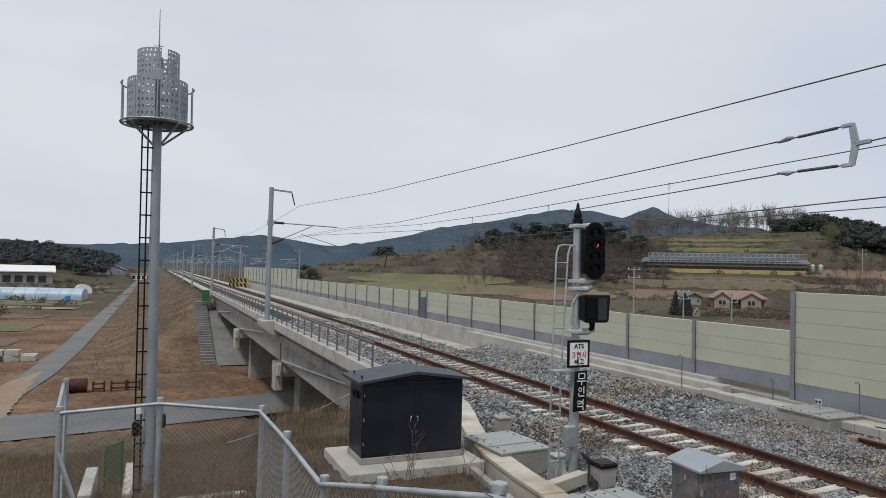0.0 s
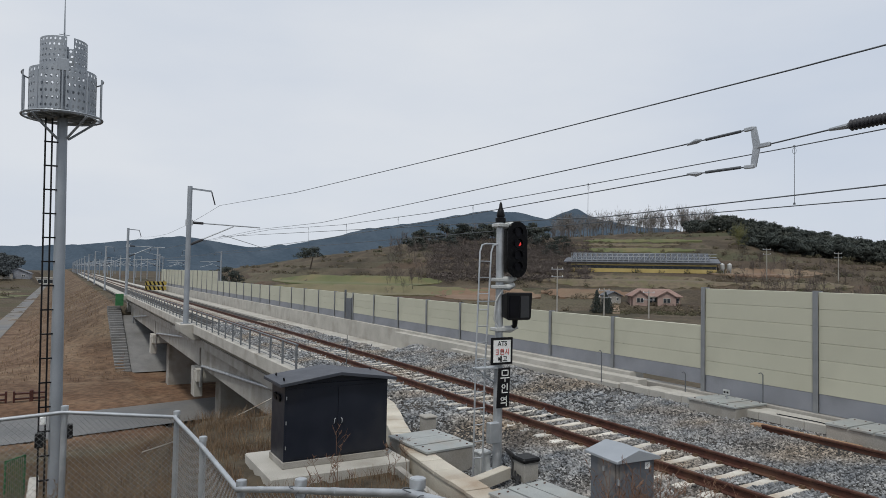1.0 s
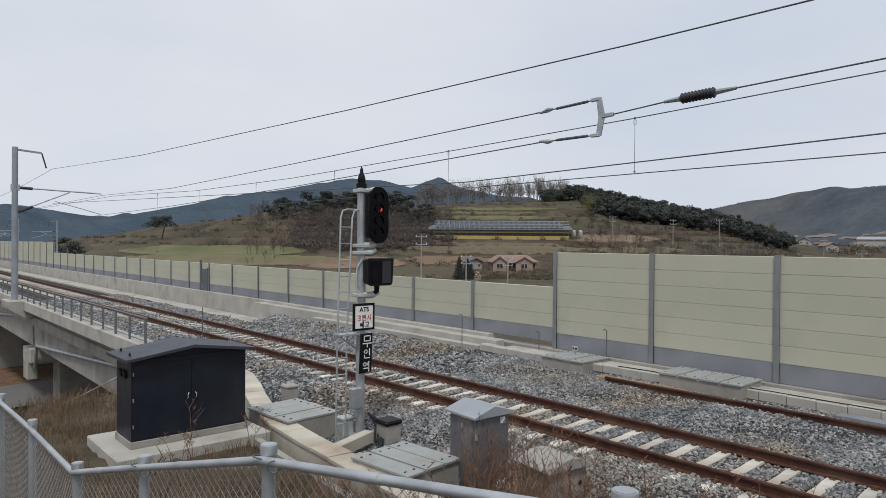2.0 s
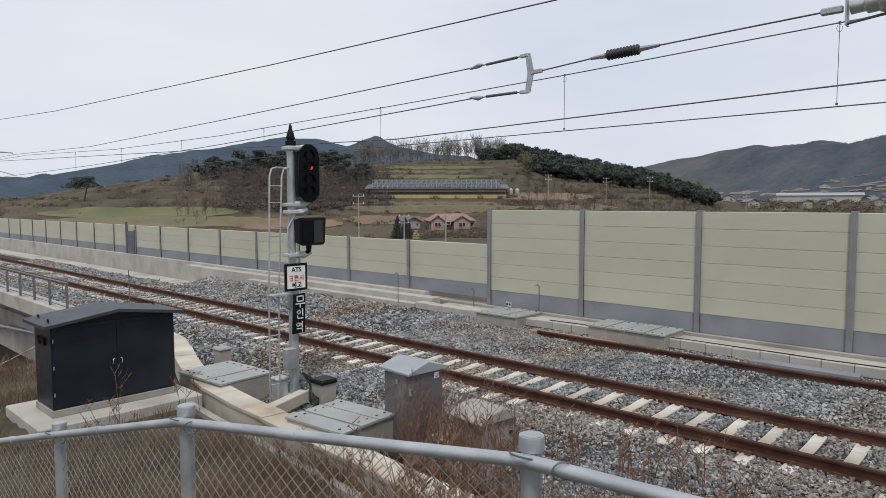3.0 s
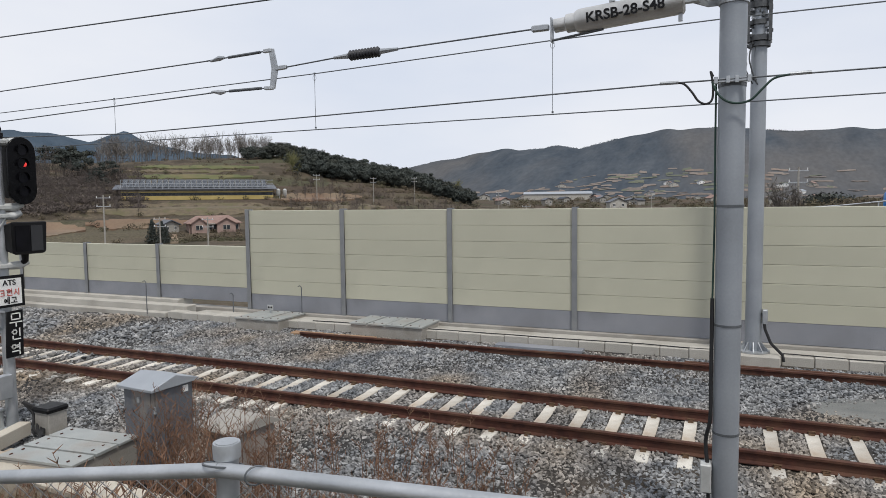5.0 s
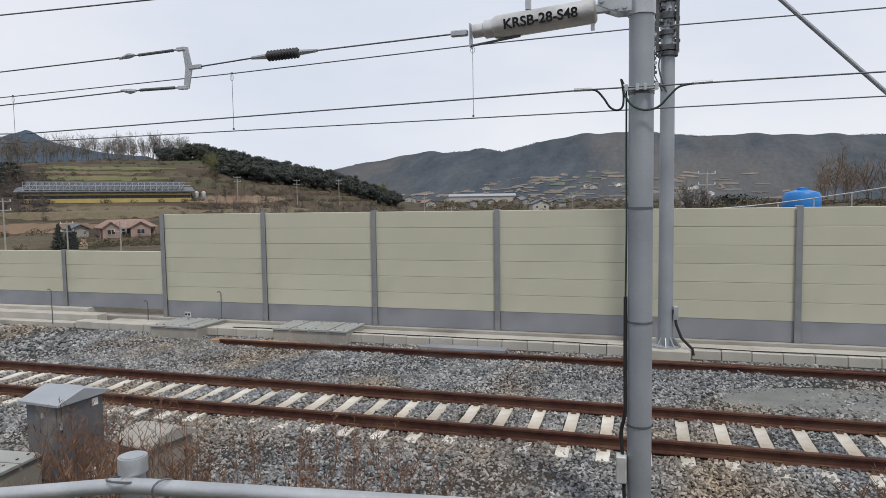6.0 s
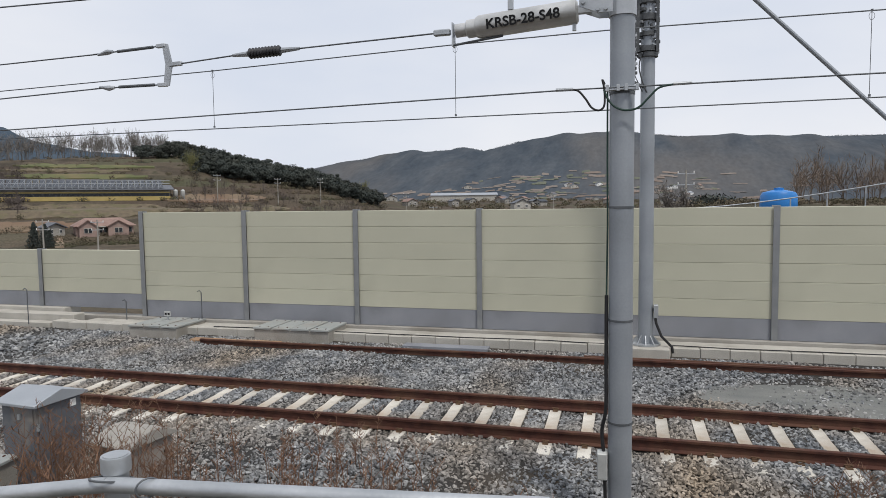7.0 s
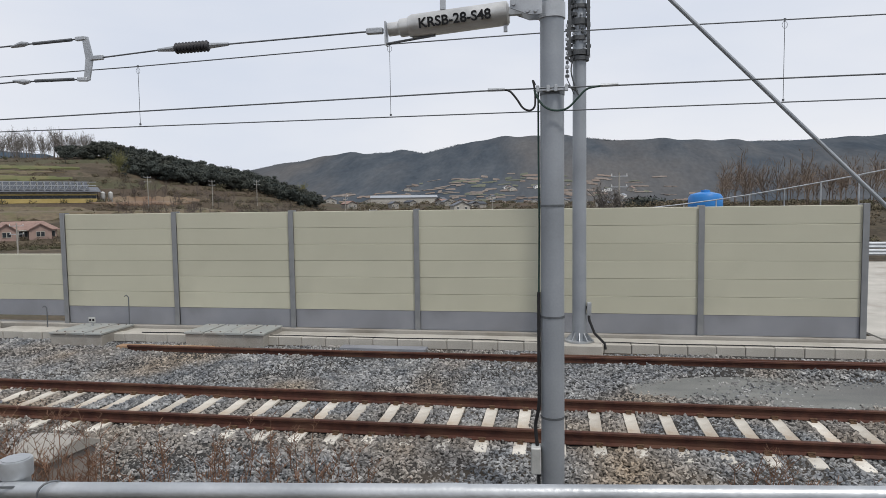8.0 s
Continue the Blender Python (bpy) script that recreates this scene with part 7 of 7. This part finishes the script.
def house(az, r, w, d, h, label, wall=M_PINK, roof=M_TILE, turn=0.0, windows=3, zoff=0.0):
    x, y = polar(az, r)
    t = thing("house", (x, y, gz(x, y) + zoff), label, "house", turn=face(az) + turn)
    part("wall", Build().box(-w / 2, w / 2, 0, d, -1.5, h), wall, t)
    part("gable", Build().prism([(-w / 2, h), (w / 2, h), (0, h + w * 0.22)], "y", 0.1, d - 0.1), wall, t)
    rf = Build()
    for s in (-1, 1):
        rf.add([(s * (w / 2 + 0.4), y_, h - 0.15) for y_ in (-0.4, d + 0.4)] + [(0, y_, h + w * 0.22 + 0.1) for y_ in (-0.4, d + 0.4)]
               + [(s * (w / 2 + 0.4), y_, h + 0.05) for y_ in (-0.4, d + 0.4)] + [(0, y_, h + w * 0.22 + 0.32) for y_ in (-0.4, d + 0.4)],
               [(0, 1, 3, 2), (4, 6, 7, 5), (0, 4, 5, 1), (2, 3, 7, 6), (0, 2, 6, 4), (1, 5, 7, 3)])
    part("roof", rf, roof, t, "pitched roof")
    for k in range(windows):
        xw = -w / 2 + w * (k + 0.5) / windows
        win = part("window", Build().box(xw - w * 0.07, xw + w * 0.07, -0.05, 0.05, h * 0.35, h * 0.8), M_WHITE, t, "white window frame")
        for s in (-1, 1):
            part("pane", Build().box(xw + s * w * 0.034 - w * 0.029, xw + s * w * 0.034 + w * 0.029, -0.08, -0.055, h * 0.39, h * 0.76), M_DARKGL, win)
    return t


hr = at_elev(48, -2.45, 125, 200)
vx, vy = polar(47.9, hr + 3)
villa = thing("house", (vx, vy, gz(vx, vy)), "pink brick villa with brown tiled roof and two front gables", "house", turn=face(47.9) + 8)
part("wall", Build().box(-5.2, 5.2, 0, 6, -1.5, 2.0), M_PINK, villa)
part("roof", Build().add([(-5.7, -0.5, 1.95), (5.7, -0.5, 1.95), (5.7, 6.5, 1.95), (-5.7, 6.5, 1.95), (-3.4, 3, 3.5), (3.4, 3, 3.5), (-5.7, -0.5, 1.8), (5.7, -0.5, 1.8), (5.7, 6.5, 1.8), (-5.7, 6.5, 1.8)],
     [(0, 1, 5, 4), (1, 2, 5), (2, 3, 4, 5), (3, 0, 4), (9, 8, 7, 6), (0, 6, 7, 1), (1, 7, 8, 2), (2, 8, 9, 3), (3, 9, 6, 0)]), M_TILE, villa, "hipped brown tile roof")
for gx, gw, gh in ((-3.3, 1.5, 3.0), (2.2, 1.9, 2.9)):
    part("front_wing", Build().prism([(gx - gw, -1.5), (gx + gw, -1.5), (gx + gw, 1.9), (gx, gh), (gx - gw, 1.9)], "y", -1.4, 1.5), M_PINK, villa)
    for sg in (-1, 1):
        part("wing_roof", Build().beam((gx + sg * (gw + 0.3), 0.2, 1.78), (gx, 0.2, gh + 0.13), 3.8, 0.16, (0, 0, 1)), M_TILE, villa)
    win = part("window", Build().box(gx - 0.75, gx + 0.75, -1.47, -1.41, 0.55, 1.55), M_CONC, villa, "pale window frame")
    for sg in (-0.37, 0.37):
        part("pane", Build().box(gx + sg - 0.3, gx + sg + 0.3, -1.5, -1.475, 0.63, 1.47), M_DARKGL, win)
for wx in (-0.9, 0.0, 4.6):
    win = part("window", Build().box(wx - 0.32, wx + 0.32, -0.06, -0.004, 0.5, 1.6), M_CONC, villa, "pale window frame")
    part("pane", Build().box(wx - 0.25, wx + 0.25, -0.09, -0.065, 0.58, 1.52), M_DARKGL, win)
part("porch", Build().box(-1.5, 0.3, -1.2, -0.05, 1.7, 1.85).box(-1.4, -1.3, -1.15, -1.05, -0.5, 1.7), M_CONC, villa, "small flat porch roof on posts")
field((44.5, 45.1), (-3.6, -2.5), M_SAND, "pale sandy drive up to the villa")
house(44.6, hr + 4, 3.2, 4, 1.7, "small grey outbuilding beside the pink houses", M_CONC2, M_ROOF, 20, 2)
rg = random.Random(9)
for k in range(44):
    az = rg.uniform(60, 98)
    r = rg.uniform(300, 640)
    w = rg.uniform(4, 8.5)
    house(az, r, w, rg.uniform(5, 8), rg.uniform(2.2, 3.0), "small village house with a dark low roof in the valley", rg.choice([M_CONC, M_CONC2, M_CONC2]), rg.choice([M_ROOF, M_TILE, M_ROOF, M_SOLAR]), rg.uniform(-40, 40), 2)
x, y = polar(76.8, 520)
bar_ = thing("long_building", (x, y, gz(x, y)), "long pale-roofed industrial building in the valley", "building", turn=face(76.8))
part("wall", Build().box(-26, 26, 0, 14, -2, 4.5), M_CONC, bar_)
part("roof", Build().prism([(-0.6, 4.5), (-0.6, 4.8), (7, 6.6), (14.6, 4.8), (14.6, 4.5)], "x", -26.5, 26.5), M_LID, bar_, "pale sheet roof")

# fields high on the far slope
def ridge_z(r, el):
    t = (r - 1500) / 1100 + 0.6
    up = float(smooth01(t / 0.6))
    return -8 + (3.3 + 1500 * math.tan(radians(el)) + 8) * up


RIDGE_PTS = ((58, 61, 63.1, 66, 70.3, 75.7, 76.7, 78.6, 81.5, 87.2, 90, 94.4, 98.7, 102.6, 108.6, 118), (0.5, 1.8, 2.74, 3.4, 4.0, 4.45, 4.65, 4.3, 5.0, 5.5, 5.65, 5.05, 4.85, 4.6, 4.4, 4.4))


def slope_z(az, r):
    return ridge_z(r, float(np.interp(az, *RIDGE_PTS)))


for k in range(230):
    az = rg.gauss(82, 9)
    r = 940 + 180 * rg.random() * (1.0 if 76 < az < 98 else 0.6)
    wa, dr = rg.uniform(0.3, 1.5), rg.uniform(3, 12)
    lean = rg.uniform(-6, 6)
    b = Build()
    vs = []
    for i in range(9):
        for j in range(2):
            a = az + wa * i / 8
            rr = r + lean * i / 8 + dr * j * min(1.0, 0.7 + 0.3 * min(i, 8 - i)) + rg.uniform(-0.8, 0.8)
            px_, py_ = polar(a, rr)
            vs.append((px_, py_, slope_z(a, rr) + 0.7))
    b.add(vs, [(2 * i, 2 * i + 2, 2 * i + 3, 2 * i + 1) for i in range(8)])
    solid("hillside_field", b, rg.choice([M_FARFIELD, M_FARFIELD, M_FARGREEN, M_FARTAN]), "pale terraced field on the far slope", "field", "terraced fields", kind="structure")
for k in range(30):
    az, r = rg.uniform(70, 98), rg.uniform(905, 1050)
    house(az, r, rg.uniform(7, 13), rg.uniform(6, 9), rg.uniform(2.5, 3.6), "small pale farmhouse on the far terraced slope", rg.choice([M_CONC, M_WHITE, M_CONC2]), rg.choice([M_ROOF, M_LID, M_TILE]), rg.uniform(-40, 40), 2, slope_z(az, r) - gz(*polar(az, r)) + 0.8)


# power poles
def power_pole(az, r, h, label="grey concrete power pole with cross-arms"):
    x, y = polar(az, r)
    t = thing("power_pole", (x, y, gz(x, y) - 0.3), label, "power pole", "power poles", turn=face(az) + 15)
    part("pole", Build().tube([(0, 0, 0), (0, 0, h)], [0.14, 0.09], 8), M_CONC2, t)
    for z in (h - 0.4, h - 1.6):
        part("cross_arm", Build().box(-0.95, 0.95, -0.05, 0.05, z - 0.05, z + 0.05), M_GALV, t)
        for s in (-0.85, 0, 0.85):
            part("insulator", Build().tube([(s, 0, z + 0.05), (s, 0, z + 0.28)], 0.05, 6), M_WHITE, t)
    return t


for az, r, h in ((39.9, 105, 8.6), (56.2, 190, 9.5), (61.0, 210, 9.0), (64.5, 230, 9), (71.8, 250, 9), (74.2, 150, 6.4), (84.5, 240, 8), (95.2, 78, 4.4), (43.8, 118, 5.2), (47.4, 116, 5.0)):
    power_pole(az, r, h)

# things on the bank behind the barrier's end
tx, ty = polar(101.9, 55)
tank = thing("water_tank", (tx, ty, gz(tx, ty) - 0.1), "round blue plastic water tank on the bank", "water tank")
tb = 3.98 - (gz(tx, ty) - 0.1)
part("body", Build().lathe((0, 0, 0), [(1.25, 0), (1.27, tb * 0.3), (1.22, tb * 0.32), (1.27, tb * 0.36), (1.25, tb * 0.78), (1.1, tb * 0.88), (0.4, tb * 0.95), (0.0, tb * 0.955)], 32), M_BLUE, tank)
part("lid", Build().lathe((0, 0, tb * 0.94), [(0.34, 0), (0.34, 0.16), (0.0, 0.2)], 20), M_BLUE, tank)
rail2 = thing("bank_railing", (0, 0, 0), "pale steel railing climbing along the bank", "railing")
pts = []
for k in range(10):
    a = 95.5 + k * 2.4
    r = 47
    x, y = polar(a, r)
    z = 3.3 + r * math.tan(radians(-0.8 + 3.4 * (k / 9) ** 1.4))
    pts.append(Vector((x, y, z)))
    part("post", Build().tube([(x, y, gz(x, y) - 0.2), (x, y, z)], 0.04, 6), M_GALV, rail2)
part("top_rail", Build().tube(pts, 0.045, 6), M_GALV, rail2)
b = Build().box(16.6, 36, -42, -7.3, -0.3, 0.10)
solid("pavement", b, M_CONC, "pale concrete yard beyond the barrier's end", "pavement", kind="structure")
gr = thing("guard_rail", (36.2, -17, 0.1), "galvanised steel guard rail along the yard", "guard rail")
for z in (0.45, 0.8):
    part("beam", Build().prism([(0.0, z - 0.16), (-0.05, z - 0.08), (0.0, z), (-0.05, z + 0.08), (0.0, z + 0.16), (0.03, z + 0.16), (0.03, z - 0.16)], "y", -14, 14), M_LID, gr)
for k in range(15):
    part("post", Build().box(0.03, 0.13, -14 + 2 * k, -13.88 + 2 * k, 0, 1.0), M_GALV, gr)
hr_ = thing("hand_rail", (16.5, -7.7, 0.1), "short dark steel hand rail at the barrier's end", "railing")
part("post", Build().tube([(0, 0, 0), (0, 0, 1.0)], 0.025, 8), M_WIRE, hr_)
part("post", Build().tube([(0, -2, 0), (0, -2, 1.0)], 0.025, 8), M_WIRE, hr_)
part("rail", Build().tube([(0, 0, 0.98), (0, -2, 0.98)], 0.02, 8), M_WIRE, hr_)
part("rail", Build().tube([(0, 0, 0.5), (0, -2, 0.5)], 0.02, 8), M_WIRE, hr_)

# marker plate and stick at the barrier foot
mk = thing("marker_plate", (14.75, 11.0, 0.27), "small white marker plate on a stake", "marker plate")
part("stake", Build().box(-0.015, 0.015, -0.015, 0.015, 0, 0.28), M_GALV, mk)
part("plate", Build().box(-0.02, 0.0, -0.09, 0.09, 0.2, 0.33), M_CASTG, mk, "", 0.004)
part("mark", Build().box(-0.024, -0.021, -0.07, -0.015, 0.24, 0.29).box(-0.024, -0.021, 0.015, 0.07, 0.24, 0.29), M_BLACK, mk, "unreadable dark bars")
for y, h in ((10.25, 0.85), (15.0, 0.9), (12.55, 0.55)):
    st = thing("stake", (15.1 if y < 13 else 14.35, y, 0.2), "thin dark bent stake by the barrier", "stake", "stakes")
    part("rod", Build().tube([(0, 0, 0), (0, 0, h), (-0.02, 0.04, h + 0.05), (-0.03, 0.09, h + 0.02)], 0.013, 6), M_WIRE, st)
vs = thing("stake", (9.2, 22.5, -0.4), "thin pale marker rod beside the track", "stake", "stakes")
part("rod", Build().tube([(0, 0, 0), (0, 0, 1.5)], 0.015, 6), M_WIRE, vs)

# buffer stop with striped boards far along the line
bs = thing("buffer_stop", (13.3, 116, -0.5), "buffer stop with black and yellow striped boards", "buffer stop")
for z in (0.35, 1.15):
    part("board", Build().box(-1.6, 1.6, -0.12, 0.0, z, z + 0.6), M_HAZARD_Y, bs)
    for k in range(5):
        x0 = -1.5 + 0.62 * k
        part("stripe", Build().add([(x0, -0.13, z + 0.01), (x0 + 0.28, -0.13, z + 0.01), (x0 + 0.05, -0.13, z + 0.59), (x0 - 0.22 if k else x0 - 0.09, -0.13, z + 0.59), (x0, -0.121, z + 0.01), (x0 + 0.28, -0.121, z + 0.01), (x0 + 0.05, -0.121, z + 0.59), (x0 - 0.22 if k else x0 - 0.09, -0.121, z + 0.59)], [(0, 1, 2, 3), (7, 6, 5, 4), (0, 4, 5, 1), (1, 5, 6, 2), (2, 6, 7, 3), (3, 7, 4, 0)]), M_BLACK, bs)
for x in (-1.2, 1.2):
    part("post", Build().box(x - 0.1, x + 0.1, 0, 0.2, 0, 1.9), M_RUST, bs)
    part("strut", Build().beam((x, 0.1, 1.5), (x, 2.2, 0), 0.15, 0.15), M_RUST, bs)
b = Build().box(5.3, 6.1, 80.6, 80.8, -0.8, 0.5)
solid("green_screen", b, M_MESHGREEN, "green netting screen at the top of the embankment stairs", "screen")
dr = thing("barrier_door", (15.30, 37.6, 0.53), "dark grey steel door in the low noise barrier", "door")
part("leaf", Build().box(-0.03, 0.0, -0.42, 0.42, 0, 1.25), M_BOXG, dr, "", 0.006)
part("frame", Build().box(-0.05, 0.02, 0.45, 0.62, -0.1, 1.75).box(-0.05, 0.02, -0.55, -0.45, -0.1, 1.3), M_WIRE, dr)

# things beside the road below
for k, (x, w) in enumerate(((-4.6, 1.7), (-3.2, 0.9), (-1.9, 1.2), (-0.9, 1.0))):
    d = thing("steel_drum" if k == 0 else "steel_cradle", (x, 54.3, -6.0), "large rust-red steel drum lying beside the road" if k == 0 else "small rust-red steel frame beside the road", "drum" if k == 0 else "steel frame")
    d.scale = (0.8, 0.8, 0.8)
    if k == 0:
        part("shell", Build().tube([(-0.8, 0, 0.62), (0.8, 0, 0.62)], 0.62, 18), M_RUSTRED, d)
        for s in (-0.6, 0.6):
            part("hoop", Build().tube([(s - 0.04, 0, 0.62), (s + 0.04, 0, 0.62)], 0.66, 18), M_RUSTRED, d)
    else:
        for u in (-w / 2, w / 2):
            part("upright", Build().box(u - 0.07, u + 0.07, -0.3, 0.3, 0, 0.95), M_RUSTRED, d)
        for z in (0.25, 0.7):
            part("bar", Build().box(-w / 2, w / 2, -0.2, 0.2, z - 0.06, z + 0.06), M_RUSTRED, d)
for k in range(14):
    blk = solid("concrete_block", Build().box(-0.6, 0.6, -0.4, 0.4, 0, 0.55), M_CONC, "pale concrete block stacked on the bare earth", "block", "concrete blocks", bevel=0.03)
    blk.matrix_world = pose(-15.5 + 1.3 * (k % 5) + rg.uniform(-0.1, 0.1), 72 + 1.2 * ((k // 5) % 2), -5.98 + 0.55 * (k // 10), 0, 0, rg.uniform(-8, 8))


def greenhouse(az, r, w, d, h, label, turn=0.0, material=M_FILM):
    x, y = polar(az, r)
    t = thing("greenhouse", (x, y, gz(x, y)), label, "greenhouse", turn=turn)
    arc = [(w / 2 * math.cos(a), h * 0.35 + h * 0.65 * math.sin(a)) for a in [math.pi * k / 12 for k in range(13)]]
    part("cover", Build().prism([(w / 2, 0)] + arc + [(-w / 2, 0)], "y", -d / 2, d / 2), material, t)
    for k in range(7):
        y_ = -d / 2 + d * k / 6
        part("hoop", Build().tube([(px * 1.01, y_, pz * 1.01) for px, pz in [(w / 2, 0)] + arc + [(-w / 2, 0)]], 0.05, 5), M_GALV, t)
    return t


for pts, w, material, label in (([(-75, 92), (-40, 90), (-14, 88)], 7, M_GRASSG, "dry stubble field beside the lane"), ([(-80, 112), (-40, 110), (-15, 108)], 12, M_GREEN, "dull green field beside the lane"),
                                ([(-80, 132), (-40, 131), (-16, 128)], 9, M_GRASSG, "dry stubble field beside the lane"), ([(-60, 76), (-30, 77), (-14, 78)], 3, M_SAND, "sandy farm track"), ([(-70, 160), (-40, 158), (-14, 150)], 5, M_SAND, "sandy farm track"),
                                ([(-95, 176), (-40, 174), (-13, 168)], 18, M_MEADOW, "olive meadow beyond the farm track"), ([(-110, 238), (-40, 236), (-14, 228)], 44, M_GREEN, "dull green field before the sheds"), ([(-100, 282), (-40, 280), (-14, 276)], 16, M_MEADOW, "olive meadow before the warehouse")):
    strip("field", pts, w, material, label, 0.035, cat="field")
greenhouse(-9.9, 192, 5, 22, 2.8, "long greenhouse with blue-white film", 78, M_FILM)
greenhouse(-7.0, 186, 5, 15, 2.8, "long greenhouse with pale plastic film", 80, M_FILM)
greenhouse(-4.9, 225, 4, 8, 2.6, "small arched greenhouse with white film", 10, M_WHITE)
x, y = polar(-10.2, 318)
ws = thing("warehouse", (x, y, gz(x, y)), "long white-roofed warehouse beyond the fields", "warehouse", turn=8)
part("wall", Build().box(-26, 18, 0, 16, -2, 4.6), M_CONC2, ws)
part("roof", Build().prism([(-1, 4.6), (-1, 5.0), (8, 7.4), (17, 5.0), (17, 4.6)], "x", -27, 19), M_WHITE, ws, "white sheet roof")
for k in range(10):
    part("opening", Build().box(-24 + 4.1 * k, -21.2 + 4.1 * k, -0.06, 0.02, 0.4, 3.2), M_DARKGL, ws)
house(-4.1, 362, 12, 9, 2.6, "low grey farm building beyond the fields", M_CONC2, M_ROOF, 5, 3)
house(-2.9, 366, 10, 9, 2.4, "low grey farm building beyond the fields", M_GREYP, M_ROOF, -8, 2)
x, y = polar(-1.1, 412)
flat = thing("flat_building", (x, y, gz(x, y)), "small white flat-roofed building at the end of the lane", "building", turn=face(-1.1))
part("wall", Build().box(-7, 7, 0, 8, -1, 2.9), M_WHITE, flat)
part("roof", Build().box(-7.3, 7.3, -0.3, 8.3, 2.9, 3.3), M_CONC, flat, "flat roof slab")
for k in range(5):
    part("opening", Build().box(-6.2 + 2.6 * k, -4.4 + 2.6 * k, -0.05, 0.02, 0.3, 2.2), M_DARKGL, flat)
for az, r in ((-5.9, 175), (-5.2, 190)):
    x, y = polar(az, r)
    c = solid("storage_drum", Build().lathe((x, y, gz(x, y)), [(0.6, 0), (0.6, 1.3), (0.5, 1.5), (0.05, 1.55)], 16), M_BLUE, "blue plastic storage drum beside the greenhouses", "drum", "storage drums")
